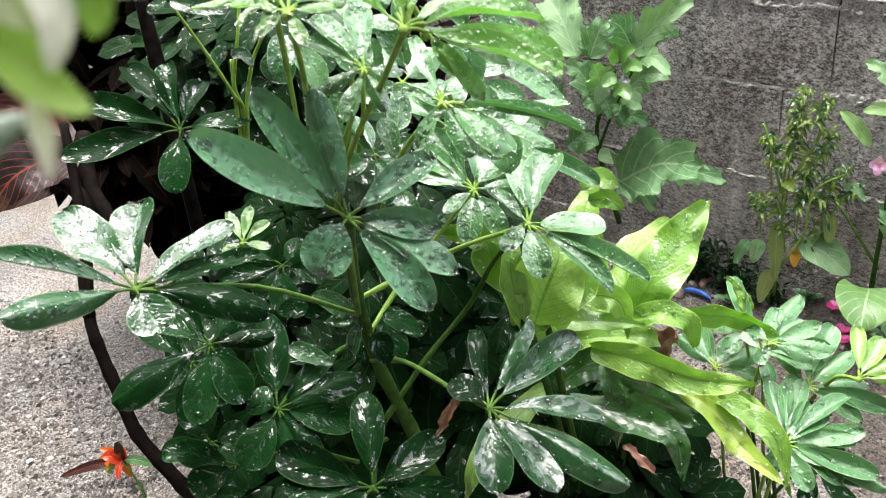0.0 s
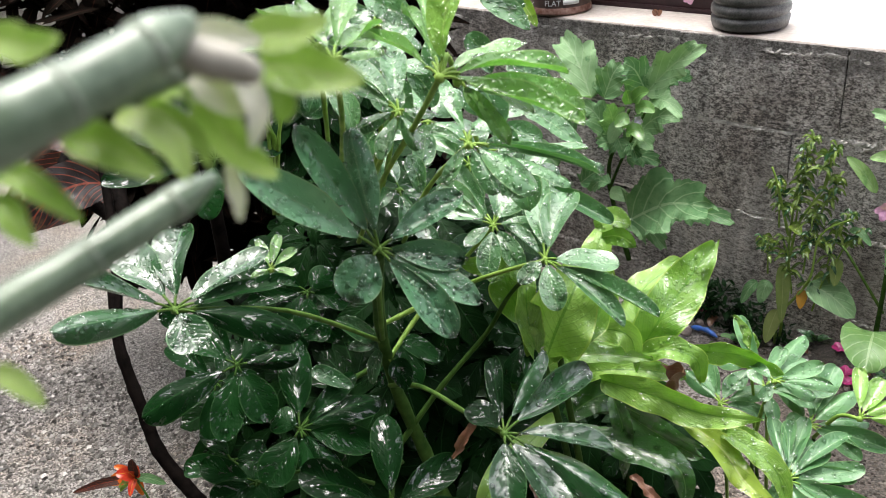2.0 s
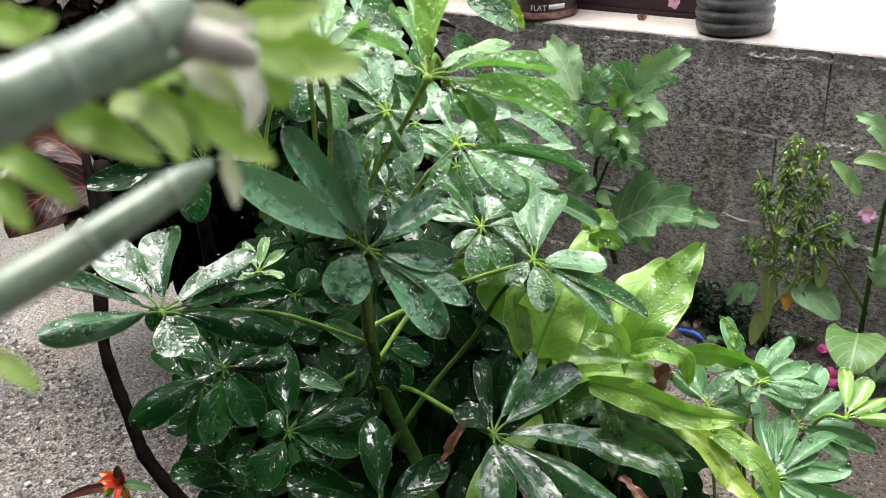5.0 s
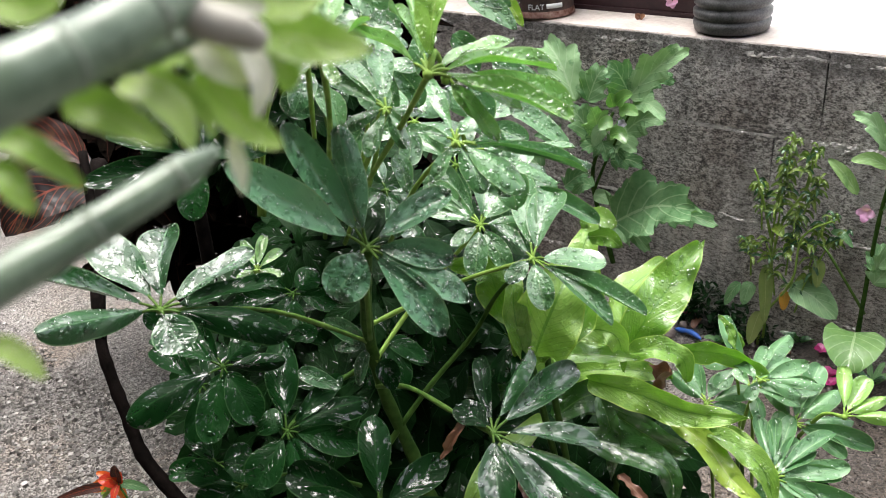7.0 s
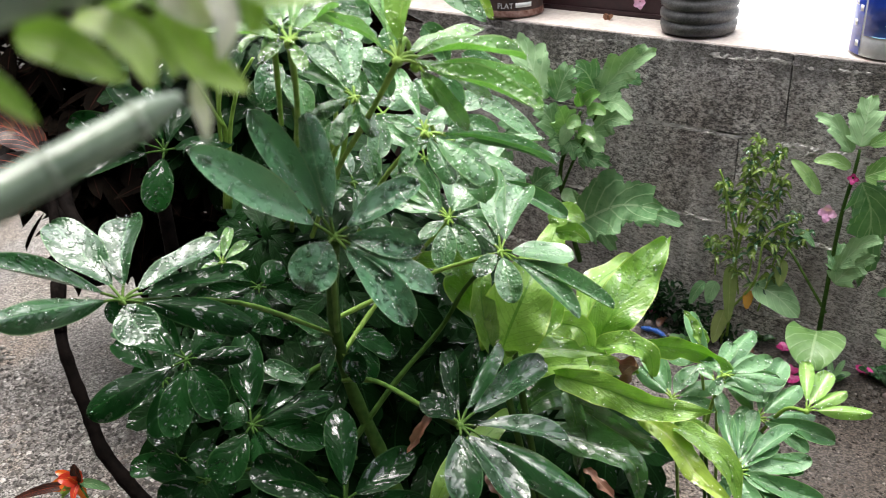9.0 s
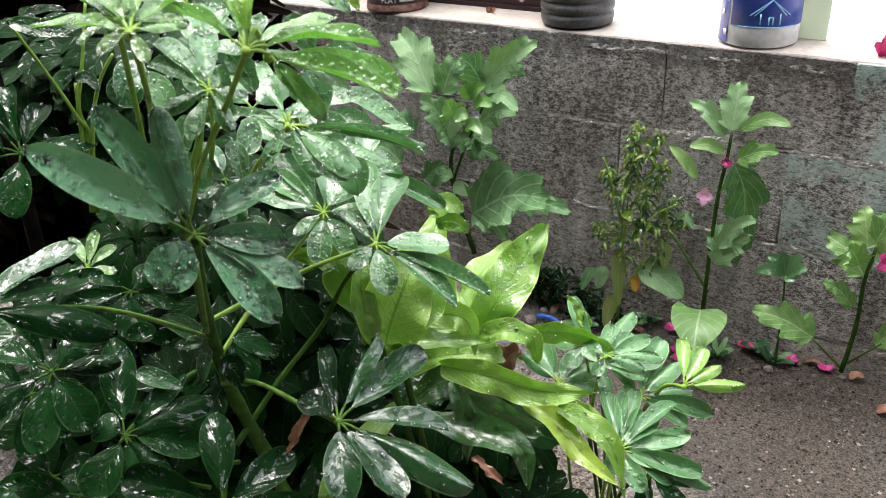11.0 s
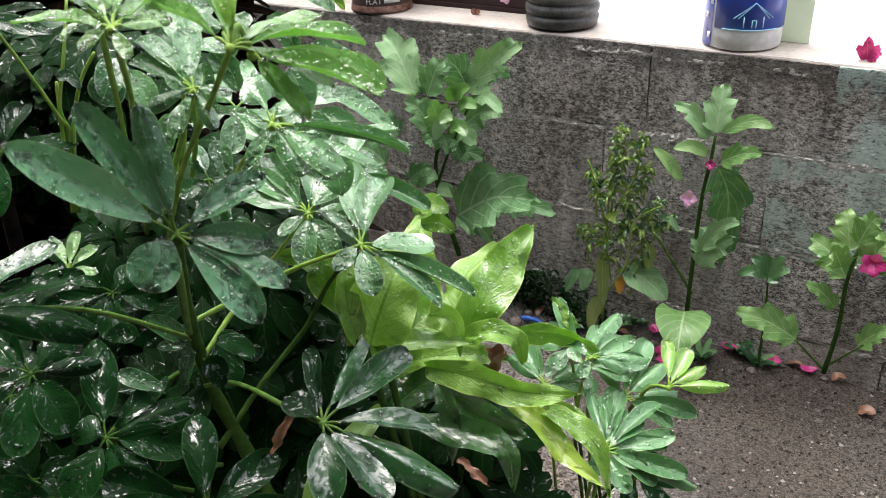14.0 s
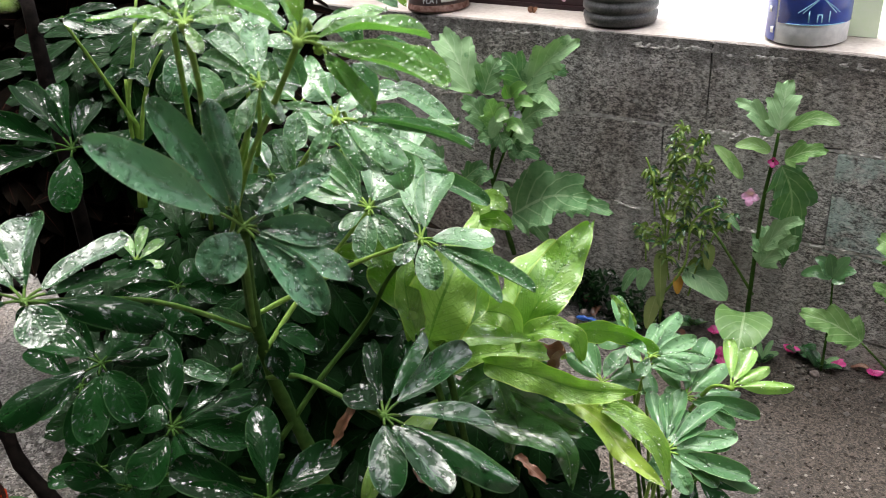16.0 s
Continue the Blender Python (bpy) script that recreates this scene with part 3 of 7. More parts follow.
def oval_outline(v):
    return max(math.sin(math.pi * v ** 0.8), 0.0) ** 0.7


def broad_outline(v):
    return max(math.sin(math.pi * v ** 0.62), 0.0) ** 0.8


def lobes(u, v):
    """Pointed lobes that lean forward, three to a side, with shallow bays between them."""
    tooth = (v * 3.0 + (0.45 if u > 0 else 0.15)) % 1.0
    point = tooth ** 1.6 if tooth < 0.82 else 0.728 * ((1 - tooth) / 0.18) ** 0.8
    edge = abs(u) ** 2.2
    fine = (v * 13.0 + (0.3 if u > 0 else 0.0)) % 1.0
    return 1.0 + edge * (0.60 * point + 0.10 * fine - 0.30), 0.15 * edge * point


def blade(parent, pts, width, kind, normal, roll, fold):
    return ribbon_leaf("strap_leaf", parent, pts, width, kind, normal, roll, fold, strap_outline, 34, 10, None, 0.17)


def croton_leaf(parent, pts, width, kind, normal, roll, fold):
    return ribbon_leaf("croton_leaf", parent, pts, width, kind, normal, roll, fold, oval_outline, 14, 6)


def twig_leaf(parent, pts, width, kind, normal, roll, fold):
    return ribbon_leaf("twig_leaf", parent, pts, width, kind, normal, roll, fold, oval_outline, 12, 6)


def lobed_leaf(parent, pts, width, kind, normal, roll, fold):
    return ribbon_leaf("lobed_leaf", parent, pts, width, kind, normal, roll, fold, broad_outline, 66, 8, lobes, 0.08)


def simple_leaf(parent, pts, width, kind, normal, roll, fold):
    return ribbon_leaf("leaf", parent, pts, width, kind, normal, roll, fold, oval_outline, 10, 4)


def stalk(parent, pts, radius, mat=None, name="stem"):
    bm = bmesh.new()
    line = smooth_line(pts, 5)
    tube(bm, line, [radius * (1.1 - 0.5 * i / len(line)) * (1.0 + 0.14 * (i % 4 == 1)) for i in range(len(line))], 8)
    return part(name, bm, mat or STEM, parent)


def wall_plant(name, label, category):
    return thing(name, label, category)


# ---- ground: one sheet out to the horizon, with a low soil bank along the wall ----
def ground_height(x, y):
    bank = 0.035 * max(0.0, 1 - abs(y + 0.02) / 0.28) ** 1.2 if -3 < x < 4 else 0.0
    return GROUND + bank + 0.006 * noise.noise(Vector((x * 2.5, y * 2.5, 0))) + 0.0025 * noise.noise(Vector((x * 14, y * 14, 3)))


def spaced(lo, hi, fine_lo, fine_hi, step):
    inner = [fine_lo + step * i for i in range(int((fine_hi - fine_lo) / step) + 1)]
    return [lo, lo / 6, lo / 30] + inner + [hi / 30, hi / 6, hi]


bm = bmesh.new()
xs, ys = spaced(-900, 900, -4.0, 2.4, 0.04), spaced(-900, 900, -3.0, 0.3, 0.04)
grid = [[bm.verts.new((x, y, ground_height(x, y))) for y in ys] for x in xs]
for i in range(len(xs) - 1):
    for j in range(len(ys) - 1):
        bm.faces.new((grid[i][j], grid[i + 1][j], grid[i + 1][j + 1], grid[i][j + 1]))
ground = tagged(new("ground", mesh_of("ground", bm, GRAVEL)), "wet grey sandy gravel ground", "ground", kind="structure")


def scatter_stones(name, mat, label, count, area, size, seed, lift=0.3):
    rng = random.Random(seed)
    verts, faces = [], []
    for _ in range(count):
        x, y = rng.uniform(area[0], area[1]), rng.uniform(area[2], area[3])
        r = size[0] + (size[1] - size[0]) * rng.random() ** 3
        z = ground_height(x, y) + r * lift
        a, k = rng.uniform(0, 6.28), len(verts)
        for c, s, h in ((1, 0, 0), (0, 1, 0), (-1, 0, 0), (0, -1, 0), (0.1, 0.2, 0.7), (0, 0, -0.7)):
            q = r * rng.uniform(0.7, 1.25)
            verts.append((x + q * (c * math.cos(a) - s * math.sin(a)), y + q * (c * math.sin(a) + s * math.cos(a)), z + q * h))
        for i in range(4):
            faces += [(k + i, k + (i + 1) % 4, k + 4), (k + (i + 1) % 4, k + i, k + 5)]
    me = bpy.data.meshes.new(name)
    me.from_pydata(verts, [], faces)
    me.materials.append(mat)
    return tagged(new(name, me), label, "gravel", kind="stuff")


scatter_stones("gravel", STONE, "loose grey gravel on the wet ground", 16000, (-2.0, -0.5, -1.75, -1.12), (0.0015, 0.0085), 11)
scatter_stones("gravel", STONE, "sparse grey gravel on sandy ground", 6000, (-2.2, -0.5, -1.12, -0.6), (0.0012, 0.0055), 14, 0.15)
scatter_stones("gravel", GRIT, "coarse grit in front of the block wall", 16000, (-0.2, 0.9, -0.9, -0.03), (0.0012, 0.0055), 12, 0.1)
scatter_stones("rubble", STONE_PALE, "broken mortar crumbs at the foot of the wall", 420, (-0.6, 0.9, -0.16, 0.0), (0.002, 0.010), 13)

# ---- the wall: capping, core and its blocks ----
wall = thing("wall_north", "weathered grey concrete block garden wall", "wall", kind="structure")
bm = bmesh.new()
box(bm, (-6, 0.009, -0.2), (4, 0.142, 0.778))
part("wall_core", bm, MORTAR, wall, "crumbling mortar between the blocks", smooth=False)
bm = bmesh.new()
cap_x = [-6 + 0.01 * i for i in range(1001)]
low, top, back = [], [], []
for x in cap_x:
    j = 0.004 * noise.noise(Vector((x * 9, 1, 0)))
    low.append(bm.verts.new((x, 0.004 + j, 0.792)))
    top.append(bm.verts.new((x, 0.008 + 1.6 * j + 0.004 * noise.noise(Vector((x * 40, 2, 0))), WALL_TOP + j * 0.4)))
    back.append(bm.verts.new((x, 0.15, WALL_TOP + 0.002)))
for i in range(1000):
    bm.faces.new((low[i], low[i + 1], top[i + 1], top[i]))
    bm.faces.new((top[i], top[i + 1], back[i + 1], back[i]))
part("capping", bm, CAPPING, wall, "pale cement capping", smooth=False)

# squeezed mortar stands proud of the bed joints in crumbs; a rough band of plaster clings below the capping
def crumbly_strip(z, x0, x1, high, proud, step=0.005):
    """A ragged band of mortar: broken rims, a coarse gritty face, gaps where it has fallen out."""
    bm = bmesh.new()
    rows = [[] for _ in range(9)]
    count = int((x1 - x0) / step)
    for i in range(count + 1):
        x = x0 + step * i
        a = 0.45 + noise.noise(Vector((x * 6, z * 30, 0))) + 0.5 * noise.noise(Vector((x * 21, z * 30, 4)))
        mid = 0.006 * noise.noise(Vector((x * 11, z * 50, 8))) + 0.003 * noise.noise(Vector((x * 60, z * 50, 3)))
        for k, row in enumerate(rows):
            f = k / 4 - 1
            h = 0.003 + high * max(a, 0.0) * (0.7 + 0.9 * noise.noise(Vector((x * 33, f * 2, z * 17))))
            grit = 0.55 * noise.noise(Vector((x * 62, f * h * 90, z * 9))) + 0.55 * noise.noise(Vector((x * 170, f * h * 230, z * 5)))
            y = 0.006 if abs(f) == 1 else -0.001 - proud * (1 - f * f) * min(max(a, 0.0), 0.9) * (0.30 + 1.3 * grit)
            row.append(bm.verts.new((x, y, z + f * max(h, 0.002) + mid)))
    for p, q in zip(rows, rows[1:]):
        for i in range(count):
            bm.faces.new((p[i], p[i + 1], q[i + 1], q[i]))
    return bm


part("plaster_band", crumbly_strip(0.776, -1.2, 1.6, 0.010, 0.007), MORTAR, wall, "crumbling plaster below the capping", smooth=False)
for z in (0.5955, 0.372, 0.161):
    bm = crumbly_strip(z, -1.4, 1.2, 0.014, 0.008, 0.004)
    part("bed_joint", bm, MORTAR, wall, "pale lumpy mortar joint", smooth=False)

# ---- plants ----
plant_a = thing("umbrella_plant", "wet bushy umbrella plant with glossy dark green palmate leaves", "plant")
plant_b = thing("umbrella_plant", "small light green umbrella plant on the gravel", "plant")
strap_plant = thing("strap_leaf_plant", "lime green plant with long broad arching leaves", "plant")
croton = thing("croton", "croton with dark maroon red-veined leaves on black stems", "shrub")
near_twig = thing("succulent_branch", "waxy grey green succulent branch with lime leaves", "branch")

PLANT = plant_a
cluster(PLANT, (0.113, -1.429, 1.004), (0.507, -0.439, 0.742), (0.058, -1.393, 0.876), 'matte', [
    (-0.032, -0.093, 0.095, 0.038), (-0.051, -0.023, 0.1, 0.032), (-0.02, 0.004, 0.095, 0.030), (0.021, 0.079, 0.021, 0.031), (0.05, 0.045, -0.017, 0.03), (0.074, 0.032, -0.044, 0.032), (0.072, 0.003, -0.06, 0.035), (-0.002, -0.04, -0.029, 0.047)])
cluster(PLANT, (-0.051, -1.533, 0.942), (0.415, -0.203, 0.887), (-0.027, -1.324, 0.802), 'old', [
    (0.005, -0.104, 0.033, 0.034), (-0.053, -0.08, 0.056, 0.029), (-0.117, 0.01, 0.036, 0.051), (-0.073, 0.063, 0.031, 0.05), (-0.004, 0.106, 0.008, 0.038), (0.033, 0.102, -0.01, 0.025, "aged_shaded"), (0.076, 0.073, -0.038, 0.04, "aged_shaded"), (0.037, -0.007, -0.027, 0.047)])
cluster(PLANT, (0.169, -1.399, 1.145), (0.10, -0.03, 0.99), [(-0.164, -1.224, 0.842), (0.006, -1.324, 0.998), (0.112, -1.374, 1.091)], 'young', [
    (-0.004, 0.032, 0.061, 0.036, "new"), (0.046, 0.064, -0.027, 0.040), (0.061, 0.069, -0.012, 0.026), (0.017, 0.077, 0.003, 0.026), (0.091, 0.045, -0.037, 0.025), (-0.098, 0.088, 0.036, 0.018), (-0.091, 0.012, 0.012, 0.013), (-0.088, 0.055, 0.022, 0.015)])
cluster(PLANT, (0.096, -1.294, 1.045), (0.16, -0.08, 0.98), [(-0.122, -1.187, 0.838), (0.015, -1.27, 0.974)], 'mid', [
    (0.092, 0.077, -0.033, 0.019), (0.094, 0.068, -0.038, 0.015), (0.063, 0.014, -0.04, 0.039), (0.04, -0.011, -0.038, 0.026), (-0.067, 0.044, 0.033, 0.018), (-0.05, -0.014, 0.004, 0.016), (0, -0.035, -0.029, 0.017), (-0.005, 0.039, 0.013, 0.024)])
cluster(PLANT, (0.086, -1.365, 1.095), (0.338, -0.321, 0.885), [(-0.203, -1.197, 0.845), (0.014, -1.33, 1.022)], 'mid', [
    (-0.087, 0.024, 0.021, 0.026), (-0.069, 0.003, 0.011, 0.021), (-0.062, 0.059, 0.025, 0.029), (0.02, 0.021, -0.007, 0.02), (0.012, -0.036, -0.029, 0.021), (0.031, -0.012, -0.025, 0.016), (-0.02, -0.031, -0.012, 0.016)])
cluster(PLANT, (0.113, -1.447, 1.162), (0.272, -0.225, 0.936), [(-0.213, -1.215, 0.833), (0.027, -1.379, 1.068)], 'young', [
    (-0.058, -0.004, 0, 0.021), (-0.112, 0.06, 0.015, 0.026), (-0.085, 0.093, 0.026, 0.028), (-0.029, 0.075, 0.005, 0.021), (0.008, 0.042, -0.004, 0.014), (-0.004, -0.024, -0.012, 0.014), (0.023, -0.008, -0.017, 0.012)])
cluster(PLANT, (0.025, -1.184, 0.898), (0.344, -0.403, 0.848), [(-0.029, -1.317, 0.771), (-0.034, -1.254, 0.801), (-0.008, -1.21, 0.85)], 'mid', [
    (-0.077, -0.019, 0.008, 0.027), (-0.087, 0.011, 0.024, 0.034), (-0.088, 0.038, 0.036, 0.031), (-0.006, 0.066, 0.022, 0.05), (-0.042, 0.069, 0.034, 0.035), (0.037, 0.038, -0.006, 0.023), (0.023, -0.041, -0.04, 0.034), (0.048, -0.014, -0.037, 0.029), (-0.014, -0.034, -0.017, 0.025)])
cluster(PLANT, (0.117, -1.214, 0.896), (0.256, -0.343, 0.904), [(-0.033, -1.319, 0.817), (-0.011, -1.276, 0.828), (0.05, -1.238, 0.865)], 'mid', [
    (-0.081, 0.095, 0.038, 0.038), (-0.032, 0.091, 0.027, 0.048), (0.058, 0.046, -0.011, 0.049), (0.115, 0.027, -0.043, 0.026), (0.095, -0.004, -0.046, 0.028), (0.038, -0.033, -0.033, 0.033), (-0.06, 0.017, 0.013, 0.021), (-0.008, -0.033, -0.017, 0.025)])
cluster(PLANT, (0.174, -1.361, 0.797), (0.163, -0.19, 0.968), [(-0.033, -1.316, 0.735), (0.025, -1.32, 0.76), (0.11, -1.346, 0.784)], 'sheeted', [
    (-0.051, 0.011, 0, 0.035, "aged_shaded"), (-0.076, 0.078, 0.006, 0.023, "aged_shaded"), (-0.043, 0.119, 0.007, 0.027), (0.006, 0.129, -0.002, 0.038), (0.08, 0.059, -0.023, 0.034), (0.124, 0.025, -0.044, 0.04), (0.084, -0.02, -0.037, 0.042), (0.046, -0.052, -0.034, 0.041)])
cluster(PLANT, (-0.056, -1.43, 0.735), (0.445, -0.282, 0.85), (-0.092, -1.393, 0.638), 'aged_shaded', [
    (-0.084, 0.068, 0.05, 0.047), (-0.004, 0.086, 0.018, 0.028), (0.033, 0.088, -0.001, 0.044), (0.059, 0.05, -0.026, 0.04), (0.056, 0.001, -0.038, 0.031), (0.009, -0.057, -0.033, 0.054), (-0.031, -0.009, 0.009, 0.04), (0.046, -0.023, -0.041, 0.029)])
cluster(PLANT, (-0.132, -1.443, 0.796), (0.503, -0.275, 0.819), None, 'aged_shaded', [
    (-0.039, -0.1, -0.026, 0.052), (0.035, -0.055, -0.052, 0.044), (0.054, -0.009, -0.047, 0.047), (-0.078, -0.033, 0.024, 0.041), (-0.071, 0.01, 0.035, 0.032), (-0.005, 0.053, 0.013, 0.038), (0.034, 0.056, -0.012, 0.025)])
cluster(PLANT, (0.104, -1.45, 0.734), (0.423, -0.341, 0.839), (0.011, -1.351, 0.669), 'aged_shaded', [
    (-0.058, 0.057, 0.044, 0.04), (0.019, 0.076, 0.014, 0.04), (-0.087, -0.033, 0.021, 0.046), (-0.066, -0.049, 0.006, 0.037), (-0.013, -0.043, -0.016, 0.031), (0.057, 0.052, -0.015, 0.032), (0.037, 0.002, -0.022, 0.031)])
cluster(PLANT, (0.053, -1.175, 0.753), (0.295, -0.369, 0.881), None, 'aged_shaded', [
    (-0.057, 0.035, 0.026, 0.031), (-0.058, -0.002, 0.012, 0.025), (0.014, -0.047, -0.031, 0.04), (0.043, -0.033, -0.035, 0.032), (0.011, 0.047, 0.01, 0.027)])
cluster(PLANT, (-0.08, -1.253, 0.755), (0.431, -0.379, 0.819), None, 'aged_shaded', [
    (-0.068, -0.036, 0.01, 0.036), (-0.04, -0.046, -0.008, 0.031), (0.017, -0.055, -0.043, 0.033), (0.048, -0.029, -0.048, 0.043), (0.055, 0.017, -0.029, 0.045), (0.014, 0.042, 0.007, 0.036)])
cluster(PLANT, (-0.189, -1.296, 0.796), (0.497, -0.347, 0.796), None, 'aged_shaded', [
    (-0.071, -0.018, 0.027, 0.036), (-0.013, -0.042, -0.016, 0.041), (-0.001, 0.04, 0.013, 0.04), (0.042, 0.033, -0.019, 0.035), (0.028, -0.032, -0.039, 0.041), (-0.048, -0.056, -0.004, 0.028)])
cluster(PLANT, (-0.106, -1.468, 0.66), (0.445, -0.236, 0.864), (-0.037, -1.358, 0.615), 'aged_shaded', [
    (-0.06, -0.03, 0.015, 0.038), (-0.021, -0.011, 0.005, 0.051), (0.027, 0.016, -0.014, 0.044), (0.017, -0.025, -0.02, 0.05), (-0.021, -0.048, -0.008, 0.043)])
cluster(PLANT, (-0.176, -1.349, 0.857), (0.44, -0.282, 0.852), None, 'young', [
    (-0.039, 0.014, 0.02, 0.016), (-0.027, 0.037, 0.02, 0.016), (0, 0.039, 0.008, 0.015), (0.022, 0.018, -0.009, 0.016), (-0.008, -0.023, -0.006, 0.017)])
cluster(PLANT, (-0.294, -1.32, 0.96), (0.559, -0.307, 0.77), None, 'aged_shaded', [
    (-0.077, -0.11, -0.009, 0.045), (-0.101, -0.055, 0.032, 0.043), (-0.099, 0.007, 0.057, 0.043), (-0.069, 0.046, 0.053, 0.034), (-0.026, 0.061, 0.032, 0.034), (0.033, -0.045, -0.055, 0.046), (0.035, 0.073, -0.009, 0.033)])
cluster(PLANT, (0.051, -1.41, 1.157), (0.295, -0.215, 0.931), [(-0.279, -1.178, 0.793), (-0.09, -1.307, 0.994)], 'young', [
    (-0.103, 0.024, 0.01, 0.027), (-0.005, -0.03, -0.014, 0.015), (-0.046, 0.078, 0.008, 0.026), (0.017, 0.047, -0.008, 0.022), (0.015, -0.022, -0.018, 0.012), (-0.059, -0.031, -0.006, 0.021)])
cluster(PLANT, (-0.342, -1.262, 1.091), (0.439, -0.256, 0.861), None, 'aged_shaded', [
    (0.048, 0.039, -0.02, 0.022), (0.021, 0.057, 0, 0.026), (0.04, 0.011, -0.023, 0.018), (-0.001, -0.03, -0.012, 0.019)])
cluster(PLANT, (-0.177, -1.225, 1.053), (0.711, -0.571, 0.41), (-0.149, -1.229, 0.946), 'old', [
    (-0.01, -0.032, -0.04, 0.048), (0.016, -0.003, -0.044, 0.032)])
cluster(PLANT, (-0.059, -1.248, 1.126), (0.366, -0.336, 0.868), [(-0.231, -1.152, 0.836), (-0.093, -1.227, 1.004)], 'mid', [
    (0.017, 0.022, -0.004, 0.032), (-0.03, -0.002, 0.006, 0.032), (-0.031, -0.035, -0.009, 0.023), (-0.043, 0.046, 0.024, 0.03), (0.047, 0.013, -0.024, 0.025)])
cluster(PLANT, (-0.005, -1.087, 0.91), (0.34, -0.435, 0.834), (-0.039, -1.148, 0.804), 'mid', [
    (0.048, 0.024, -0.021, 0.04), (0.098, 0.038, -0.048, 0.029), (-0.016, 0.057, 0.021, 0.042), (-0.059, 0.039, 0.026, 0.043), (-0.032, -0.02, -0.007, 0.03)])
cluster(PLANT, (0.156, -1.366, 1.131), (0.12, -0.06, 0.99), (0.166, -1.396, 1.141), 'young', [
    (0.067, 0.067, -0.039, 0.029), (0.051, 0.07, -0.02, 0.013), (0.044, 0.034, -0.032, 0.032), (0.026, 0.006, -0.031, 0.021), (0.04, 0.007, -0.049, 0.02)])
cluster(PLANT, (0.084, -1.264, 1.023), (0.14, -0.10, 0.98), (0.092, -1.291, 1.039), 'mid', [
    (0.072, 0.041, -0.033, 0.032), (0.051, -0.003, -0.035, 0.037), (0.041, -0.01, -0.032, 0.027), (0.06, 0.087, -0.017, 0.024), (-0.021, -0.024, -0.012, 0.019)])
cluster(PLANT, (0.014, -1.304, 1.102), (0.398, -0.372, 0.839), [(-0.22, -1.142, 0.835), (-0.08, -1.227, 0.987)], 'mid', [
    (-0.046, 0.031, 0.025, 0.027), (-0.024, 0.055, 0.024, 0.03), (0.023, 0.028, -0.005, 0.031), (0.019, -0.027, -0.029, 0.039), (-0.01, -0.032, -0.016, 0.027)])
cluster(PLANT, (-0.057, -1.126, 0.932), (0.393, -0.419, 0.819), None, 'mid', [
    (-0.087, 0.011, 0.025, 0.041), (-0.025, -0.034, -0.017, 0.038), (0.018, 0.063, 0.007, 0.042), (0.057, 0.021, -0.034, 0.04), (0.03, -0.033, -0.047, 0.037), (-0.053, 0.051, 0.032, 0.039)])
cluster(PLANT, (-0.084, -1.161, 0.993), (0.428, -0.416, 0.802), None, 'mid', [
    (-0.07, 0.018, 0.027, 0.038), (-0.038, -0.035, -0.011, 0.035), (-0.002, 0.062, 0.017, 0.041), (0.038, 0.021, -0.022, 0.037), (0.017, -0.034, -0.04, 0.034)])
cluster(PLANT, (-0.013, -1.078, 0.894), (0.355, -0.434, 0.828), None, 'mid', [
    (-0.075, 0.03, 0.027, 0.041), (0.014, 0.051, 0.008, 0.042), (0.052, 0.018, -0.028, 0.039), (0.01, -0.043, -0.041, 0.037), (0.035, -0.021, -0.04, 0.033)])
cluster(PLANT, (-0.093, -1.21, 0.924), (0.424, -0.376, 0.824), None, 'old', [
    (-0.055, 0.028, 0.025, 0.031), (-0.02, -0.028, -0.012, 0.03), (0.03, 0.012, -0.019, 0.034), (0.034, -0.024, -0.043, 0.03)])
cluster(PLANT, (-0.04, -1.098, 0.98), (0.392, -0.446, 0.804), None, 'mid', [
    (-0.067, 0.022, 0.026, 0.037), (0.013, 0.049, 0.008, 0.039), (0.034, -0.005, -0.031, 0.036), (-0.01, -0.031, -0.022, 0.032), (0.05, 0.027, -0.025, 0.033)])
cluster(PLANT, (-0.062, -1.177, 0.835), (0.38, -0.372, 0.847), None, 'old', [
    (-0.051, 0.009, 0.014, 0.03), (0.014, 0.04, 0.001, 0.034), (0.034, -0.004, -0.027, 0.033), (-0.001, -0.032, -0.023, 0.03)])
cluster(PLANT, (-0.249, -1.414, 0.704), (0.528, -0.247, 0.812), None, 'aged_shaded', [
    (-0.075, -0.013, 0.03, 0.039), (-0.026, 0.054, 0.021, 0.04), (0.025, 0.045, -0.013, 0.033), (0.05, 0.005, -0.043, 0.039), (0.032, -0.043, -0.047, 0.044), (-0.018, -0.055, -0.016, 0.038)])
cluster(PLANT, (-0.199, -1.444, 0.624), (0.487, -0.224, 0.844), None, 'aged_shaded', [
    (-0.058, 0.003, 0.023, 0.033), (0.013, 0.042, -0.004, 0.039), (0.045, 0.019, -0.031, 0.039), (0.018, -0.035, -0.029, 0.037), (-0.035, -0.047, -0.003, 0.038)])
cluster(PLANT, (-0.209, -1.291, 0.753), (0.512, -0.329, 0.793), None, 'aged_shaded', [
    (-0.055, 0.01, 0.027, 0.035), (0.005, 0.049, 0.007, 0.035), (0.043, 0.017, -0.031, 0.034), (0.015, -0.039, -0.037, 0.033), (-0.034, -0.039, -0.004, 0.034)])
cluster(PLANT, (-0.323, -1.381, 0.77), (0.568, -0.265, 0.779), None, 'aged_shaded', [
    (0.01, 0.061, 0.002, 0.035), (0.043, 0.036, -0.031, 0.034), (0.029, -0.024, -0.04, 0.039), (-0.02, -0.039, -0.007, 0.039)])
PLANT = plant_b
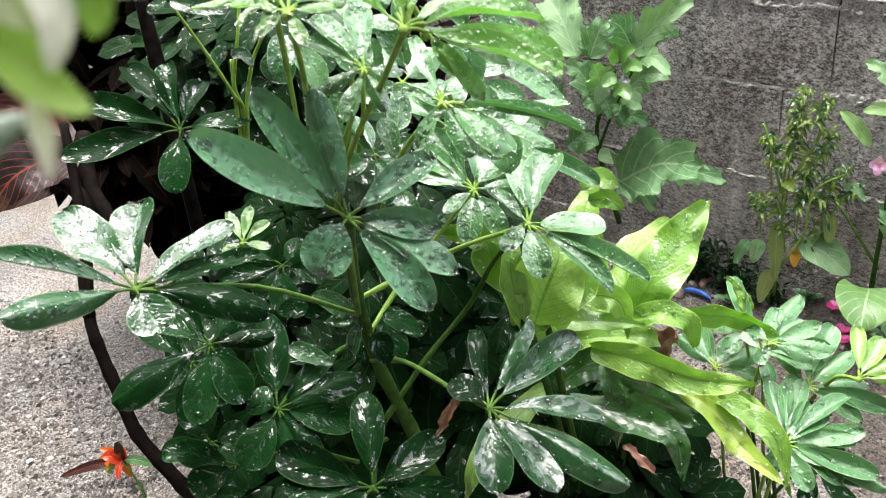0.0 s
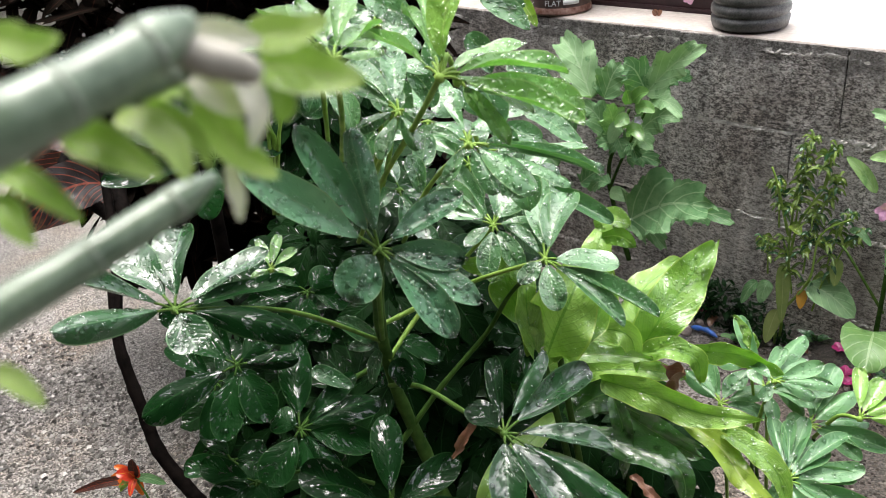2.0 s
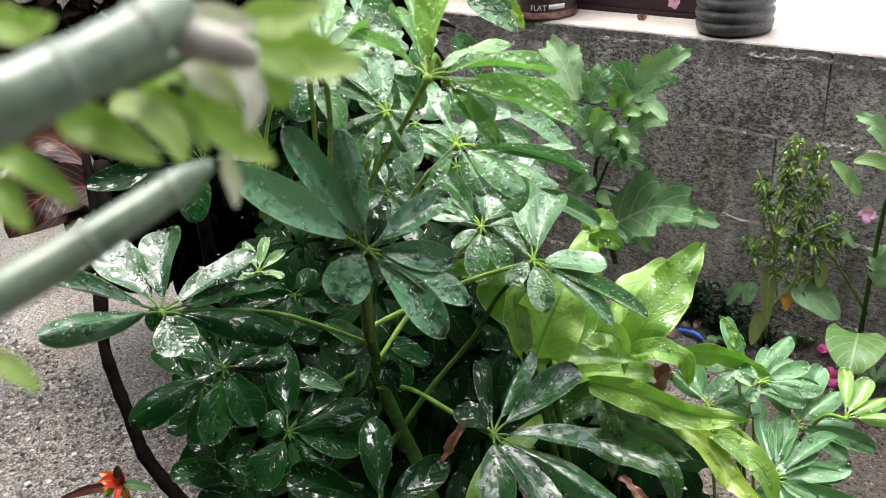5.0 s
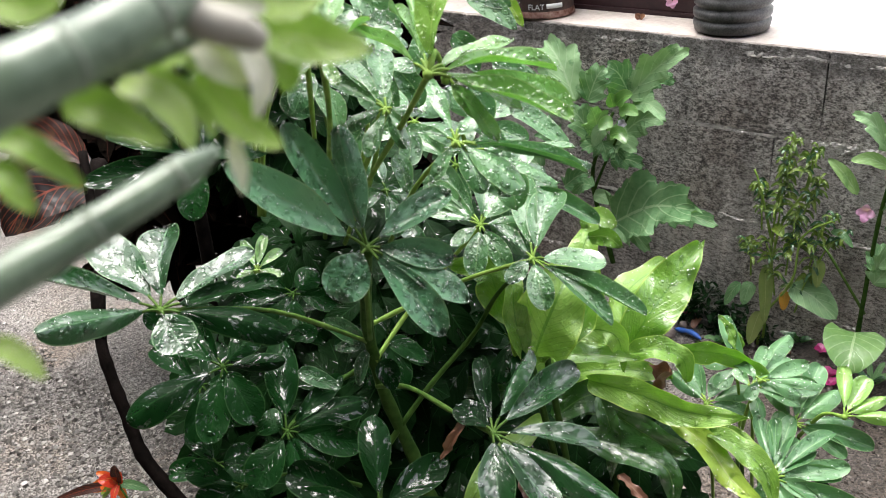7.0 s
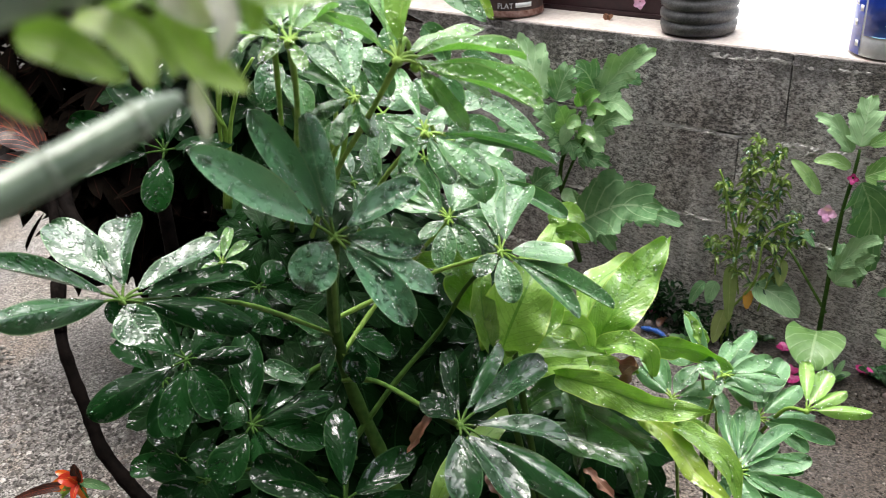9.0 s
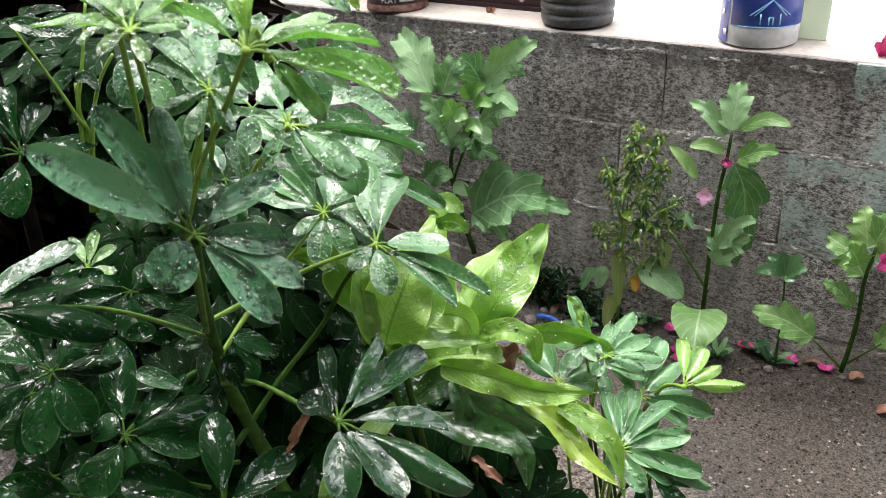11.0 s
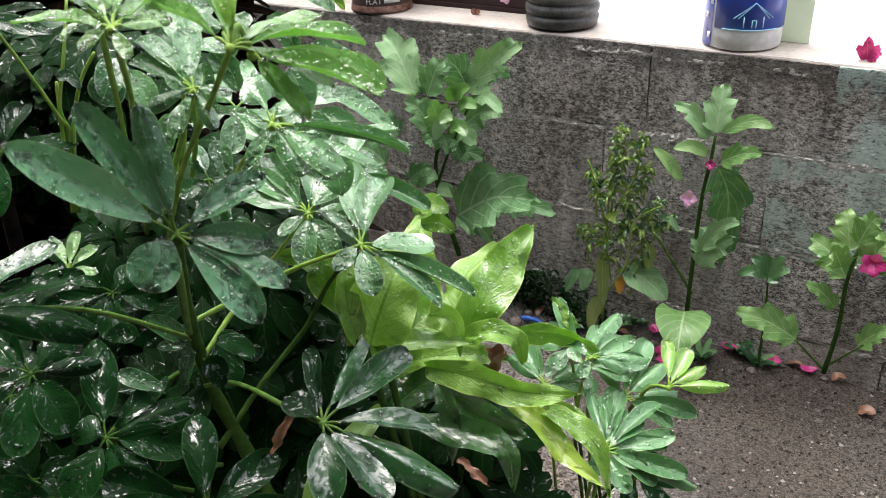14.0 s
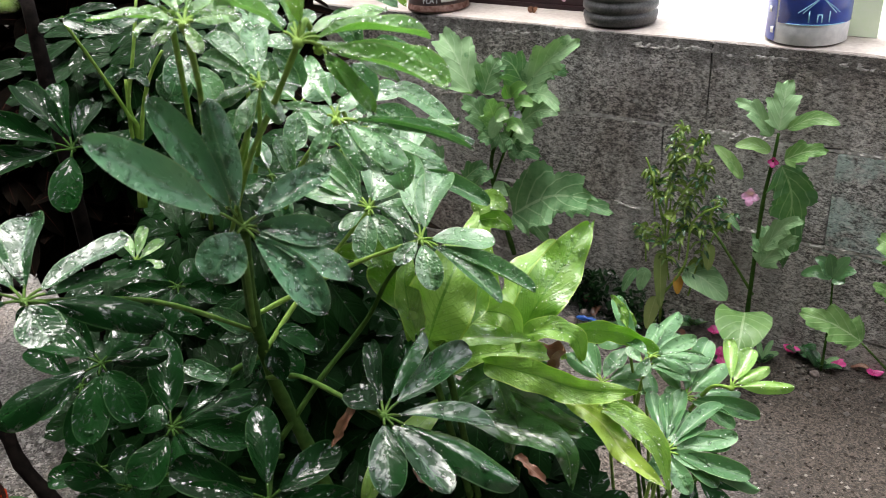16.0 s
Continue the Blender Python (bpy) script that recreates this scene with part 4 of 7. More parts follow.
cluster(PLANT, (0.243, -0.916, 0.603), (0.14, -0.383, 0.913), (0.241, -0.865, 0.394), 'dull', [
    (-0.084, 0.095, 0.031, 0.027), (0.026, 0.07, 0.013, 0.039), (0.069, 0.051, -0.003, 0.034), (0.006, 0.106, 0.026, 0.034), (-0.031, 0.019, 0.006, 0.02), (0.06, 0.014, -0.014, 0.026), (0.027, -0.027, -0.023, 0.026), (-0.007, 0.07, 0.019, 0.026)])
cluster(PLANT, (0.184, -0.915, 0.551), (0.157, -0.366, 0.917), (0.192, -0.878, 0.332), 'dull', [
    (-0.078, 0.066, 0.022, 0.038), (-0.069, 0.025, 0.01, 0.028), (0.001, 0.058, 0.013, 0.032), (0.045, 0.063, 0.005, 0.035), (0.057, 0.02, -0.012, 0.026), (-0.05, 0.056, 0.018, 0.028), (0.033, -0.024, -0.023, 0.023)])
cluster(PLANT, (0.319, -1.023, 0.568), (0.126, -0.393, 0.911), (0.286, -0.972, 0.4), 'dull', [
    (-0.05, 0.07, 0.023, 0.026), (-0.015, 0.091, 0.025, 0.029), (0.025, 0.061, 0.012, 0.033), (0.066, 0.065, 0.004, 0.031), (0.096, 0.028, -0.018, 0.031), (0.043, -0.027, -0.027, 0.029), (-0.007, -0.037, -0.022, 0.024), (0.036, 0.096, 0.019, 0.027), (-0.03, 0.077, 0.023, 0.021), (0.049, 0.012, -0.01, 0.027)])
cluster(PLANT, (0.361, -0.918, 0.612), (0.109, -0.395, 0.912), (0.309, -0.909, 0.551), 'new', [
    (-0.027, 0.064, 0.023, 0.023), (0.004, 0.064, 0.02, 0.03), (0.031, 0.049, 0.011, 0.023), (0.066, 0.038, 0, 0.022)])
cluster(PLANT, (0.305, -0.923, 0.577), (0.13, -0.381, 0.916), (0.269, -0.922, 0.464), 'dull', [
    (-0.064, 0.055, 0.018, 0.032), (-0.008, 0.103, 0.027, 0.037), (0.026, 0.078, 0.015, 0.036), (0.089, 0.029, -0.016, 0.031), (0.067, -0.001, -0.022, 0.025), (-0.028, 0, -0.001, 0.023), (-0.018, 0.076, 0.021, 0.027), (0.057, 0.047, -0.001, 0.026)])
cluster(PLANT, (0.333, -0.935, 0.462), (0.122, -0.39, 0.913), (0.273, -0.919, 0.357), 'aged_shaded', [
    (-0.045, 0.029, 0.009, 0.029), (0.014, 0.047, 0.01, 0.031), (0.055, 0.026, -0.006, 0.031), (0.057, -0.013, -0.023, 0.03), (0.001, -0.041, -0.026, 0.03)])
cluster(PLANT, (0.206, -0.879, 0.6), (0.186, -0.433, 0.882), (0.227, -0.884, 0.461), 'dull', [
    (-0.045, -0.006, -0.001, 0.032), (-0.01, -0.033, -0.021, 0.032), (0.016, 0.021, 0.002, 0.027), (0.049, 0.015, -0.012, 0.027)])
cluster(PLANT, (0.315, -1.01, 0.571), (0.142, -0.4, 0.906), (0.272, -0.957, 0.397), 'dull', [
    (0.008, 0.054, 0.01, 0.025), (0.043, 0.047, 0, 0.021), (0.066, 0.042, -0.009, 0.025), (0.112, 0.016, -0.037, 0.027), (0.07, -0.008, -0.032, 0.026), (-0.002, -0.028, -0.02, 0.021), (-0.025, 0.067, 0.017, 0.022), (-0.04, 0.009, 0.001, 0.019)])
cluster(PLANT, (0.264, -0.946, 0.643), (0.152, -0.391, 0.908), (0.234, -0.92, 0.497), 'dull', [
    (0.063, 0.041, -0.009, 0.023), (0.037, 0.059, 0.004, 0.025), (0.048, 0.012, -0.014, 0.022), (-0.037, 0.011, 0.003, 0.022), (-0.004, -0.026, -0.017, 0.02)])
PLANT = None
simple_leaf(plant_a, [(-0.032, -1.328, 0.802), (-0.052, -1.337, 0.818), (-0.071, -1.348, 0.827)], 0.022, 'old', (0.554, -0.435, 0.71), -20.71754164281878, 0.25)
simple_leaf(plant_a, [(-0.032, -1.331, 0.799), (-0.043, -1.341, 0.8), (-0.053, -1.351, 0.798)], 0.014, 'old', (0.543, -0.429, 0.722), -13.159474670195015, 0.25)
simple_leaf(plant_a, [(-0.026, -1.329, 0.793), (-0.026, -1.34, 0.778), (-0.023, -1.35, 0.76)], 0.016, 'old', (0.524, -0.427, 0.737), 15.063723260319847, 0.25)
simple_leaf(plant_a, [(-0.013, -1.325, 0.782), (-0.002, -1.323, 0.77), (0.007, -1.327, 0.753)], 0.027, 'aged_shaded', (0.503, -0.441, 0.743), 4.108101803218389, 0.25)
simple_leaf(plant_a, [(-0.01, -1.308, 0.801), (0.006, -1.3, 0.792), (0.027, -1.291, 0.777)], 0.026, 'aged_shaded', (0.5, -0.466, 0.73), -20.29356788798004, 0.25)
simple_leaf(plant_a, [(-0.077, -1.387, 0.78), (-0.06, -1.377, 0.772), (-0.037, -1.364, 0.759)], 0.020, 'old', (0.549, -0.392, 0.738), -3.3436529881763093, 0.25)
simple_leaf(plant_a, [(-0.071, -1.36, 0.81), (-0.082, -1.366, 0.816), (-0.093, -1.379, 0.813)], 0.022, 'aged_shaded', (0.576, -0.407, 0.709), -1.047435092958299, 0.25)
simple_leaf(plant_a, [(-0.008, -1.27, 1.006), (0.002, -1.272, 0.99), (0.011, -1.277, 0.97)], 0.021, 'mid', (0.571, -0.554, 0.606), -17.01305426814607, 0.25)
simple_leaf(plant_a, [(-0.04, -1.282, 1.031), (-0.042, -1.295, 1.016), (-0.038, -1.305, 0.996)], 0.023, 'mid', (0.615, -0.532, 0.582), 11.728857570460725, 0.25)
simple_leaf(plant_a, [(-0.077, -1.266, 1.103), (-0.063, -1.257, 1.097), (-0.048, -1.253, 1.083)], 0.026, 'mid', (0.64, -0.574, 0.511), -19.31639900392983, 0.25)
simple_leaf(plant_a, [(-0.104, -1.265, 1.141), (-0.081, -1.249, 1.133), (-0.06, -1.238, 1.12)], 0.027, 'mid', (0.658, -0.582, 0.478), -5.438590475216898, 0.25)
simple_leaf(plant_a, [(-0.073, -1.231, 1.147), (-0.058, -1.223, 1.138), (-0.036, -1.216, 1.119)], 0.032, 'mid', (0.636, -0.609, 0.474), 0.8370091310681822, 0.25)
simple_leaf(plant_a, [(0.03, -1.193, 1.062), (0.044, -1.195, 1.041), (0.052, -1.206, 1.016)], 0.034, 'mid', (0.532, -0.635, 0.561), -3.4685989792911087, 0.25)
simple_leaf(plant_a, [(0.073, -1.208, 0.984), (0.088, -1.206, 0.968), (0.098, -1.212, 0.946)], 0.038, 'mid', (0.482, -0.616, 0.623), 4.339928571907038, 0.25)
simple_leaf(plant_a, [(-0.03, -1.235, 1.084), (-0.009, -1.231, 1.062), (-0.002, -1.235, 1.046)], 0.025, 'mid', (0.587, -0.601, 0.543), 11.891889364608012, 0.25)
simple_leaf(plant_a, [(-0.008, -1.196, 1.111), (-0.015, -1.212, 1.097), (-0.012, -1.227, 1.072)], 0.025, 'mid', (0.594, -0.621, 0.511), 22.81336274180493, 0.25)
simple_leaf(plant_a, [(0.005, -1.159, 1.143), (0.028, -1.148, 1.129), (0.053, -1.14, 1.108)], 0.026, 'mid', (0.549, -0.683, 0.482), -10.789941812560427, 0.25)
simple_leaf(plant_a, [(-0.002, -1.158, 1.154), (0.02, -1.146, 1.142), (0.043, -1.134, 1.129)], 0.025, 'mid', (0.557, -0.685, 0.47), 7.427360353991254, 0.25)
simple_leaf(plant_a, [(0.005, -1.184, 1.109), (0.022, -1.18, 1.093), (0.034, -1.183, 1.072)], 0.025, 'mid', (0.556, -0.652, 0.515), 9.810799833507772, 0.25)
simple_leaf(plant_a, [(0.042, -1.169, 1.081), (0.067, -1.156, 1.066), (0.092, -1.145, 1.048)], 0.025, 'mid', (0.509, -0.672, 0.538), -10.363962549375644, 0.25)
simple_leaf(plant_a, [(0.066, -1.176, 1.039), (0.091, -1.163, 1.024), (0.123, -1.151, 0.998)], 0.025, 'mid', (0.482, -0.662, 0.574), -24.92549582455819, 0.25)
simple_leaf(plant_a, [(-0.031, -1.243, 1.074), (-0.024, -1.255, 1.049), (-0.011, -1.26, 1.023)], 0.026, 'mid', (0.601, -0.576, 0.554), 23.673013738320634, 0.25)
simple_leaf(plant_a, [(-0.084, -1.296, 1.07), (-0.067, -1.292, 1.053), (-0.057, -1.298, 1.03)], 0.026, 'mid', (0.641, -0.536, 0.549), -10.079938849156218, 0.25)
stalk(plant_a, [(-0.267, -1.267, 0.872), (-0.261, -1.253, 0.963), (-0.258, -1.262, 0.988), (-0.268, -1.278, 1.041), (-0.283, -1.296, 1.098)], 0.0026, STALK)
stalk(plant_a, [(-0.269, -1.269, 0.872), (-0.262, -1.254, 0.963), (-0.261, -1.257, 0.999), (-0.256, -1.24, 1.054), (-0.262, -1.216, 1.11)], 0.0026, STALK)
stalk(plant_a, [(-0.265, -1.265, 0.871), (-0.258, -1.251, 0.963), (-0.244, -1.237, 1.022), (-0.225, -1.223, 1.057)], 0.0026, STALK)
stalk(plant_a, [(-0.268, -1.261, 0.921), (-0.263, -1.259, 0.979), (-0.263, -1.252, 1.027)], 0.0026, STALK)
simple_leaf(plant_a, [(-0.165, -1.241, 1.062), (-0.156, -1.26, 1.047), (-0.155, -1.275, 1.028)], 0.032, 'old', (0.683, -0.504, 0.529), 0, 0.2)
simple_leaf(plant_a, [(-0.277, -1.301, 1.105), (-0.244, -1.289, 1.099), (-0.217, -1.27, 1.09)], 0.020, 'old', (0.745, -0.463, 0.479), 0, 0.2)
simple_leaf(plant_a, [(-0.246, -1.229, 1.096), (-0.258, -1.259, 1.093), (-0.277, -1.286, 1.082)], 0.021, 'old', (0.737, -0.477, 0.479), 0, 0.2)
simple_leaf(plant_a, [(-0.26, -1.256, 1.039), (-0.267, -1.266, 1.034), (-0.266, -1.276, 1.021)], 0.017, 'old', (0.722, -0.456, 0.521), 0, 0.2)
simple_leaf(plant_a, [(-0.256, -1.256, 1.033), (-0.246, -1.246, 1.034), (-0.233, -1.245, 1.019)], 0.014, 'old', (0.707, -0.476, 0.522), 0, 0.2)
simple_leaf(plant_a, [(-0.017, -1.092, 1.138), (-0.001, -1.087, 1.123), (0.01, -1.085, 1.11), (0.021, -1.086, 1.095)], 0.016, 'yellow', (0.529, -0.696, 0.486), 0, 0.3)
blade(strap_plant, [(0.124, -1.035, 0.68), (0.14, -1.02, 0.723), (0.147, -0.98, 0.75), (0.153, -0.94, 0.776), (0.155, -0.9, 0.789)], 0.062, 'lime', (0.325, -0.637, 0.699), 12, 0.1)
blade(strap_plant, [(0.112, -1.02, 0.669), (0.093, -0.99, 0.697), (0.076, -0.94, 0.715), (0.09, -0.86, 0.724)], 0.072, 'lime', (0.354, -0.624, 0.696), -38, 0.15)
blade(strap_plant, [(0.081, -1.168, 0.737), (0.092, -1.164, 0.775), (0.1, -1.145, 0.813), (0.088, -1.09, 0.839)], 0.08, 'lime', (0.405, -0.579, 0.708), 6, 0.36)
blade(strap_plant, [(0.078, -1.18, 0.734), (0.07, -1.185, 0.781), (0.063, -1.18, 0.821), (0.049, -1.149, 0.839)], 0.030, 'lime', (0.443, -0.561, 0.7), 20, 0.3)
blade(strap_plant, [(0.078, -1.16, 0.73), (0.105, -1.14, 0.752), (0.116, -1.11, 0.781), (0.107, -1.07, 0.808)], 0.04, 'lime', (0.381, -0.597, 0.706), -22, 0.3)
blade(strap_plant, [(0.096, -1.052, 0.65), (0.058, -1.019, 0.705), (0.032, -0.991, 0.778), (0.026, -0.938, 0.816)], 0.052, 'lime', (0.402, -0.62, 0.674), 0, 0.2)
blade(strap_plant, [(0.044, -1.166, 0.777), (0.038, -1.178, 0.812), (0.022, -1.176, 0.836), (-0.026, -1.191, 0.836)], 0.046, 'lime', (0.472, -0.557, 0.683), 0, 0.2)
blade(strap_plant, [(0.111, -1.1, 0.673), (0.178, -1.1, 0.681), (0.238, -1.09, 0.675), (0.305, -1.077, 0.688)], 0.04, 'lime', (0.282, -0.582, 0.763), 30, 0.42)
blade(strap_plant, [(0.216, -1.09, 0.658), (0.265, -1.09, 0.637), (0.3, -1.1, 0.614), (0.354, -1.11, 0.595)], 0.031, 'yellow', (0.232, -0.563, 0.793), -10, 0.3)
blade(strap_plant, [(0.238, -1.05, 0.633), (0.28, -1.04, 0.622), (0.308, -1.04, 0.59), (0.338, -1.05, 0.565)], 0.024, 'lime', (0.197, -0.576, 0.794), 10, 0.35)
blade(strap_plant, [(0.148, -1.0, 0.676), (0.198, -0.97, 0.675), (0.229, -0.94, 0.661), (0.262, -0.9, 0.622)], 0.032, 'lime', (0.27, -0.621, 0.736), 48, 0.3)
blade(strap_plant, [(0.131, -1.05, 0.689), (0.168, -1.04, 0.707), (0.195, -1.02, 0.691), (0.197, -1.01, 0.65)], 0.032, 'lime', (0.319, -0.596, 0.737), -10, 0.35)
blade(strap_plant, [(0.037, -1.096, 0.624), (0.078, -1.037, 0.651), (0.096, -0.981, 0.663), (0.114, -0.973, 0.628)], 0.033, 'lime', (0.337, -0.596, 0.729), 0, 0.3)
blade(strap_plant, [(0.065, -1.085, 0.602), (0.118, -1.06, 0.61), (0.179, -1.051, 0.586), (0.216, -1.028, 0.569)], 0.032, 'leafdark', (0.282, -0.553, 0.784), 30, 0.3)
blade(strap_plant, [(0.1, -1.136, 0.615), (0.166, -1.113, 0.601), (0.221, -1.101, 0.589), (0.24, -1.116, 0.544)], 0.041, 'leafdark', (0.263, -0.539, 0.801), -10, 0.25)
blade(strap_plant, [(0.067, -1.114, 0.603), (0.093, -1.073, 0.625), (0.114, -1.038, 0.603), (0.143, -1.014, 0.554)], 0.044, 'leafdark', (0.324, -0.555, 0.766), 0, 0.2)
blade(strap_plant, [(0.056, -1.123, 0.604), (0.059, -1.199, 0.602), (0.068, -1.267, 0.604), (0.065, -1.298, 0.564)], 0.034, 'lime', (0.391, -0.434, 0.811), 0, 0.2)
blade(strap_plant, [(0.038, -1.121, 0.631), (0.008, -1.164, 0.654), (-0.03, -1.197, 0.658), (-0.068, -1.222, 0.63)], 0.029, 'leafdark', (0.451, -0.471, 0.758), 0, 0.2)
blade(strap_plant, [(0.205, -0.865, 0.617), (0.197, -0.863, 0.63), (0.185, -0.861, 0.645), (0.169, -0.861, 0.663)], 0.019, 'lime', (0.282, -0.647, 0.708), 20, 0.3)
blade(strap_plant, [(0.259, -1.079, 0.649), (0.291, -1.076, 0.643), (0.328, -1.078, 0.622), (0.355, -1.094, 0.567)], 0.029, 'lime', (0.215, -0.579, 0.787), -15, 0.35)
blade(strap_plant, [(0.079, -1.1, 0.732), (0.117, -1.09, 0.744), (0.14, -1.08, 0.733), (0.145, -1.075, 0.684)], 0.032, 'lime', (0.338, -0.594, 0.73), 14, 0.45)
blade(strap_plant, [(0.05, -1.15, 0.686), (0.082, -1.13, 0.714), (0.122, -1.1, 0.715), (0.163, -1.07, 0.707)], 0.03, 'new', (0.326, -0.585, 0.743), -10, 0.4)
simple_leaf(strap_plant, [(0.053, -1.024, 0.834), (0.071, -1.012, 0.849), (0.09, -1.002, 0.837)], 0.028, 'new', (0.401, -0.648, 0.648), 0, 0.3)
simple_leaf(strap_plant, [(0.061, -1.023, 0.824), (0.083, -1.016, 0.828), (0.101, -1.008, 0.814)], 0.024, 'new', (0.389, -0.642, 0.661), 20, 0.3)
blade(strap_plant, [(0.121, -1.092, 0.649), (0.14, -1.103, 0.63), (0.154, -1.112, 0.598), (0.158, -1.124, 0.554)], 0.025, 'leafdark', (0.31, -0.527, 0.791), 10, 0.3)
blade(strap_plant, [(0.047, -1.09, 0.644), (0.096, -1.07, 0.664), (0.151, -1.05, 0.674), (0.188, -1.03, 0.664)], 0.034, 'lime', (0.31, -0.59, 0.74), -15, 0.35)
blade(strap_plant, [(0.033, -1.06, 0.611), (0.084, -1.04, 0.621), (0.141, -1.02, 0.624), (0.181, -1.0, 0.597)], 0.036, 'leafdark', (0.31, -0.59, 0.74), 10, 0.35)
blade(strap_plant, [(0.037, -1.1, 0.656), (0.043, -1.08, 0.681), (0.07, -1.06, 0.699), (0.104, -1.04, 0.685)], 0.028, 'lime', (0.31, -0.59, 0.74), -20, 0.35)
blade(strap_plant, [(0.132, -1.09, 0.631), (0.175, -1.08, 0.609), (0.209, -1.07, 0.593), (0.232, -1.06, 0.582)], 0.026, 'leafdark', (0.31, -0.59, 0.74), 30, 0.35)
curled_dead = (0.185, -1.066, 0.687)
dead_leaf_at = [(0.143, -1.366, 0.801), (0.134, -1.374, 0.778), (0.125, -1.383, 0.757)]
dead_leaf_two = [(0.195, -1.168, 0.616), (0.211, -1.164, 0.601), (0.231, -1.159, 0.582)]
dead_leaf_three = [(0.167, -1.311, 0.714), (0.174, -1.316, 0.699), (0.188, -1.317, 0.678)]
main_stem = [(0.013, -1.291, 0.555), (-0.014, -1.293, 0.632), (-0.03, -1.308, 0.719), (-0.027, -1.322, 0.805), (0.044, -1.379, 0.914), (0.113, -1.429, 1.004)]
stem_two = [(-0.026, -1.32, 0.653), (-0.006, -1.26, 0.711), (0.018, -1.202, 0.762), (0.055, -1.198, 0.827), (0.117, -1.214, 0.896)]
stem_five = [(-0.063, -1.292, 0.743), (-0.089, -1.36, 0.725), (-0.056, -1.43, 0.735)]
croton_trunk = [(-0.216, -1.439, 0.304), (-0.261, -1.439, 0.407), (-0.294, -1.449, 0.481), (-0.331, -1.455, 0.52), (-0.37, -1.461, 0.565), (-0.398, -1.454, 0.611), (-0.427, -1.447, 0.66), (-0.452, -1.436, 0.709), (-0.49, -1.399, 0.768), (-0.539, -1.361, 0.844), (-0.591, -1.327, 0.917)]
croton_branch_one = [(-0.762, -1.3, 0.873), (-0.732, -1.334, 0.854), (-0.686, -1.34, 0.832), (-0.642, -1.33, 0.81), (-0.61, -1.327, 0.794), (-0.577, -1.346, 0.751), (-0.533, -1.383, 0.649)]
croton_branch_two = [(-0.703, -1.258, 0.854), (-0.641, -1.299, 0.807), (-0.59, -1.312, 0.769), (-0.537, -1.321, 0.712), (-0.496, -1.362, 0.61)]
croton_leaf(croton, [(-0.639, -1.301, 0.843), (-0.659, -1.343, 0.854), (-0.671, -1.393, 0.843), (-0.674, -1.438, 0.806)], 0.080, 'croton', (0.77, -0.27, 0.578), 0, 0.2)
croton_leaf(croton, [(-0.661, -1.299, 0.875), (-0.702, -1.313, 0.909), (-0.736, -1.338, 0.92), (-0.763, -1.377, 0.901)], 0.060, 'croton', (0.794, -0.298, 0.53), 0, 0.2)
croton_leaf(croton, [(-0.671, -1.284, 0.823), (-0.689, -1.329, 0.828), (-0.694, -1.374, 0.819), (-0.713, -1.424, 0.799)], 0.076, 'croton', (0.773, -0.256, 0.581), 0, 0.2)
croton_leaf(croton, [(-0.751, -1.256, 0.834), (-0.792, -1.274, 0.862), (-0.822, -1.294, 0.874), (-0.846, -1.339, 0.848)], 0.063, 'croton', (0.795, -0.286, 0.535), 20, 0.2)
croton_leaf(croton, [(-0.712, -1.278, 0.886), (-0.777, -1.331, 0.853), (-0.797, -1.365, 0.832), (-0.82, -1.413, 0.796)], 0.054, 'croton', (0.783, -0.265, 0.563), 10, 0.2)
twig_a = [(0.4377, -1.7982, 1.2476), (0.4393, -1.7802, 1.2509), (0.4401, -1.7638, 1.2541), (0.4401, -1.7465, 1.2574)]
branch_foot = [(0.4549, -1.7941, 1.2812), (0.4319, -1.8179, 1.2755), (0.336, -1.87, 1.23), (0.252, -1.965, 1.121)]
twig_b = [(0.4549, -1.7941, 1.2812), (0.4574, -1.7826, 1.2845), (0.4574, -1.7695, 1.2869), (0.4565, -1.7539, 1.2910)]
twig_c = [(0.4483, -1.7802, 1.2796), (0.4475, -1.7703, 1.2804), (0.4475, -1.7597, 1.2804), (0.4483, -1.7474, 1.2820), (0.4492, -1.7408, 1.2779)]
pale_joint = [(0.4557, -1.7588, 1.2886), (0.4574, -1.7547, 1.2853), (0.4590, -1.7498, 1.2828), (0.4590, -1.7457, 1.2804)]
twig_leaf(near_twig, [(0.4410, -1.7736, 1.2746), (0.4451, -1.7703, 1.2738), (0.4500, -1.7679, 1.2714), (0.4557, -1.7646, 1.2673)], 0.0074, 'twigleaf', (0.757, -0.374, 0.535), 10, 0.25)
twig_leaf(near_twig, [(0.4426, -1.7646, 1.2755), (0.4475, -1.7613, 1.2738), (0.4516, -1.7597, 1.2697), (0.4549, -1.7605, 1.2648)], 0.0066, 'twigleaf', (0.733, -0.414, 0.54), -20, 0.25)
twig_leaf(near_twig, [(0.4410, -1.7474, 1.2746), (0.4451, -1.7465, 1.2697), (0.4508, -1.7465, 1.2648), (0.4590, -1.7449, 1.2607)], 0.0082, 'twigleaf', (0.695, -0.464, 0.55), 15, 0.25)
twig_leaf(near_twig, [(0.4459, -1.7465, 1.2615), (0.4475, -1.7474, 1.2574), (0.4492, -1.7482, 1.2550), (0.4508, -1.7498, 1.2517)], 0.0033, 'bract', (0.68, -0.435, 0.59), 0, 0.25)
twig_leaf(near_twig, [(0.4500, -1.7392, 1.2787), (0.4549, -1.7351, 1.2779), (0.4598, -1.7318, 1.2763), (0.4656, -1.7269, 1.2746)], 0.0098, 'twigleaf', (0.663, -0.559, 0.498), 0, 0.25)
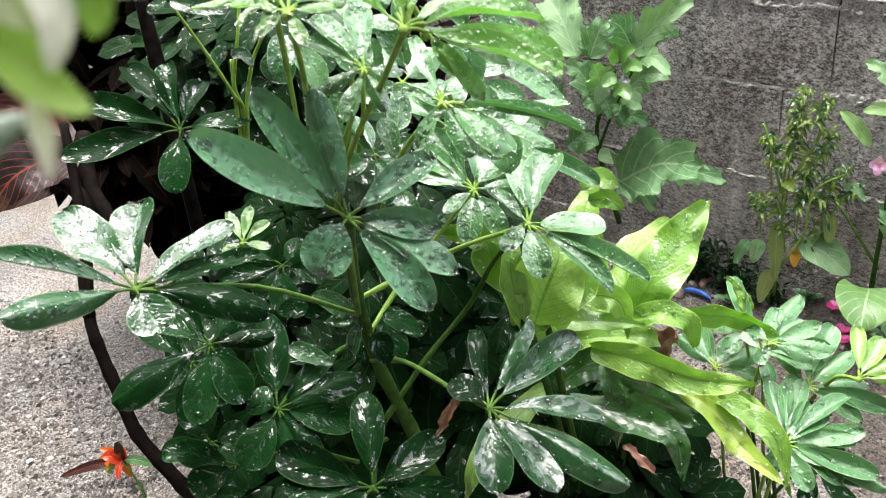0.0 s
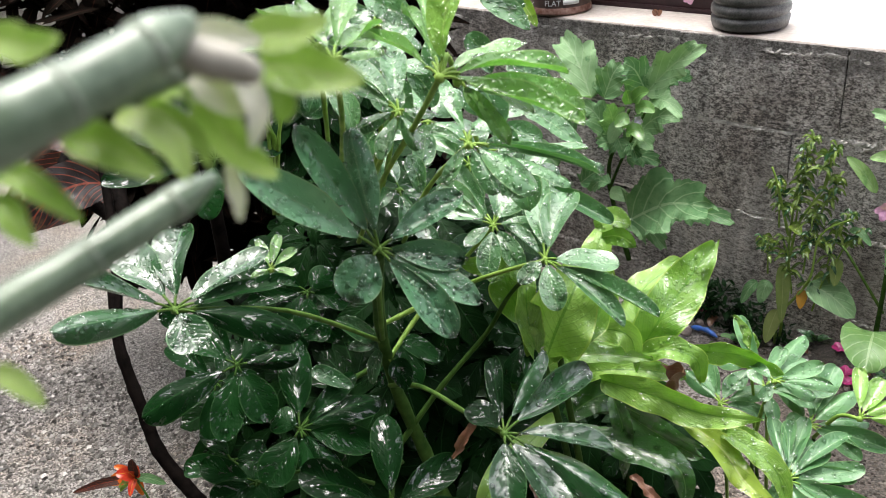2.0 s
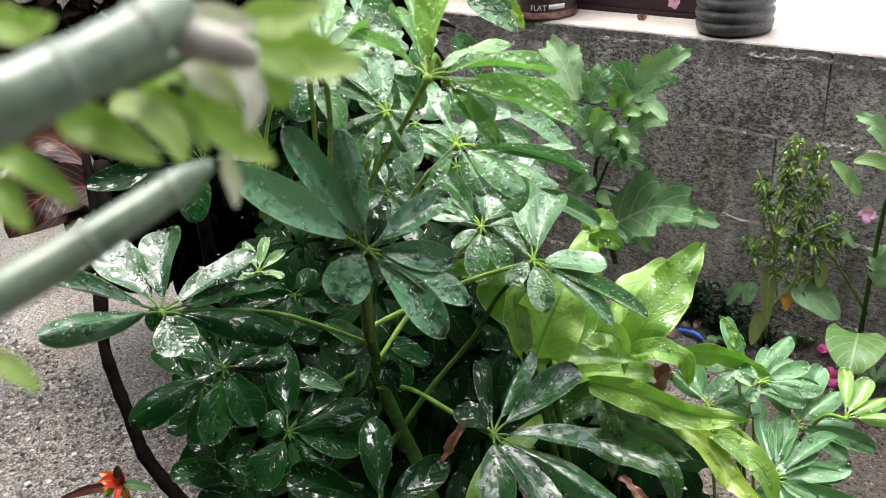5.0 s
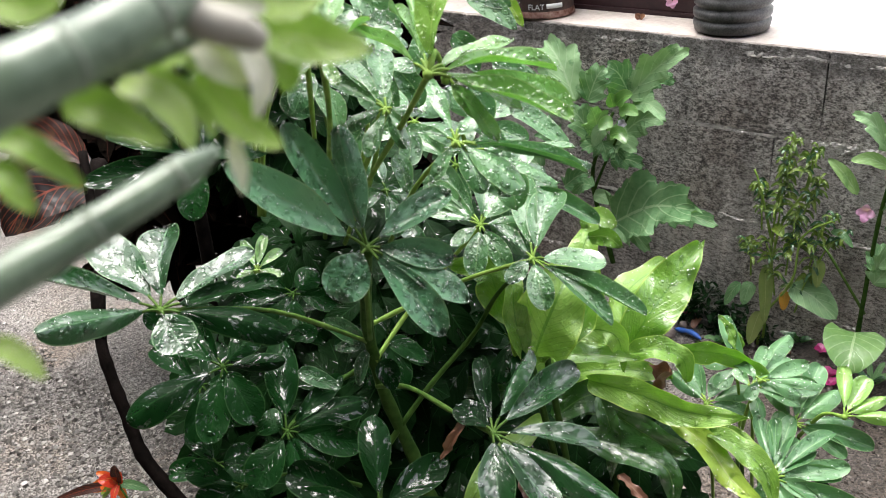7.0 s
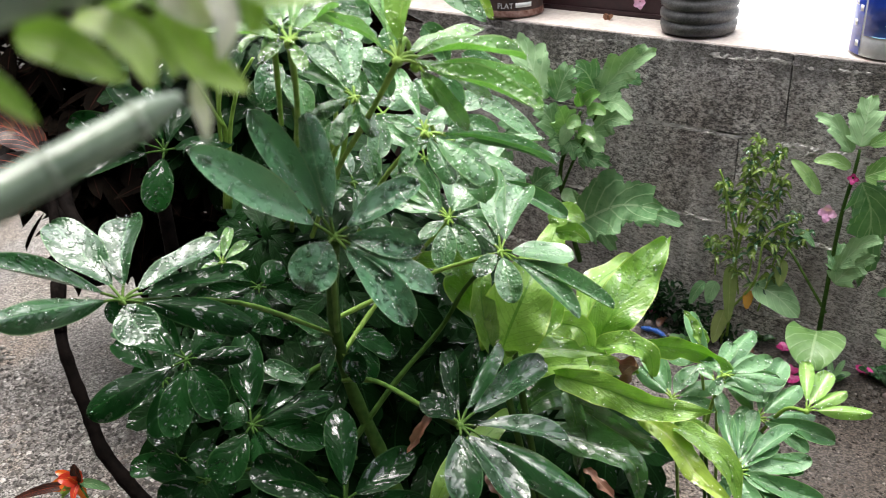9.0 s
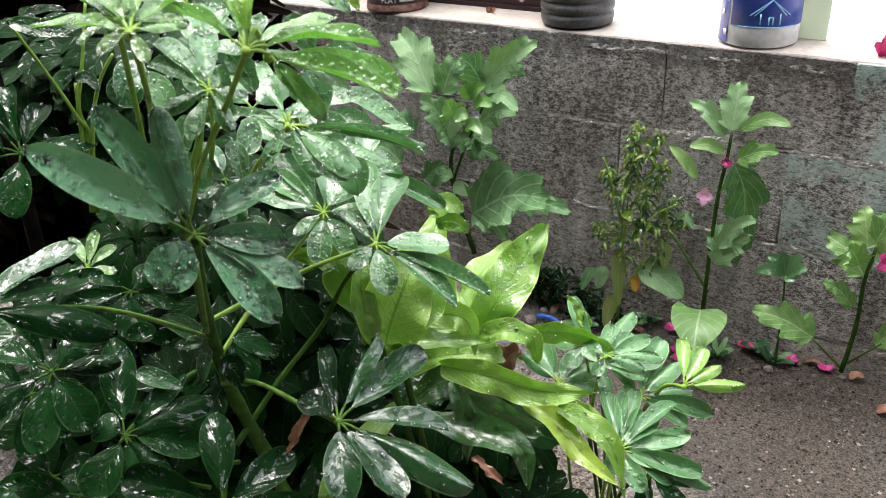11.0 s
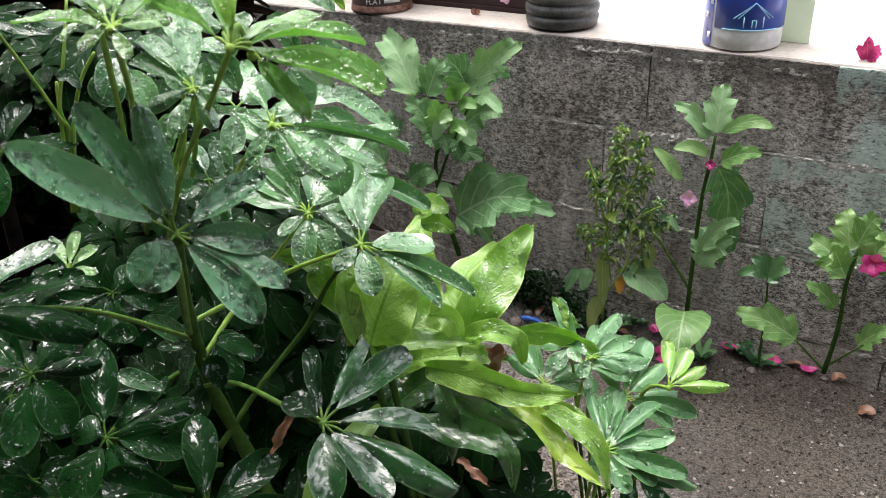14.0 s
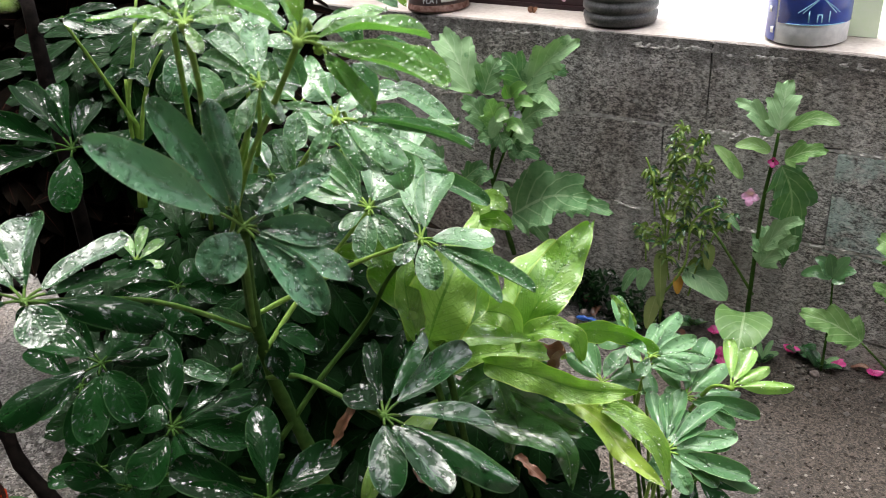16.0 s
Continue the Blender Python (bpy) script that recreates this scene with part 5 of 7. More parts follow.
twig_leaf(near_twig, [(0.4508, -1.7383, 1.2763), (0.4533, -1.7383, 1.2738), (0.4549, -1.7383, 1.2714), (0.4549, -1.7400, 1.2689)], 0.0057, 'twigleaf', (0.682, -0.514, 0.521), 0, 0.25)
twig_leaf(near_twig, [(0.4500, -1.7408, 1.2837), (0.4533, -1.7375, 1.2845), (0.4565, -1.7342, 1.2845), (0.4606, -1.7293, 1.2861)], 0.0074, 'twigleaf', (0.692, -0.555, 0.461), 0, 0.25)
twig_leaf(near_twig, [(0.4467, -1.7539, 1.2853), (0.4475, -1.7482, 1.2861), (0.4500, -1.7433, 1.2853), (0.4533, -1.7383, 1.2828)], 0.0057, 'bract', (0.733, -0.502, 0.458), 0, 0.25)
twig_leaf(near_twig, [(0.4401, -1.7867, 1.2738), (0.4459, -1.7834, 1.2722), (0.4492, -1.7810, 1.2689), (0.4524, -1.7785, 1.2640)], 0.0049, 'twigleaf', (0.775, -0.302, 0.555), 0, 0.25)
twig_leaf(near_twig, [(0.4418, -1.7892, 1.2689), (0.4451, -1.7867, 1.2681), (0.4475, -1.7867, 1.2656), (0.4500, -1.7859, 1.2623)], 0.0049, 'twigleaf', (0.778, -0.266, 0.57), 0, 0.25)
twig_leaf(near_twig, [(0.4352, -1.7785, 1.2919), (0.4393, -1.7761, 1.2910), (0.4418, -1.7744, 1.2902), (0.4451, -1.7703, 1.2910)], 0.0066, 'twigleaf', (0.829, -0.346, 0.438), 0, 0.25)
twig_leaf(near_twig, [(0.4426, -1.7982, 1.2418), (0.4459, -1.7957, 1.2418), (0.4492, -1.7941, 1.2394), (0.4524, -1.7933, 1.2369)], 0.0041, 'twigleaf', (0.708, -0.202, 0.677), 0, 0.25)
twig_leaf(near_twig, [(0.4369, -1.7482, 1.2804), (0.4434, -1.7465, 1.2779), (0.4483, -1.7441, 1.2738), (0.4524, -1.7416, 1.2722)], 0.0082, 'bract', (0.716, -0.48, 0.507), 20, 0.25)
twig_leaf(near_twig, [(0.4451, -1.7449, 1.2804), (0.4500, -1.7424, 1.2763), (0.4533, -1.7433, 1.2714), (0.4541, -1.7465, 1.2656)], 0.0057, 'bract', (0.697, -0.49, 0.523), -30, 0.25)
twig_leaf(near_twig, [(0.4410, -1.7580, 1.2763), (0.4451, -1.7556, 1.2738), (0.4500, -1.7539, 1.2697), (0.4533, -1.7547, 1.2648)], 0.0041, 'twigleaf', (0.725, -0.436, 0.533), 25, 0.25)
twig_leaf(near_twig, [(0.4418, -1.7474, 1.2755), (0.4426, -1.7457, 1.2771), (0.4442, -1.7449, 1.2763), (0.4459, -1.7457, 1.2730)], 0.0033, 'bract', (0.729, -0.472, 0.496), 30, 0.25)
twig_leaf(near_twig, [(0.4426, -1.7564, 1.2763), (0.4442, -1.7539, 1.2771), (0.4467, -1.7531, 1.2771), (0.4483, -1.7523, 1.2746)], 0.0041, 'twigleaf', (0.745, -0.444, 0.498), -20, 0.25)
egg_a = wall_plant('eggplant_seedling', 'young aubergine plant with lobed green leaves against the wall', 'plant')
stalk(egg_a, [(-0.473, -0.06, 0.187), (-0.517, -0.09, 0.413), (-0.482, -0.12, 0.539), (-0.443, -0.12, 0.633)], 0.006, STEM)
stalk(egg_a, [(-0.523, -0.08, 0.392), (-0.457, -0.12, 0.514), (-0.39, -0.12, 0.655)], 0.004, STEM)
lobed_leaf(egg_a, [(-0.557, -0.11, 0.641), (-0.617, -0.085, 0.726), (-0.678, -0.06, 0.769)], 0.111, 'egg', (0.497, -0.727, 0.473), 0, 0.37)
lobed_leaf(egg_a, [(-0.521, -0.11, 0.646), (-0.506, -0.095, 0.702), (-0.492, -0.08, 0.729)], 0.077, 'egg', (0.462, -0.741, 0.488), 0, 0.23)
lobed_leaf(egg_a, [(-0.404, -0.11, 0.677), (-0.423, -0.13, 0.733), (-0.441, -0.15, 0.753)], 0.079, 'egg', (0.443, -0.754, 0.485), 0, 0.09)
lobed_leaf(egg_a, [(-0.442, -0.11, 0.658), (-0.437, -0.105, 0.704), (-0.433, -0.1, 0.725)], 0.054, 'egg', (0.441, -0.751, 0.492), 0, 0.20)
lobed_leaf(egg_a, [(-0.408, -0.11, 0.674), (-0.338, -0.105, 0.753), (-0.268, -0.1, 0.801)], 0.080, 'egg', (0.411, -0.775, 0.479), 0, 0.29)
lobed_leaf(egg_a, [(-0.382, -0.11, 0.694), (-0.344, -0.095, 0.723), (-0.306, -0.08, 0.716)], 0.052, 'egg', (0.409, -0.77, 0.489), 0, 0.15)
lobed_leaf(egg_a, [(-0.396, -0.11, 0.658), (-0.34, -0.135, 0.674), (-0.284, -0.16, 0.65)], 0.047, 'egg', (0.409, -0.756, 0.511), 0, 0.18)
lobed_leaf(egg_a, [(-0.44, -0.11, 0.558), (-0.385, -0.095, 0.615), (-0.33, -0.08, 0.624)], 0.084, 'egg', (0.413, -0.745, 0.525), 0, 0.31)
lobed_leaf(egg_a, [(-0.488, -0.11, 0.564), (-0.484, -0.135, 0.619), (-0.481, -0.16, 0.653)], 0.069, 'egg', (0.453, -0.723, 0.521), 0, 0.35)
lobed_leaf(egg_a, [(-0.48, -0.11, 0.533), (-0.493, -0.135, 0.546), (-0.505, -0.16, 0.541)], 0.061, 'egg', (0.447, -0.709, 0.545), 0, 0.30)
lobed_leaf(egg_a, [(-0.456, -0.11, 0.54), (-0.407, -0.135, 0.573), (-0.357, -0.16, 0.561)], 0.068, 'egg', (0.422, -0.727, 0.542), 0, 0.22)
lobed_leaf(egg_a, [(-0.504, -0.11, 0.546), (-0.536, -0.125, 0.61), (-0.567, -0.14, 0.634)], 0.070, 'egg', (0.467, -0.715, 0.52), 0, 0.36)
lobed_leaf(egg_a, [(-0.591, -0.11, 0.405), (-0.559, -0.105, 0.436), (-0.527, -0.1, 0.454)], 0.053, 'egg', (0.451, -0.686, 0.571), 0, 0.35)
lobed_leaf(egg_a, [(-0.455, -0.11, 0.503), (-0.411, -0.105, 0.514), (-0.367, -0.1, 0.503)], 0.055, 'egg', (0.413, -0.721, 0.557), 0, 0.23)
simple_leaf(egg_a, [(-0.504, -0.11, 0.4), (-0.478, -0.105, 0.397), (-0.452, -0.1, 0.384)], 0.038, 'egg', (0.422, -0.69, 0.588), 0, 0.30)
lobed_leaf(egg_a, [(-0.445, -0.11, 0.334), (-0.32, -0.135, 0.422), (-0.195, -0.16, 0.448)], 0.162, 'egg', (0.376, -0.711, 0.595), 0, 0.36)
lobed_leaf(egg_a, [(-0.297, -0.11, 0.387), (-0.23, -0.115, 0.41), (-0.163, -0.12, 0.403)], 0.059, 'egg', (0.34, -0.723, 0.601), 0, 0.26)
lobed_leaf(egg_a, [(-0.445, -0.11, 0.334), (-0.384, -0.125, 0.334), (-0.323, -0.14, 0.3)], 0.071, 'egg', (0.387, -0.687, 0.615), 0, 0.28)
lobed_leaf(egg_a, [(-0.615, -0.11, 0.526), (-0.65, -0.115, 0.561), (-0.686, -0.12, 0.579)], 0.064, 'egg', (0.494, -0.691, 0.528), 0, 0.14)
lobed_leaf(egg_a, [(-0.662, -0.11, 0.438), (-0.709, -0.115, 0.473), (-0.756, -0.12, 0.472)], 0.061, 'egg', (0.501, -0.668, 0.551), 0, 0.32)
simple_leaf(egg_a, [(-0.431, -0.14, 0.62), (-0.441, -0.155, 0.618), (-0.451, -0.17, 0.604)], 0.032, 'young', (0.441, -0.727, 0.526), 0, 0.37)
simple_leaf(egg_a, [(-0.424, -0.14, 0.662), (-0.396, -0.15, 0.688), (-0.368, -0.16, 0.699)], 0.034, 'young', (0.433, -0.747, 0.504), 0, 0.35)
simple_leaf(egg_a, [(-0.431, -0.14, 0.654), (-0.431, -0.15, 0.679), (-0.43, -0.16, 0.695)], 0.029, 'young', (0.444, -0.74, 0.505), 0, 0.39)
simple_leaf(egg_a, [(-0.416, -0.14, 0.643), (-0.384, -0.15, 0.658), (-0.353, -0.16, 0.652)], 0.032, 'young', (0.425, -0.744, 0.515), 0, 0.27)
simple_leaf(egg_a, [(-0.438, -0.14, 0.583), (-0.406, -0.155, 0.598), (-0.375, -0.17, 0.583)], 0.035, 'young', (0.427, -0.728, 0.535), 0, 0.33)
simple_leaf(egg_a, [(-0.454, -0.14, 0.601), (-0.463, -0.15, 0.588), (-0.473, -0.16, 0.554)], 0.036, 'egg', (0.445, -0.719, 0.535), 0, 0.10)
lobed_leaf(egg_a, [(-0.43, -0.14, 0.555), (-0.415, -0.145, 0.544), (-0.4, -0.15, 0.521)], 0.041, 'egg', (0.423, -0.719, 0.552), 0, 0.11)
lobed_leaf(egg_a, [(-0.462, -0.14, 0.564), (-0.45, -0.145, 0.547), (-0.439, -0.15, 0.52)], 0.041, 'egg', (0.435, -0.714, 0.548), 0, 0.15)
lobed_leaf(egg_a, [(-0.485, -0.14, 0.439), (-0.522, -0.13, 0.433), (-0.558, -0.12, 0.392)], 0.043, 'egg', (0.443, -0.686, 0.577), 0, 0.12)
egg_b = wall_plant('eggplant_seedling', 'tall aubergine plant with lobed leaves and pink flower buds', 'plant')
stalk(egg_b, [(0.156, -0.06, 0.181), (0.162, -0.08, 0.359), (0.168, -0.09, 0.504), (0.18, -0.1, 0.601), (0.183, -0.1, 0.652)], 0.0048, STEM)
stalk(egg_b, [(0.163, -0.06, 0.245), (0.097, -0.12, 0.39), (0.076, -0.12, 0.414)], 0.003, SHADED_STALK)
lobed_leaf(egg_b, [(0.183, -0.1, 0.658), (0.181, -0.08, 0.716), (0.178, -0.06, 0.751)], 0.065, 'egg', (0.207, -0.84, 0.501), 0, 0.24)
lobed_leaf(egg_b, [(0.169, -0.1, 0.643), (0.129, -0.1, 0.696), (0.089, -0.1, 0.708)], 0.038, 'egg', (0.232, -0.829, 0.509), 0, 0.39)
simple_leaf(egg_b, [(0.199, -0.1, 0.664), (0.25, -0.11, 0.698), (0.3, -0.12, 0.694)], 0.030, 'broad', (0.176, -0.84, 0.514), 0, 0.15)
simple_leaf(egg_b, [(0.172, -0.1, 0.61), (0.141, -0.12, 0.629), (0.109, -0.14, 0.626)], 0.028, 'broad', (0.224, -0.813, 0.538), 0, 0.31)
lobed_leaf(egg_b, [(0.201, -0.1, 0.598), (0.245, -0.12, 0.63), (0.29, -0.14, 0.646)], 0.046, 'broad', (0.176, -0.823, 0.541), 0, 0.30)
lobed_leaf(egg_b, [(0.197, -0.1, 0.585), (0.222, -0.075, 0.50), (0.215, -0.05, 0.33)], 0.090, 'egg', (0.181, -0.801, 0.571), 0, 0.27)
lobed_leaf(egg_b, [(0.181, -0.1, 0.387), (0.221, -0.11, 0.454), (0.261, -0.12, 0.48)], 0.042, 'egg', (0.177, -0.78, 0.6), 0, 0.29)
lobed_leaf(egg_b, [(0.179, -0.1, 0.344), (0.214, -0.1, 0.404), (0.249, -0.1, 0.431)], 0.062, 'egg', (0.177, -0.769, 0.614), 0, 0.26)
simple_leaf(egg_b, [(0.122, -0.1, 0.539), (0.088, -0.1, 0.581), (0.054, -0.1, 0.606)], 0.027, 'broad', (0.242, -0.799, 0.55), 0, 0.24)
lobed_leaf(egg_b, [(0.176, -0.1, 0.372), (0.177, -0.08, 0.404), (0.177, -0.06, 0.425)], 0.050, 'egg', (0.191, -0.769, 0.61), 0, 0.23)
simple_leaf(egg_b, [(0.166, -0.12, 0.229), (0.176, -0.17, 0.224), (0.187, -0.22, 0.187)], 0.122, 'broad', (0.187, -0.713, 0.676), 0, 0.33)
egg_c = wall_plant('eggplant_seedling', 'low aubergine plant with broad leaves at the wall', 'plant')
stalk(egg_c, [(0.474, -0.08, 0.14), (0.485, -0.1, 0.272), (0.484, -0.12, 0.392), (0.492, -0.12, 0.471)], 0.0048, STEM)
lobed_leaf(egg_c, [(0.482, -0.12, 0.404), (0.441, -0.11, 0.448), (0.399, -0.1, 0.466)], 0.069, 'broad', (0.077, -0.791, 0.607), 0, 0.09)
lobed_leaf(egg_c, [(0.477, -0.12, 0.467), (0.464, -0.11, 0.516), (0.451, -0.1, 0.54)], 0.067, 'broad', (0.068, -0.808, 0.585), 0, 0.15)
lobed_leaf(egg_c, [(0.49, -0.12, 0.483), (0.503, -0.12, 0.53), (0.516, -0.12, 0.55)], 0.055, 'broad', (0.05, -0.811, 0.582), 0, 0.20)
lobed_leaf(egg_c, [(0.468, -0.12, 0.427), (0.456, -0.135, 0.458), (0.445, -0.15, 0.473)], 0.056, 'broad', (0.071, -0.79, 0.609), 0, 0.37)
lobed_leaf(egg_c, [(0.508, -0.12, 0.437), (0.526, -0.11, 0.478), (0.545, -0.1, 0.499)], 0.067, 'broad', (0.038, -0.8, 0.599), 0, 0.19)
lobed_leaf(egg_c, [(0.473, -0.12, 0.328), (0.442, -0.14, 0.372), (0.411, -0.16, 0.392)], 0.039, 'broad', (0.076, -0.768, 0.636), 0, 0.23)
lobed_leaf(egg_c, [(0.41, -0.12, 0.232), (0.349, -0.15, 0.277), (0.289, -0.18, 0.298)], 0.075, 'broad', (0.115, -0.739, 0.664), 0, 0.25)
lobed_leaf(egg_c, [(0.53, -0.12, 0.43), (0.554, -0.11, 0.471), (0.578, -0.1, 0.482)], 0.066, 'broad', (0.025, -0.799, 0.601), 0, 0.26)
lobed_leaf(egg_c, [(0.529, -0.12, 0.255), (0.561, -0.13, 0.301), (0.594, -0.14, 0.315)], 0.046, 'broad', (0.02, -0.754, 0.657), 0, 0.38)
stalk(egg_c, [(0.473, -0.08, 0.147), (0.413, -0.14, 0.241)], 0.0025, SHADED_STALK)
stalk(egg_c, [(0.482, -0.08, 0.165), (0.539, -0.13, 0.265)], 0.0025, SHADED_STALK)
small_seedling = wall_plant('seedling', 'small dark green seedling beside the wall', 'plant')
stalk(small_seedling, [(0.333, -0.06, 0.094), (0.331, -0.06, 0.232), (0.324, -0.06, 0.333)], 0.003, STEM)
simple_leaf(small_seedling, [(0.324, -0.06, 0.333), (0.292, -0.065, 0.343), (0.26, -0.07, 0.328)], 0.028, 'mid', (0.138, -0.764, 0.63), 0, 0.32)
simple_leaf(small_seedling, [(0.324, -0.06, 0.333), (0.304, -0.065, 0.366), (0.284, -0.07, 0.377)], 0.027, 'mid', (0.134, -0.771, 0.623), 0, 0.34)
simple_leaf(small_seedling, [(0.324, -0.06, 0.333), (0.318, -0.065, 0.37), (0.312, -0.07, 0.394)], 0.027, 'mid', (0.128, -0.772, 0.623), 0, 0.23)
simple_leaf(small_seedling, [(0.324, -0.06, 0.333), (0.338, -0.065, 0.372), (0.353, -0.07, 0.394)], 0.027, 'mid', (0.119, -0.774, 0.622), 0, 0.16)
simple_leaf(small_seedling, [(0.324, -0.06, 0.333), (0.346, -0.065, 0.357), (0.369, -0.07, 0.363)], 0.027, 'mid', (0.115, -0.77, 0.627), 0, 0.18)
simple_leaf(small_seedling, [(0.324, -0.06, 0.333), (0.311, -0.065, 0.352), (0.299, -0.07, 0.36)], 0.027, 'mid', (0.13, -0.768, 0.628), 0, 0.27)
simple_leaf(small_seedling, [(0.324, -0.06, 0.333), (0.337, -0.065, 0.334), (0.35, -0.07, 0.331)], 0.027, 'mid', (0.118, -0.765, 0.634), 0, 0.22)
chili = wall_plant('chili_plant', 'thin chili bush with small leaves and yellowing lower leaves', 'plant')
stalk(chili, [(-0.065, -0.06, 0.077), (-0.053, -0.07, 0.293), (-0.048, -0.08, 0.444), (-0.037, -0.09, 0.599)], 0.003, STALK)
stalk(chili, [(-0.053, -0.06, 0.098), (-0.039, -0.08, 0.39), (0.018, -0.09, 0.532), (0.019, -0.09, 0.622)], 0.003, STALK)
stalk(chili, [(-0.065, -0.06, 0.159), (0.011, -0.1, 0.297), (0.023, -0.1, 0.415), (0.088, -0.1, 0.473)], 0.003, STALK)
stalk(chili, [(-0.052, -0.08, 0.386), (-0.081, -0.1, 0.514), (-0.097, -0.1, 0.551)], 0.003, STALK)
simple_leaf(chili, [(-0.057, -0.08, 0.311), (-0.048, -0.09, 0.257), (-0.039, -0.1, 0.165)], 0.032, 'pale', (0.257, -0.714, 0.651), 0, 0.31)
simple_leaf(chili, [(-0.059, -0.08, 0.187), (-0.065, -0.09, 0.149), (-0.071, -0.1, 0.097)], 0.035, 'pale', (0.254, -0.69, 0.678), 0, 0.13)
simple_leaf(chili, [(-0.113, -0.08, 0.248), (-0.126, -0.09, 0.227), (-0.139, -0.1, 0.186)], 0.027, 'egg', (0.283, -0.701, 0.655), 0, 0.21)
simple_leaf(chili, [(-0.086, -0.08, 0.257), (-0.09, -0.09, 0.239), (-0.094, -0.1, 0.202)], 0.035, 'egg', (0.271, -0.707, 0.654), 0, 0.19)
simple_leaf(chili, [(0.005, -0.08, 0.278), (0.061, -0.09, 0.269), (0.118, -0.1, 0.236)], 0.071, 'egg', (0.215, -0.726, 0.653), 0, 0.38)
simple_leaf(chili, [(-0.006, -0.08, 0.259), (-0.003, -0.09, 0.243), (0, -0.1, 0.218)], 0.024, 'orange', (0.238, -0.715, 0.657), 0, 0.13)
simple_leaf(chili, [(-0.012, -0.08, 0.383), (-0.007, -0.09, 0.372), (-0.002, -0.1, 0.354)], 0.023, 'yellow', (0.249, -0.743, 0.621), 0, 0.19)
simple_leaf(chili, [(0.059, -0.08, 0.36), (0.063, -0.09, 0.336), (0.067, -0.1, 0.3)], 0.028, 'pale', (0.219, -0.741, 0.635), 0, 0.25)
simple_leaf(chili, [(0.074, -0.08, 0.434), (0.102, -0.09, 0.438), (0.129, -0.1, 0.417)], 0.017, 'egg', (0.21, -0.767, 0.606), 0, 0.12)
simple_leaf(chili, [(-0.048, -0.08, 0.416), (-0.034, -0.09, 0.415), (-0.019, -0.1, 0.404)], 0.025, 'yellow', (0.263, -0.75, 0.607), 0, 0.29)
chili_shoots = [(-0.04, 0.46, -0.028, 0.622, 7), (0.0, 0.44, 0.042, 0.545, 5), (0.04, 0.4, 0.074, 0.47, 3), (-0.075, 0.46, -0.088, 0.515, 3), (-0.09, 0.335, -0.098, 0.365, 2), (0.01, 0.57, 0.034, 0.615, 2), (-0.01, 0.36, 0.0, 0.43, 3), (0.045, 0.37, 0.105, 0.43, 3), (-0.03, 0.3, -0.06, 0.37, 2), (0.02, 0.27, 0.055, 0.33, 2)]
pink_bloom = (0.144, -0.1, 0.507)
rose_bud = (0.181, -0.1, 0.591)
violet_bud = (-0.409, -0.13, 0.616)
big_bloom = (0.525, -0.14, 0.461)
fallen = [(0.039, 0.016, 0.07), (0.116, -0.092, 0.07), (0.233, 0.018, 0.07), (0.405, 0.018, 0.07), (0.359, -0.02, 0.07), (-0.008, 0.021, 0.07), (-0.259, -0.033, 0.07), (0.076, -0.024, 0.07), (0.13, -0.119, 0.07), (0.256, -0.016, 0.07), (0.106, 0.037, 0.07), (0.436, -0.011, 0.07)]
blue_scrap = [(-0.258, -0.111, 0.07), (-0.185, -0.117, 0.07)]
pink_hanging = (-0.439, 0.15, 0.841)
weeds = [(0.27, -0.013, 0.06), (0.369, 0.041, 0.06), (0.206, -0.075, 0.06), (0.012, -0.011, 0.06), (0.44, 0.04, 0.06), (0.322, -0.037, 0.06), (-0.14, -0.094, 0.06), (0.551, 0.038, 0.06)]
litter = [(0.343, 0.04, 0.06), (0.385, -0.003, 0.06), (0.164, -0.071, 0.06), (0.488, -0.021, 0.06), (-0.016, -0.056, 0.06), (-0.228, -0.079, 0.06), (0.559, -0.098, 0.06), (0.092, -0.11, 0.06)]


# ---- stems ----
for line, r in ((main_stem, 0.0080), (stem_two, 0.0032), (stem_five, 0.0034)):
    stalk(plant_a, line, r)
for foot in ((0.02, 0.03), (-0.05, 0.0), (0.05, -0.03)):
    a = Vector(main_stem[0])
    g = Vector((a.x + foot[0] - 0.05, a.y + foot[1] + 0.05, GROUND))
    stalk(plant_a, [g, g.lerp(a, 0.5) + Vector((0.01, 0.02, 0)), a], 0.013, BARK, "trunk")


def upright_stem(parent, top, foot, radius):
    top, foot = Vector(top), Vector(foot)
    stalk(parent, [foot, foot.lerp(top, 0.5) + Vector((0.012, -0.01, 0.0)), top], radius)


for ob in [o for o in scene.objects if o.parent == plant_b]:
    c = sum((Vector(v.co) for v in ob.data.vertices[:7]), Vector()) / 7
    upright_stem(plant_b, c, (c.x + 0.02, c.y + 0.06, GROUND), 0.0035)
for ob in [o for o in scene.objects if o.parent == strap_plant][:4]:
    c = Vector(ob.data.vertices[0].co)
    upright_stem(strap_plant, c, (0.02, -0.95, GROUND), 0.006)

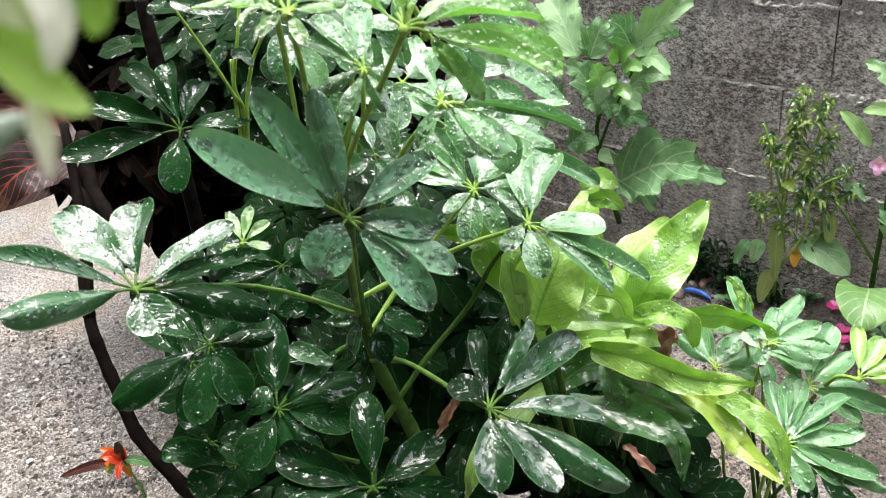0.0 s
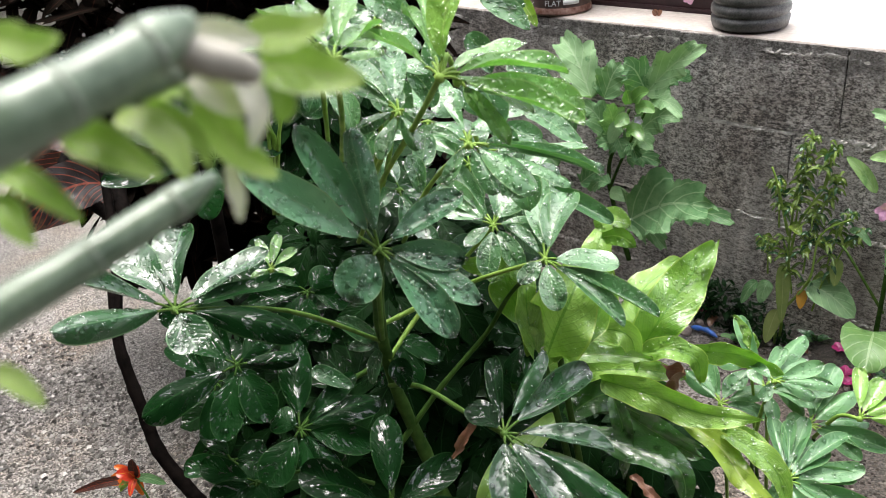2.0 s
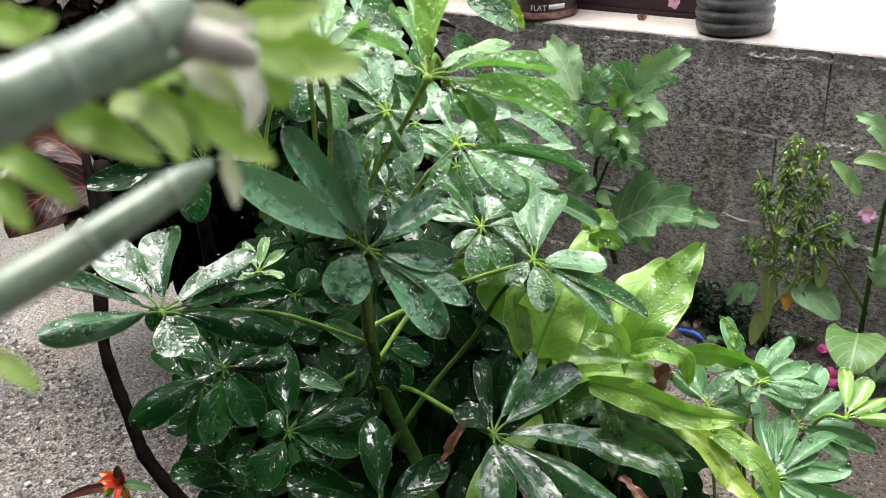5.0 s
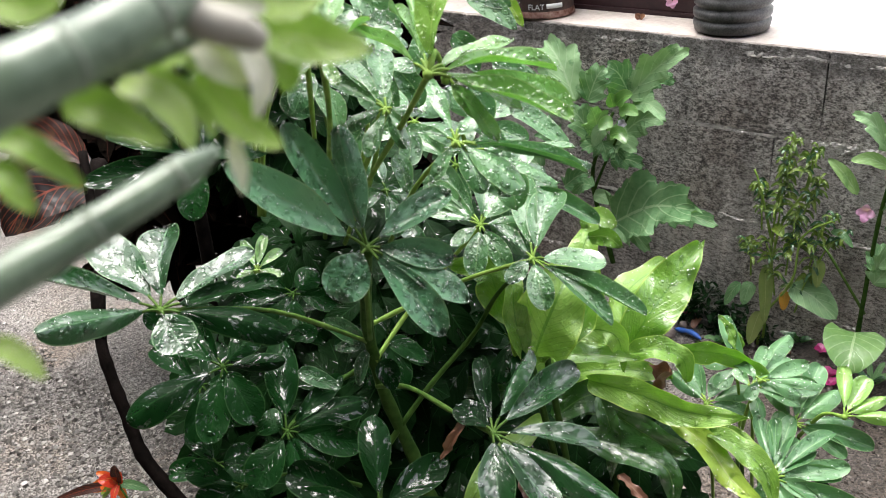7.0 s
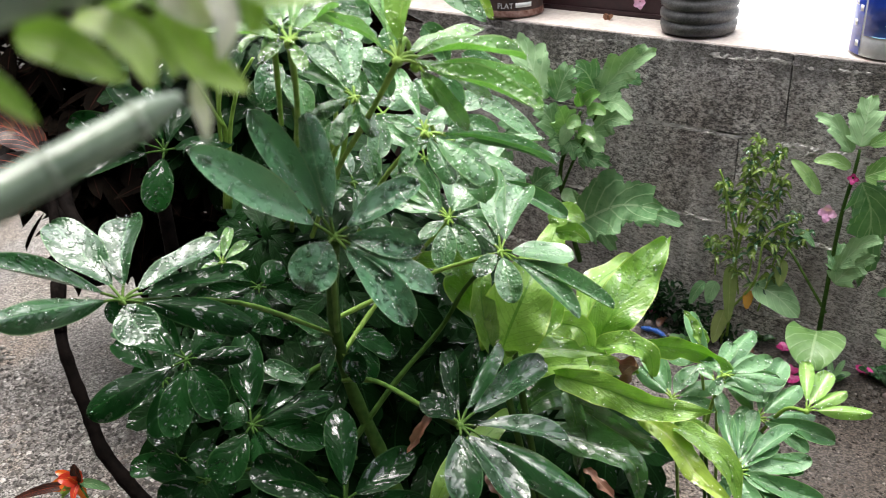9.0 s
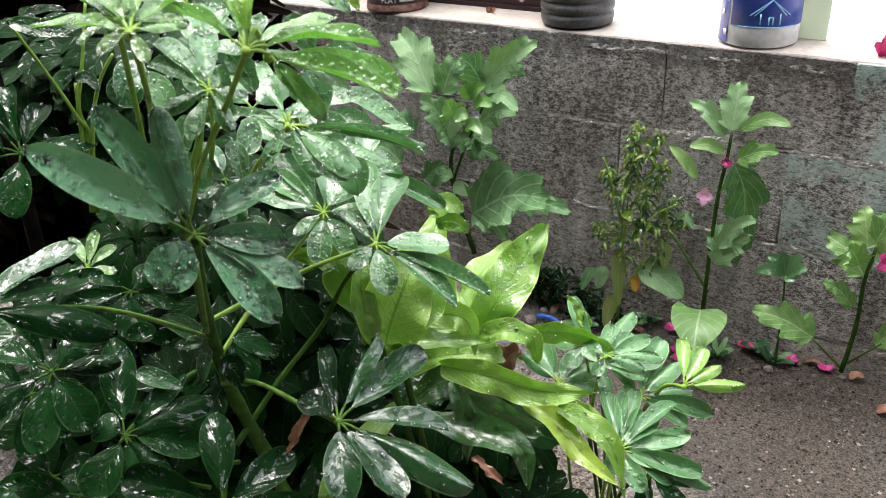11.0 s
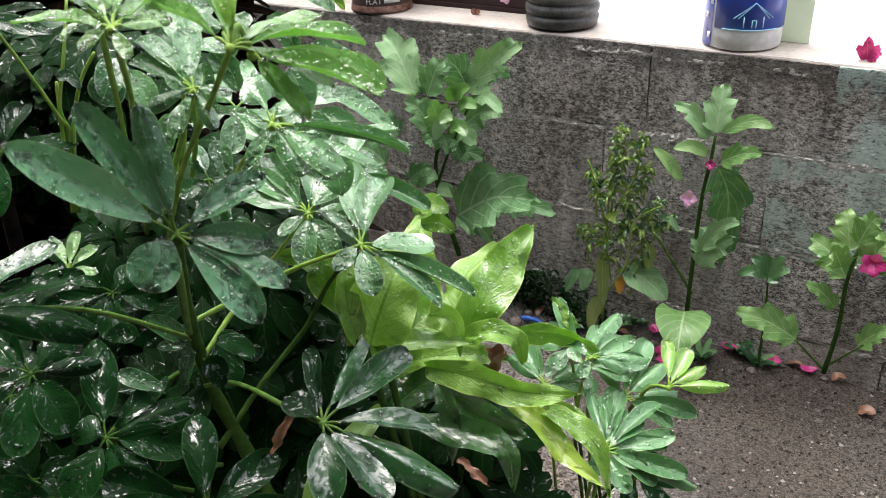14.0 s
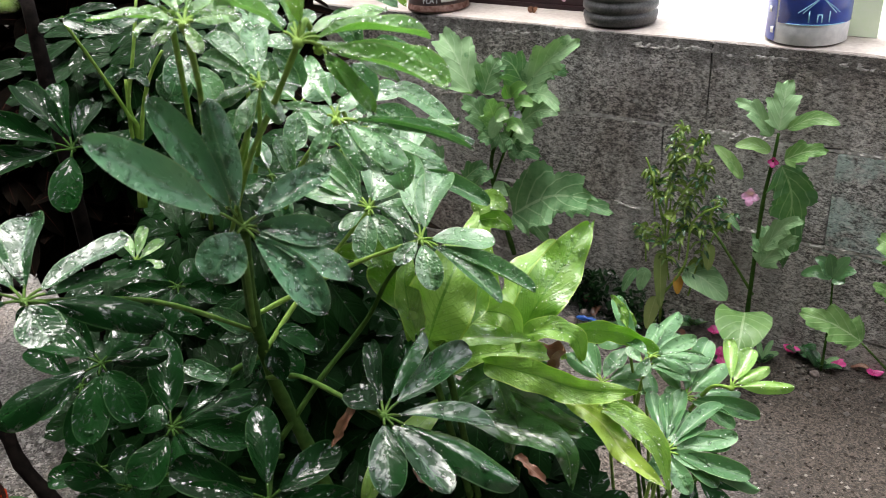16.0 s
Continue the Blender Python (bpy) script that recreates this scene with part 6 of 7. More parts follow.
# ---- inner foliage of the bush, which cannot be counted; shade is put into its colour ----
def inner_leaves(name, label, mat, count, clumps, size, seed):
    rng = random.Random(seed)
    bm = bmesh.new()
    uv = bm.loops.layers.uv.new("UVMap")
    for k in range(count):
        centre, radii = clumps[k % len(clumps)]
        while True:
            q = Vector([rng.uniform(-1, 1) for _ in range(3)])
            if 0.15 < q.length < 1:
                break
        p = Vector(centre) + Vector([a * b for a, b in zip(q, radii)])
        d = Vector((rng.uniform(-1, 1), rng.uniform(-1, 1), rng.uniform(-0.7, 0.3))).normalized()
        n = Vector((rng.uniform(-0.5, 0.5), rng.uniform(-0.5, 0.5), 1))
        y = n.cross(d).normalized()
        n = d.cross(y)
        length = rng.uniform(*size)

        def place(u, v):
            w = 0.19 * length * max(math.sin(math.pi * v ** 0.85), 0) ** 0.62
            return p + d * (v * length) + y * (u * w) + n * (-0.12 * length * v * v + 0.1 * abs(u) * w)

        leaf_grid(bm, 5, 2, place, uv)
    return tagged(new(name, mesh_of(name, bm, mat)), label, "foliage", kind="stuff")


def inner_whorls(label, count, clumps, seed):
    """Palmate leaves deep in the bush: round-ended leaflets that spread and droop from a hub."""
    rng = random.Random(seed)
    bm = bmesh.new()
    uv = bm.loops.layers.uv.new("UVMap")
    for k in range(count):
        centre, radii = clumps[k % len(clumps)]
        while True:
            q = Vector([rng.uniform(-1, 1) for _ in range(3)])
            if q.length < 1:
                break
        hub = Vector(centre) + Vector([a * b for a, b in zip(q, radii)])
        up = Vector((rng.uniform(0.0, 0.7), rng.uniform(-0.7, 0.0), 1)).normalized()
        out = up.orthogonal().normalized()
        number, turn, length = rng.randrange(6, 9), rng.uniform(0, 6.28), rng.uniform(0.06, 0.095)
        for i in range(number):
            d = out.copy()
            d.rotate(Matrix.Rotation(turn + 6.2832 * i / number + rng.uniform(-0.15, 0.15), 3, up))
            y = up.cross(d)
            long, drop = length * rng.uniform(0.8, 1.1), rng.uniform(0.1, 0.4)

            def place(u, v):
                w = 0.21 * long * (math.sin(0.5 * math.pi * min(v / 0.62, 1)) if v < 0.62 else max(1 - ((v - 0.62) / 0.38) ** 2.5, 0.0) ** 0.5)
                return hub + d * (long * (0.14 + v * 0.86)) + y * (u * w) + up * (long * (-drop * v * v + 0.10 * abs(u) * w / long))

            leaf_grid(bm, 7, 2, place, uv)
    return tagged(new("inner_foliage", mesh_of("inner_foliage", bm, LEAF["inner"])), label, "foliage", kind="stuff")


inner_whorls("inner leaves of the umbrella plant, near-black with shade painted in", 540, (
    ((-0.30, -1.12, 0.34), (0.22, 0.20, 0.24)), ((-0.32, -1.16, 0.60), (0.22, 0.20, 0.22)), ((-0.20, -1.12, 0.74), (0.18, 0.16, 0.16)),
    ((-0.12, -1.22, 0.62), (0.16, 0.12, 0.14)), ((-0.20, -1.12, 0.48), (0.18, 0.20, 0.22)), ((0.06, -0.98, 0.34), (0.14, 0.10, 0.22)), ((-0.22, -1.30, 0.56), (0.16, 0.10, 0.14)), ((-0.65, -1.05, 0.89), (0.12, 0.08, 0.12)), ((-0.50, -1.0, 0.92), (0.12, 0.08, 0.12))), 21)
# added leaf mass: its near-black colour stands in for deep shade on the left
inner_leaves("inner_foliage", "added mass of near-black leaves standing in for deep shade behind the croton", LEAF["shade"], 4500, (
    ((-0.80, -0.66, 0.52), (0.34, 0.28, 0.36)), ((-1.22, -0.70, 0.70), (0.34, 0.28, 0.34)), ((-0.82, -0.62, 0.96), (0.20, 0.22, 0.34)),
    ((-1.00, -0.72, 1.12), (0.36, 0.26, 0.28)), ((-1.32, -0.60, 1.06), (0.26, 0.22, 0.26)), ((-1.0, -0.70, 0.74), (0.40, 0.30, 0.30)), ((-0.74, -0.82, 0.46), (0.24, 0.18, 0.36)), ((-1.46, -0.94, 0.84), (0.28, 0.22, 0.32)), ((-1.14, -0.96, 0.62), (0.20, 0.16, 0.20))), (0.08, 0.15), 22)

# added leaves; the shade at the wall foot is put into their colour
inner_leaves("low_weeds", "tiny near-black leaves standing in for shade at the foot of the wall", LEAF["inner"], 900, (
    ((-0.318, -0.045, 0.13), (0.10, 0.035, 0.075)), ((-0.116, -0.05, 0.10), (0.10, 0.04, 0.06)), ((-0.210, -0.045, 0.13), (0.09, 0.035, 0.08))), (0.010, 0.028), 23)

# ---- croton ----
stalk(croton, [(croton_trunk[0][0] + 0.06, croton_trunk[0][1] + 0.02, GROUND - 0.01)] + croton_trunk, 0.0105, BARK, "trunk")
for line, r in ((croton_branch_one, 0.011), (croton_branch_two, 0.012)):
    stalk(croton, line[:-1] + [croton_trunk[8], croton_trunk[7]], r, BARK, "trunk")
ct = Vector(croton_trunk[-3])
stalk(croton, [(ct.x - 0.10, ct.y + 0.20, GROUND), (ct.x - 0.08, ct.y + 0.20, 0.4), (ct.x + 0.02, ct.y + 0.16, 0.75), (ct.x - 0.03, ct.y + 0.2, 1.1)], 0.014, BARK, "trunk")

# ---- the near succulent branch ----
foot = [Vector(p) for p in branch_foot]
foot.append(Vector((foot[-1].x - 0.05, foot[-1].y, GROUND - 0.01)))
stalk(near_twig, foot[::-1], 0.009, TWIG, "branch_stem")
stalk(near_twig, [twig_a[0], foot[1]], 0.005, TWIG, "branch_stem")
for line, r in ((twig_a, 0.0038), (twig_b, 0.0053), (twig_c, 0.0024)):
    pts = smooth_line(line, 8)
    bm = bmesh.new()
    tube(bm, pts, [r * (1.06 + 0.02 * math.sin(i * 1.3) - 0.25 * i / len(pts)) * (1 - 0.16 * max(i - len(pts) + 5, 0)) for i in range(len(pts))], 14)
    st = part("branch_stem", bm, TWIG, near_twig)
    for k in (11, 19):
        bm = bmesh.new()
        d = (pts[k + 1] - pts[k - 1]).normalized() * 0.0006
        rr = r * (1.1 - 0.22 * k / len(pts))
        tube(bm, [pts[k] - d, pts[k], pts[k] + d], [rr * 0.96, rr * 1.015, rr * 0.96], 14)
        part("scar", bm, NODE, st, "pale leaf scar")

bm = bmesh.new()
pts = smooth_line(pale_joint, 6)
tube(bm, pts, [0.0032 * (0.5 + 0.5 * math.sin(math.pi * (0.2 + 0.75 * i / len(pts)))) for i in range(len(pts))], 12)
part("joint", bm, DRY_JOINT, near_twig, "pale dry joint of the branch")

# ---- dead and curled leaves ----
dead = thing("dead_leaf", "dry brown leaf caught in the umbrella plant", "dead leaf")
ribbon_leaf("blade", dead, dead_leaf_at, 0.010, "dead", (0.9, -0.2, 0.5), 55, 0.7, oval_outline, 20, 6, None, 0.40)
dead = thing("dead_leaf", "dry brown leaf lying among the strap leaves", "dead leaf")
ribbon_leaf("blade", dead, dead_leaf_two, 0.012, "dead", (0.5, -0.5, 0.7), -20, 0.4, oval_outline, 20, 6, None, 0.40)
dead = thing("dead_leaf", "dry torn brown leaf below the umbrella plant", "dead leaf")
ribbon_leaf("blade", dead, dead_leaf_three, 0.012, "dead", (0.5, -0.5, 0.7), 30, 0.4, oval_outline, 20, 6, None, 0.40)
dead = thing("dead_leaf", "curled brown leaf with a rolled rim", "dead leaf")
bm = bmesh.new()
uv = bm.loops.layers.uv.new("UVMap")
cd = Vector(curled_dead)
leaf_grid(bm, 16, 14, lambda u, v: cd + 0.78 * Vector(((0.016 + 0.003 * math.sin(9 * v + 5 * u)) * math.cos(u * 2.2 + v) * (0.6 + 0.5 * v) + 0.006 * v, 0.014 * math.sin(u * 2.2 + v) * (0.6 + 0.5 * v) - 0.004 * v, 0.038 * v - 0.016 + 0.005 * math.sin(7 * u))), uv)
part("blade", bm, LEAF["dead"], dead)

# ---- chili tops: sprays of small narrow leaves ----
rng = random.Random(31)


def chili_whorl(at, radius, count):
    """A whorl of short narrow leaves that stand out and up round a stem tip, with paler ones at the heart."""
    for k in range(count):
        a = 6.283 * k / count + rng.uniform(-0.3, 0.3)
        d = Vector((math.cos(a), 0.8 * math.sin(a), rng.uniform(-0.6, 0.65))).normalized() * radius * rng.uniform(0.7, 1.35)
        s = at + Vector((0, 0, rng.uniform(-0.008, 0.008)))
        simple_leaf(chili, [s, s + d * 0.55 + Vector((0, 0, 0.005)), s + d - Vector((0, 0, 0.006))], rng.uniform(0.0050, 0.0085), rng.choice(("chili", "chili", "chili", "old")), (0.3, -0.6, 0.7), rng.uniform(-30, 30), 0.25)


for x0, z0, x1, z1, count in chili_shoots:
    for k in range(count * 3 // 2):
        f = k / (count * 3 // 2 - 1)
        at = Vector((x0 + (x1 - x0) * f + rng.uniform(-0.006, 0.006), -0.085 + rng.uniform(-0.012, 0.012), z0 + (z1 - z0) * f))
        chili_whorl(at, 0.029 - 0.009 * f, 9)
    stalk(chili, [(x0, -0.08, z0 - 0.06), ((x0 + x1) / 2, -0.085, (z0 + z1) / 2), (x1, -0.085, z1)], 0.002, STALK)


# ---- flowers ----
def bloom(name, at, size, kind, petals, label, parent=None):
    fl = thing(name, label, "flower") if parent is None else parent
    rng = random.Random(len(label))
    at = Vector(at)
    for k in range(petals):
        a = 6.283 * k / petals
        d = Vector((math.cos(a), -0.5 + 0.2 * math.sin(a), math.sin(a))) * size * rng.uniform(0.8, 1.1)
        ribbon_leaf("petal", fl, [at, at + d * 0.6 + Vector((0, -0.2 * size, 0)), at + d], size * 0.9, kind, (0.2, -0.9, 0.3), rng.uniform(-15, 15), 0.1, broad_outline, 6, 4)
    return fl


bloom("flower", pink_bloom, 0.020, "pinkpetal", 4, "", egg_b)
bloom("flower", rose_bud, 0.012, "petal", 4, "", egg_b)
bloom("flower", violet_bud, 0.013, "lavender", 5, "", egg_a)
bloom("flower", big_bloom, 0.026, "petal", 5, "", egg_c)
for p in fallen:
    q = Vector(p)
    q.z = ground_height(q.x, q.y) + 0.006
    fl = thing("fallen_flower", "fallen magenta flower on the soil", "flower", group="fallen flowers")
    for k in range(4):
        a = 1.6 * k + q.x * 30
        d = Vector((math.cos(a), math.sin(a), 0.5)) * 0.020
        ribbon_leaf("petal", fl, [q, q + d * 0.6, q + d], 0.020, "petal", (0, -0.3, 1), 0, 0.2, broad_outline, 6, 4)
fl = thing("fallen_flower", "magenta flower lying on the wall top", "flower", group="fallen flowers")
for k in range(7):
    q = Vector((0.425, 0.05, WALL_TOP + 0.004))
    a = 0.9 * k
    d = Vector((0.75 * math.cos(a), 0.4 * math.sin(a), 0.5 + 0.6 * (k % 3) / 2)) * (0.030 + 0.004 * (k % 3))
    ribbon_leaf("petal", fl, [q, q + d * 0.6, q + d], 0.022, "petal", (0, -0.8, 0.5), 20 * (k % 2), 0.3, broad_outline, 8, 4, None, 0.25)
fl = thing("dry_flower", "withered brown flower on the wall top", "flower")
for k in range(5):
    q = Vector((-0.50, 0.10, WALL_TOP + 0.003))
    a = 1.3 * k
    d = Vector((0.8 * math.cos(a), 0.5 * math.sin(a), 0.7)) * 0.018
    ribbon_leaf("petal", fl, [q, q + d * 0.6, q + d], 0.014, "dead", (0, -0.8, 0.5), 0, 0.2, broad_outline, 6, 4)

fl = thing("hanging_flower", "pink flower hanging before the maroon panel", "flower")
for k in range(5):
    q = Vector(pink_hanging)
    a = 1.257 * k
    d = Vector((math.cos(a), -0.3, math.sin(a))) * 0.018
    ribbon_leaf("petal", fl, [q, q + d * 0.6, q + d], 0.018, "pinkpetal", (0, -0.9, 0.3), 0, 0.2, broad_outline, 6, 4)
stalk(fl, [Vector(pink_hanging), Vector(pink_hanging) + Vector((0.004, 0.02, 0.1)), Vector(pink_hanging) + Vector((0.0, 0.03, 0.24))], 0.0015)

# ---- weeds and dry leaves at the foot of the wall ----
rng = random.Random(51)
for n_, at in enumerate(weeds):
    q = Vector(at)
    q.z = ground_height(q.x, q.y)
    wd = thing("weed", "small green weed in the soil at the wall", "weed", group="weeds at the wall")
    for k in range(15):
        a = rng.uniform(0, 6.28)
        d = Vector((math.cos(a), math.sin(a), rng.uniform(0.3, 1.2))).normalized() * rng.uniform(0.025, 0.065)
        simple_leaf(wd, [q, q + d * 0.6 + Vector((0, 0, 0.006)), q + d], rng.uniform(0.010, 0.018), rng.choice(("egg", "old", "old")), (0.2, -0.4, 0.9), 0, 0.2)
for n_, at in enumerate(litter):
    q = Vector(at)
    q.z = ground_height(q.x, q.y) + 0.004
    lt = thing("fallen_leaf", "dry brown leaf lying on the soil", "leaf", group="fallen leaves")
    a = rng.uniform(0, 6.28)
    d = Vector((math.cos(a), math.sin(a), 0.25)) * rng.uniform(0.03, 0.05)
    simple_leaf(lt, [q, q + d * 0.5 + Vector((0, 0, 0.008)), q + d], rng.uniform(0.015, 0.024), "dead", (0.1, -0.4, 0.9), rng.uniform(-30, 30), 0.4)

for k, (x, y, r) in enumerate(((-0.267, -0.125, 0.016), (-0.253, -0.077, 0.012), (-0.283, -0.183, 0.01), (-0.193, -0.155, 0.009), (-0.076, -0.015, 0.008), (0.134, -0.13, 0.007), (0.322, -0.065, 0.011), (0.508, 0.076, 0.009))):
    stone = thing("stone", "small pinkish grey stone lying on the soil", "stone", (x, y, ground_height(x, y) + 0.35 * r), group="stones on the soil")
    bm = bmesh.new()
    bmesh.ops.create_icosphere(bm, subdivisions=3, radius=r)
    for v in bm.verts:
        v.co *= 1 + 0.30 * noise.noise(v.co * (1.1 / r) + Vector((k * 7, 0, 0))) + 0.08 * noise.noise(v.co * (3.5 / r))
        v.co.z *= 0.75
    part("body", bm, PINK_STONE, stone)

flame = thing("flame_flower", "low plant with an orange red flower on the gravel", "plant")
fx = Vector((-0.912, -1.316, 0.105))
stalk(flame, [(fx.x + 0.10, fx.y - 0.02, GROUND - 0.01), (fx.x + 0.07, fx.y - 0.01, GROUND + 0.03), fx], 0.003)
for d, w, k in (((-0.10, -0.10, -0.025), 0.020, "croton"), ((-0.05, -0.045, -0.012), 0.030, "flame"), ((-0.02, -0.03, 0.02), 0.028, "flame"), ((0.015, 0.0, 0.06), 0.022, "croton"), ((0.01, 0.01, 0.03), 0.026, "flame"), ((0.01, 0.0, -0.045), 0.020, "flame"), ((0.05, 0.04, -0.02), 0.02, "egg"), ((-0.03, -0.03, -0.035), 0.014, "yellow"), ((-0.03, -0.02, 0.005), 0.020, "yellow"), ((0.0, -0.02, 0.03), 0.016, "flame"), ((-0.045, -0.02, 0.022), 0.018, "flame"), ((0.02, -0.03, -0.02), 0.016, "flame"), ((-0.015, -0.035, -0.012), 0.012, "yellow")):
    d = Vector(d)
    simple_leaf(flame, [fx, fx + d * 0.5 + Vector((0, 0, 0.006)), fx + d], w, k, (0.5, -0.4, 0.7), 0, 0.3)

# ---- unseen walls and a roof, added to close the place and shape the light ----
bm = bmesh.new()
box(bm, (-9, -4.4, -0.2), (9, -4.2, 2.5))
tagged(new("wall_south", mesh_of("wall_south", bm, CAPPING, False)), "added pale wall, unseen, that bounces light to the leaves", "wall", kind="structure")
bm = bmesh.new()
box(bm, (-9, -4.4, 2.5), (9, -1.92, 2.56))
tagged(new("roof_south", mesh_of("roof_south", bm, DARK_SCREEN, False)), "added dark roof, unseen, that blocks the sky above the near side", "roof", kind="structure")

bm = bmesh.new()
box(bm, (-4.9, -4.2, -0.2), (-4.7, 0.0, 3.0))
tagged(new("wall_west", mesh_of("wall_west", bm, DARK_SCREEN, False)), "added dark wall, unseen, that cuts light from the side", "wall", kind="structure")
bm = bmesh.new()
box(bm, (6.8, -4.2, -0.2), (7.0, 0.0, 2.4))
tagged(new("wall_east", mesh_of("wall_east", bm, DARK_SCREEN, False)), "added dark wall, unseen, that cuts light from the side", "wall", kind="structure")

# ---- what stands on the wall ----
can = thing("paint_can", "stained dark paint can with a rusty foot on the wall", "can", (-0.775, 0.075, WALL_TOP + 0.003))
bm = bmesh.new()
lathe(bm, [(0.080, 0.012), (0.080, 0.17), (0.084, 0.175), (0.084, 0.182), (0.076, 0.182), (0.074, 0.02)], 44, False)
part("body", bm, CAN_PAINT, can)
bm = bmesh.new()
lathe(bm, [(0.078, 0.0), (0.083, 0.001), (0.083, 0.006), (0.0805, 0.018)], 44)
part("foot_ring", bm, RUST, can, "rusty foot ring")


def curved_text(parent, text, radius, height, size, angle, mat, name="lettering"):
    cu = bpy.data.curves.new(name, "FONT")
    cu.body, cu.size, cu.align_x, cu.extrude = text, size, "CENTER", 0.0002
    ob = bpy.data.objects.new(name, cu)
    scene.collection.objects.link(ob)
    dg = bpy.context.evaluated_depsgraph_get()
    me = bpy.data.meshes.new_from_object(ob.evaluated_get(dg))
    bpy.data.objects.remove(ob)
    for v in me.vertices:
        a = angle + v.co.x / radius
        v.co = ((radius + v.co.z) * math.sin(a), -(radius + v.co.z) * math.cos(a), height + v.co.y)
    me.materials.clear()
    me.materials.append(mat)
    t = new(name, me)
    t.parent = parent
    return t


def band(parent, radius, z0, z1, a0, a1, mat, name, label=""):
    """A thin curved patch proud of a round wall; angles in radians from the front."""
    bm = bmesh.new()
    k = max(3, int(abs(a1 - a0) / 0.08))
    rows = [[bm.verts.new((r * math.sin(a0 + (a1 - a0) * i / k), -r * math.cos(a0 + (a1 - a0) * i / k), z)) for i in range(k + 1)] for r, z in ((radius - 0.001, z0), (radius, z0), (radius, z1), (radius - 0.001, z1))]
    for a, b in zip(rows, rows[1:]):
        for i in range(k):
            bm.faces.new((a[i], a[i + 1], b[i + 1], b[i]))
    return part(name, bm, mat, parent, label)


curved_text(can, "FLAT", 0.0806, 0.024, 0.020, 0.36, INK)
band(can, 0.0806, 0.026, 0.038, 0.70, 1.25, INK, "print_bar")
band(can, 0.0806, 0.012, 0.018, 0.45, 0.95, RUST, "print_bar")

pot = thing("plastic_bottle_pot", "cut black ribbed plastic container on the wall", "pot", (-0.255, 0.088, WALL_TOP + 0.003))
bm = bmesh.new()
rings = [(0.068, 0.0), (0.083, 0.004), (0.087, 0.018), (0.087, 0.026)]
for i in range(4):
    z = 0.028 + 0.027 * i
    rings += [(0.0815, z + 0.001), (0.0815, z + 0.005), (0.0875, z + 0.009), (0.0885, z + 0.015), (0.0875, z + 0.023)]
rings += [(0.0835, 0.14), (0.086, 0.148), (0.086, 0.22), (0.083, 0.22), (0.080, 0.02)]
lathe(bm, rings, 48)
part("body", bm, BLACK_PLASTIC, pot)

pail = thing("paint_pail", "blue printed plastic paint pail with clear foot on the wall", "pail", (0.168, 0.085, WALL_TOP + 0.003))
bm = bmesh.new()
lathe(bm, [(0.074, 0.0), (0.080, 0.003), (0.0805, 0.04), (0.0825, 0.20), (0.086, 0.205), (0.086, 0.215), (0.08, 0.215), (0.077, 0.01)], 48)
part("body", bm, PAIL, pail)
band(pail, 0.0822, 0.044, 0.20, -0.55, 1.65, BLUE, "label_wrap", "blue paper label")
band(pail, 0.0818, 0.004, 0.20, -1.7, -0.62, BLUE, "label_wrap", "blue paper label")
for z, d in ((0.050, 0.0), (0.062, 0.012)):
    for s in (-1, 1):
        bm = bmesh.new()
        pts = []
        for i in range(9):
            a = 0.48 + s * (0.50 - d * 9) * i / 8
            pts.append((0.0828 * math.sin(a), -0.0828 * math.cos(a), z + 0.050 - 0.032 * i / 8 - d))
        tube(bm, pts, [0.0011] * 9, 5)
        part("print_line", bm, PALE_BLUE, pail)
for a0, a1, z0, z1 in ((0.22, 0.25, 0.050, 0.072), (0.42, 0.45, 0.050, 0.064), (0.52, 0.55, 0.050, 0.064), (0.42, 0.55, 0.064, 0.066), (0.70, 0.73, 0.050, 0.072), (-0.3, 1.2, 0.0435, 0.0455)):
    band(pail, 0.0828, z0, z1, a0, a1, PALE_BLUE, "print_line")
for a, z in ((-0.95, 0.06), (-1.0, 0.10), (-0.8, 0.02), (-0.9, 0.14), (-0.78, 0.09)):
    band(pail, 0.0826, z, z + 0.012, a, a + 0.12, INK, "paint_splash", "white paint splash")

# ---- behind the wall: a white porch with a maroon panel ----
bm = bmesh.new()
box(bm, (-7, 0.152, 0.55), (5, 4.2, 0.797))
tagged(new("porch_floor", mesh_of("porch_floor", bm, TILE, False)), "white painted porch floor behind the wall", "floor", kind="structure")
bm = bmesh.new()
box(bm, (-7, 4.2, -0.2), (5, 4.35, 3.2))
tagged(new("wall_house", mesh_of("wall_house", bm, WHITE, False)), "white house wall", "wall", kind="structure")
panel = thing("panel", "dark maroon sheet panel standing behind the wall", "panel", (-1.3, 0.17, 0.8))
bm = bmesh.new()
box(bm, (-1.6, -0.008, 0.0), (0.98, 0.012, 0.42))
part("sheet", bm, MAROON, panel, smooth=False)
bm = bmesh.new()
box(bm, (-1.6, -0.016, 0.0), (0.98, -0.0085, 0.012))
part("lower_rail", bm, MAROON, panel, smooth=False)
board = thing("board", "pale green painted board leaning behind the pail", "board", (0.262, 0.135, 0.8))
bm = bmesh.new()
box(bm, (-0.036, -0.006, 0.003), (0.036, 0.006, 0.36))
bmesh.ops.bevel(bm, geom=bm.edges[:], offset=0.002, segments=1)
part("plank", bm, MINT, board, smooth=False)

scrap = thing("plastic_scrap", "crumpled blue plastic scrap on the soil", "litter")
a, b = Vector(blue_scrap[0]), Vector(blue_scrap[1])
a.z, b.z = ground_height(a.x, a.y) + 0.012, ground_height(b.x, b.y) + 0.012
bm = bmesh.new()
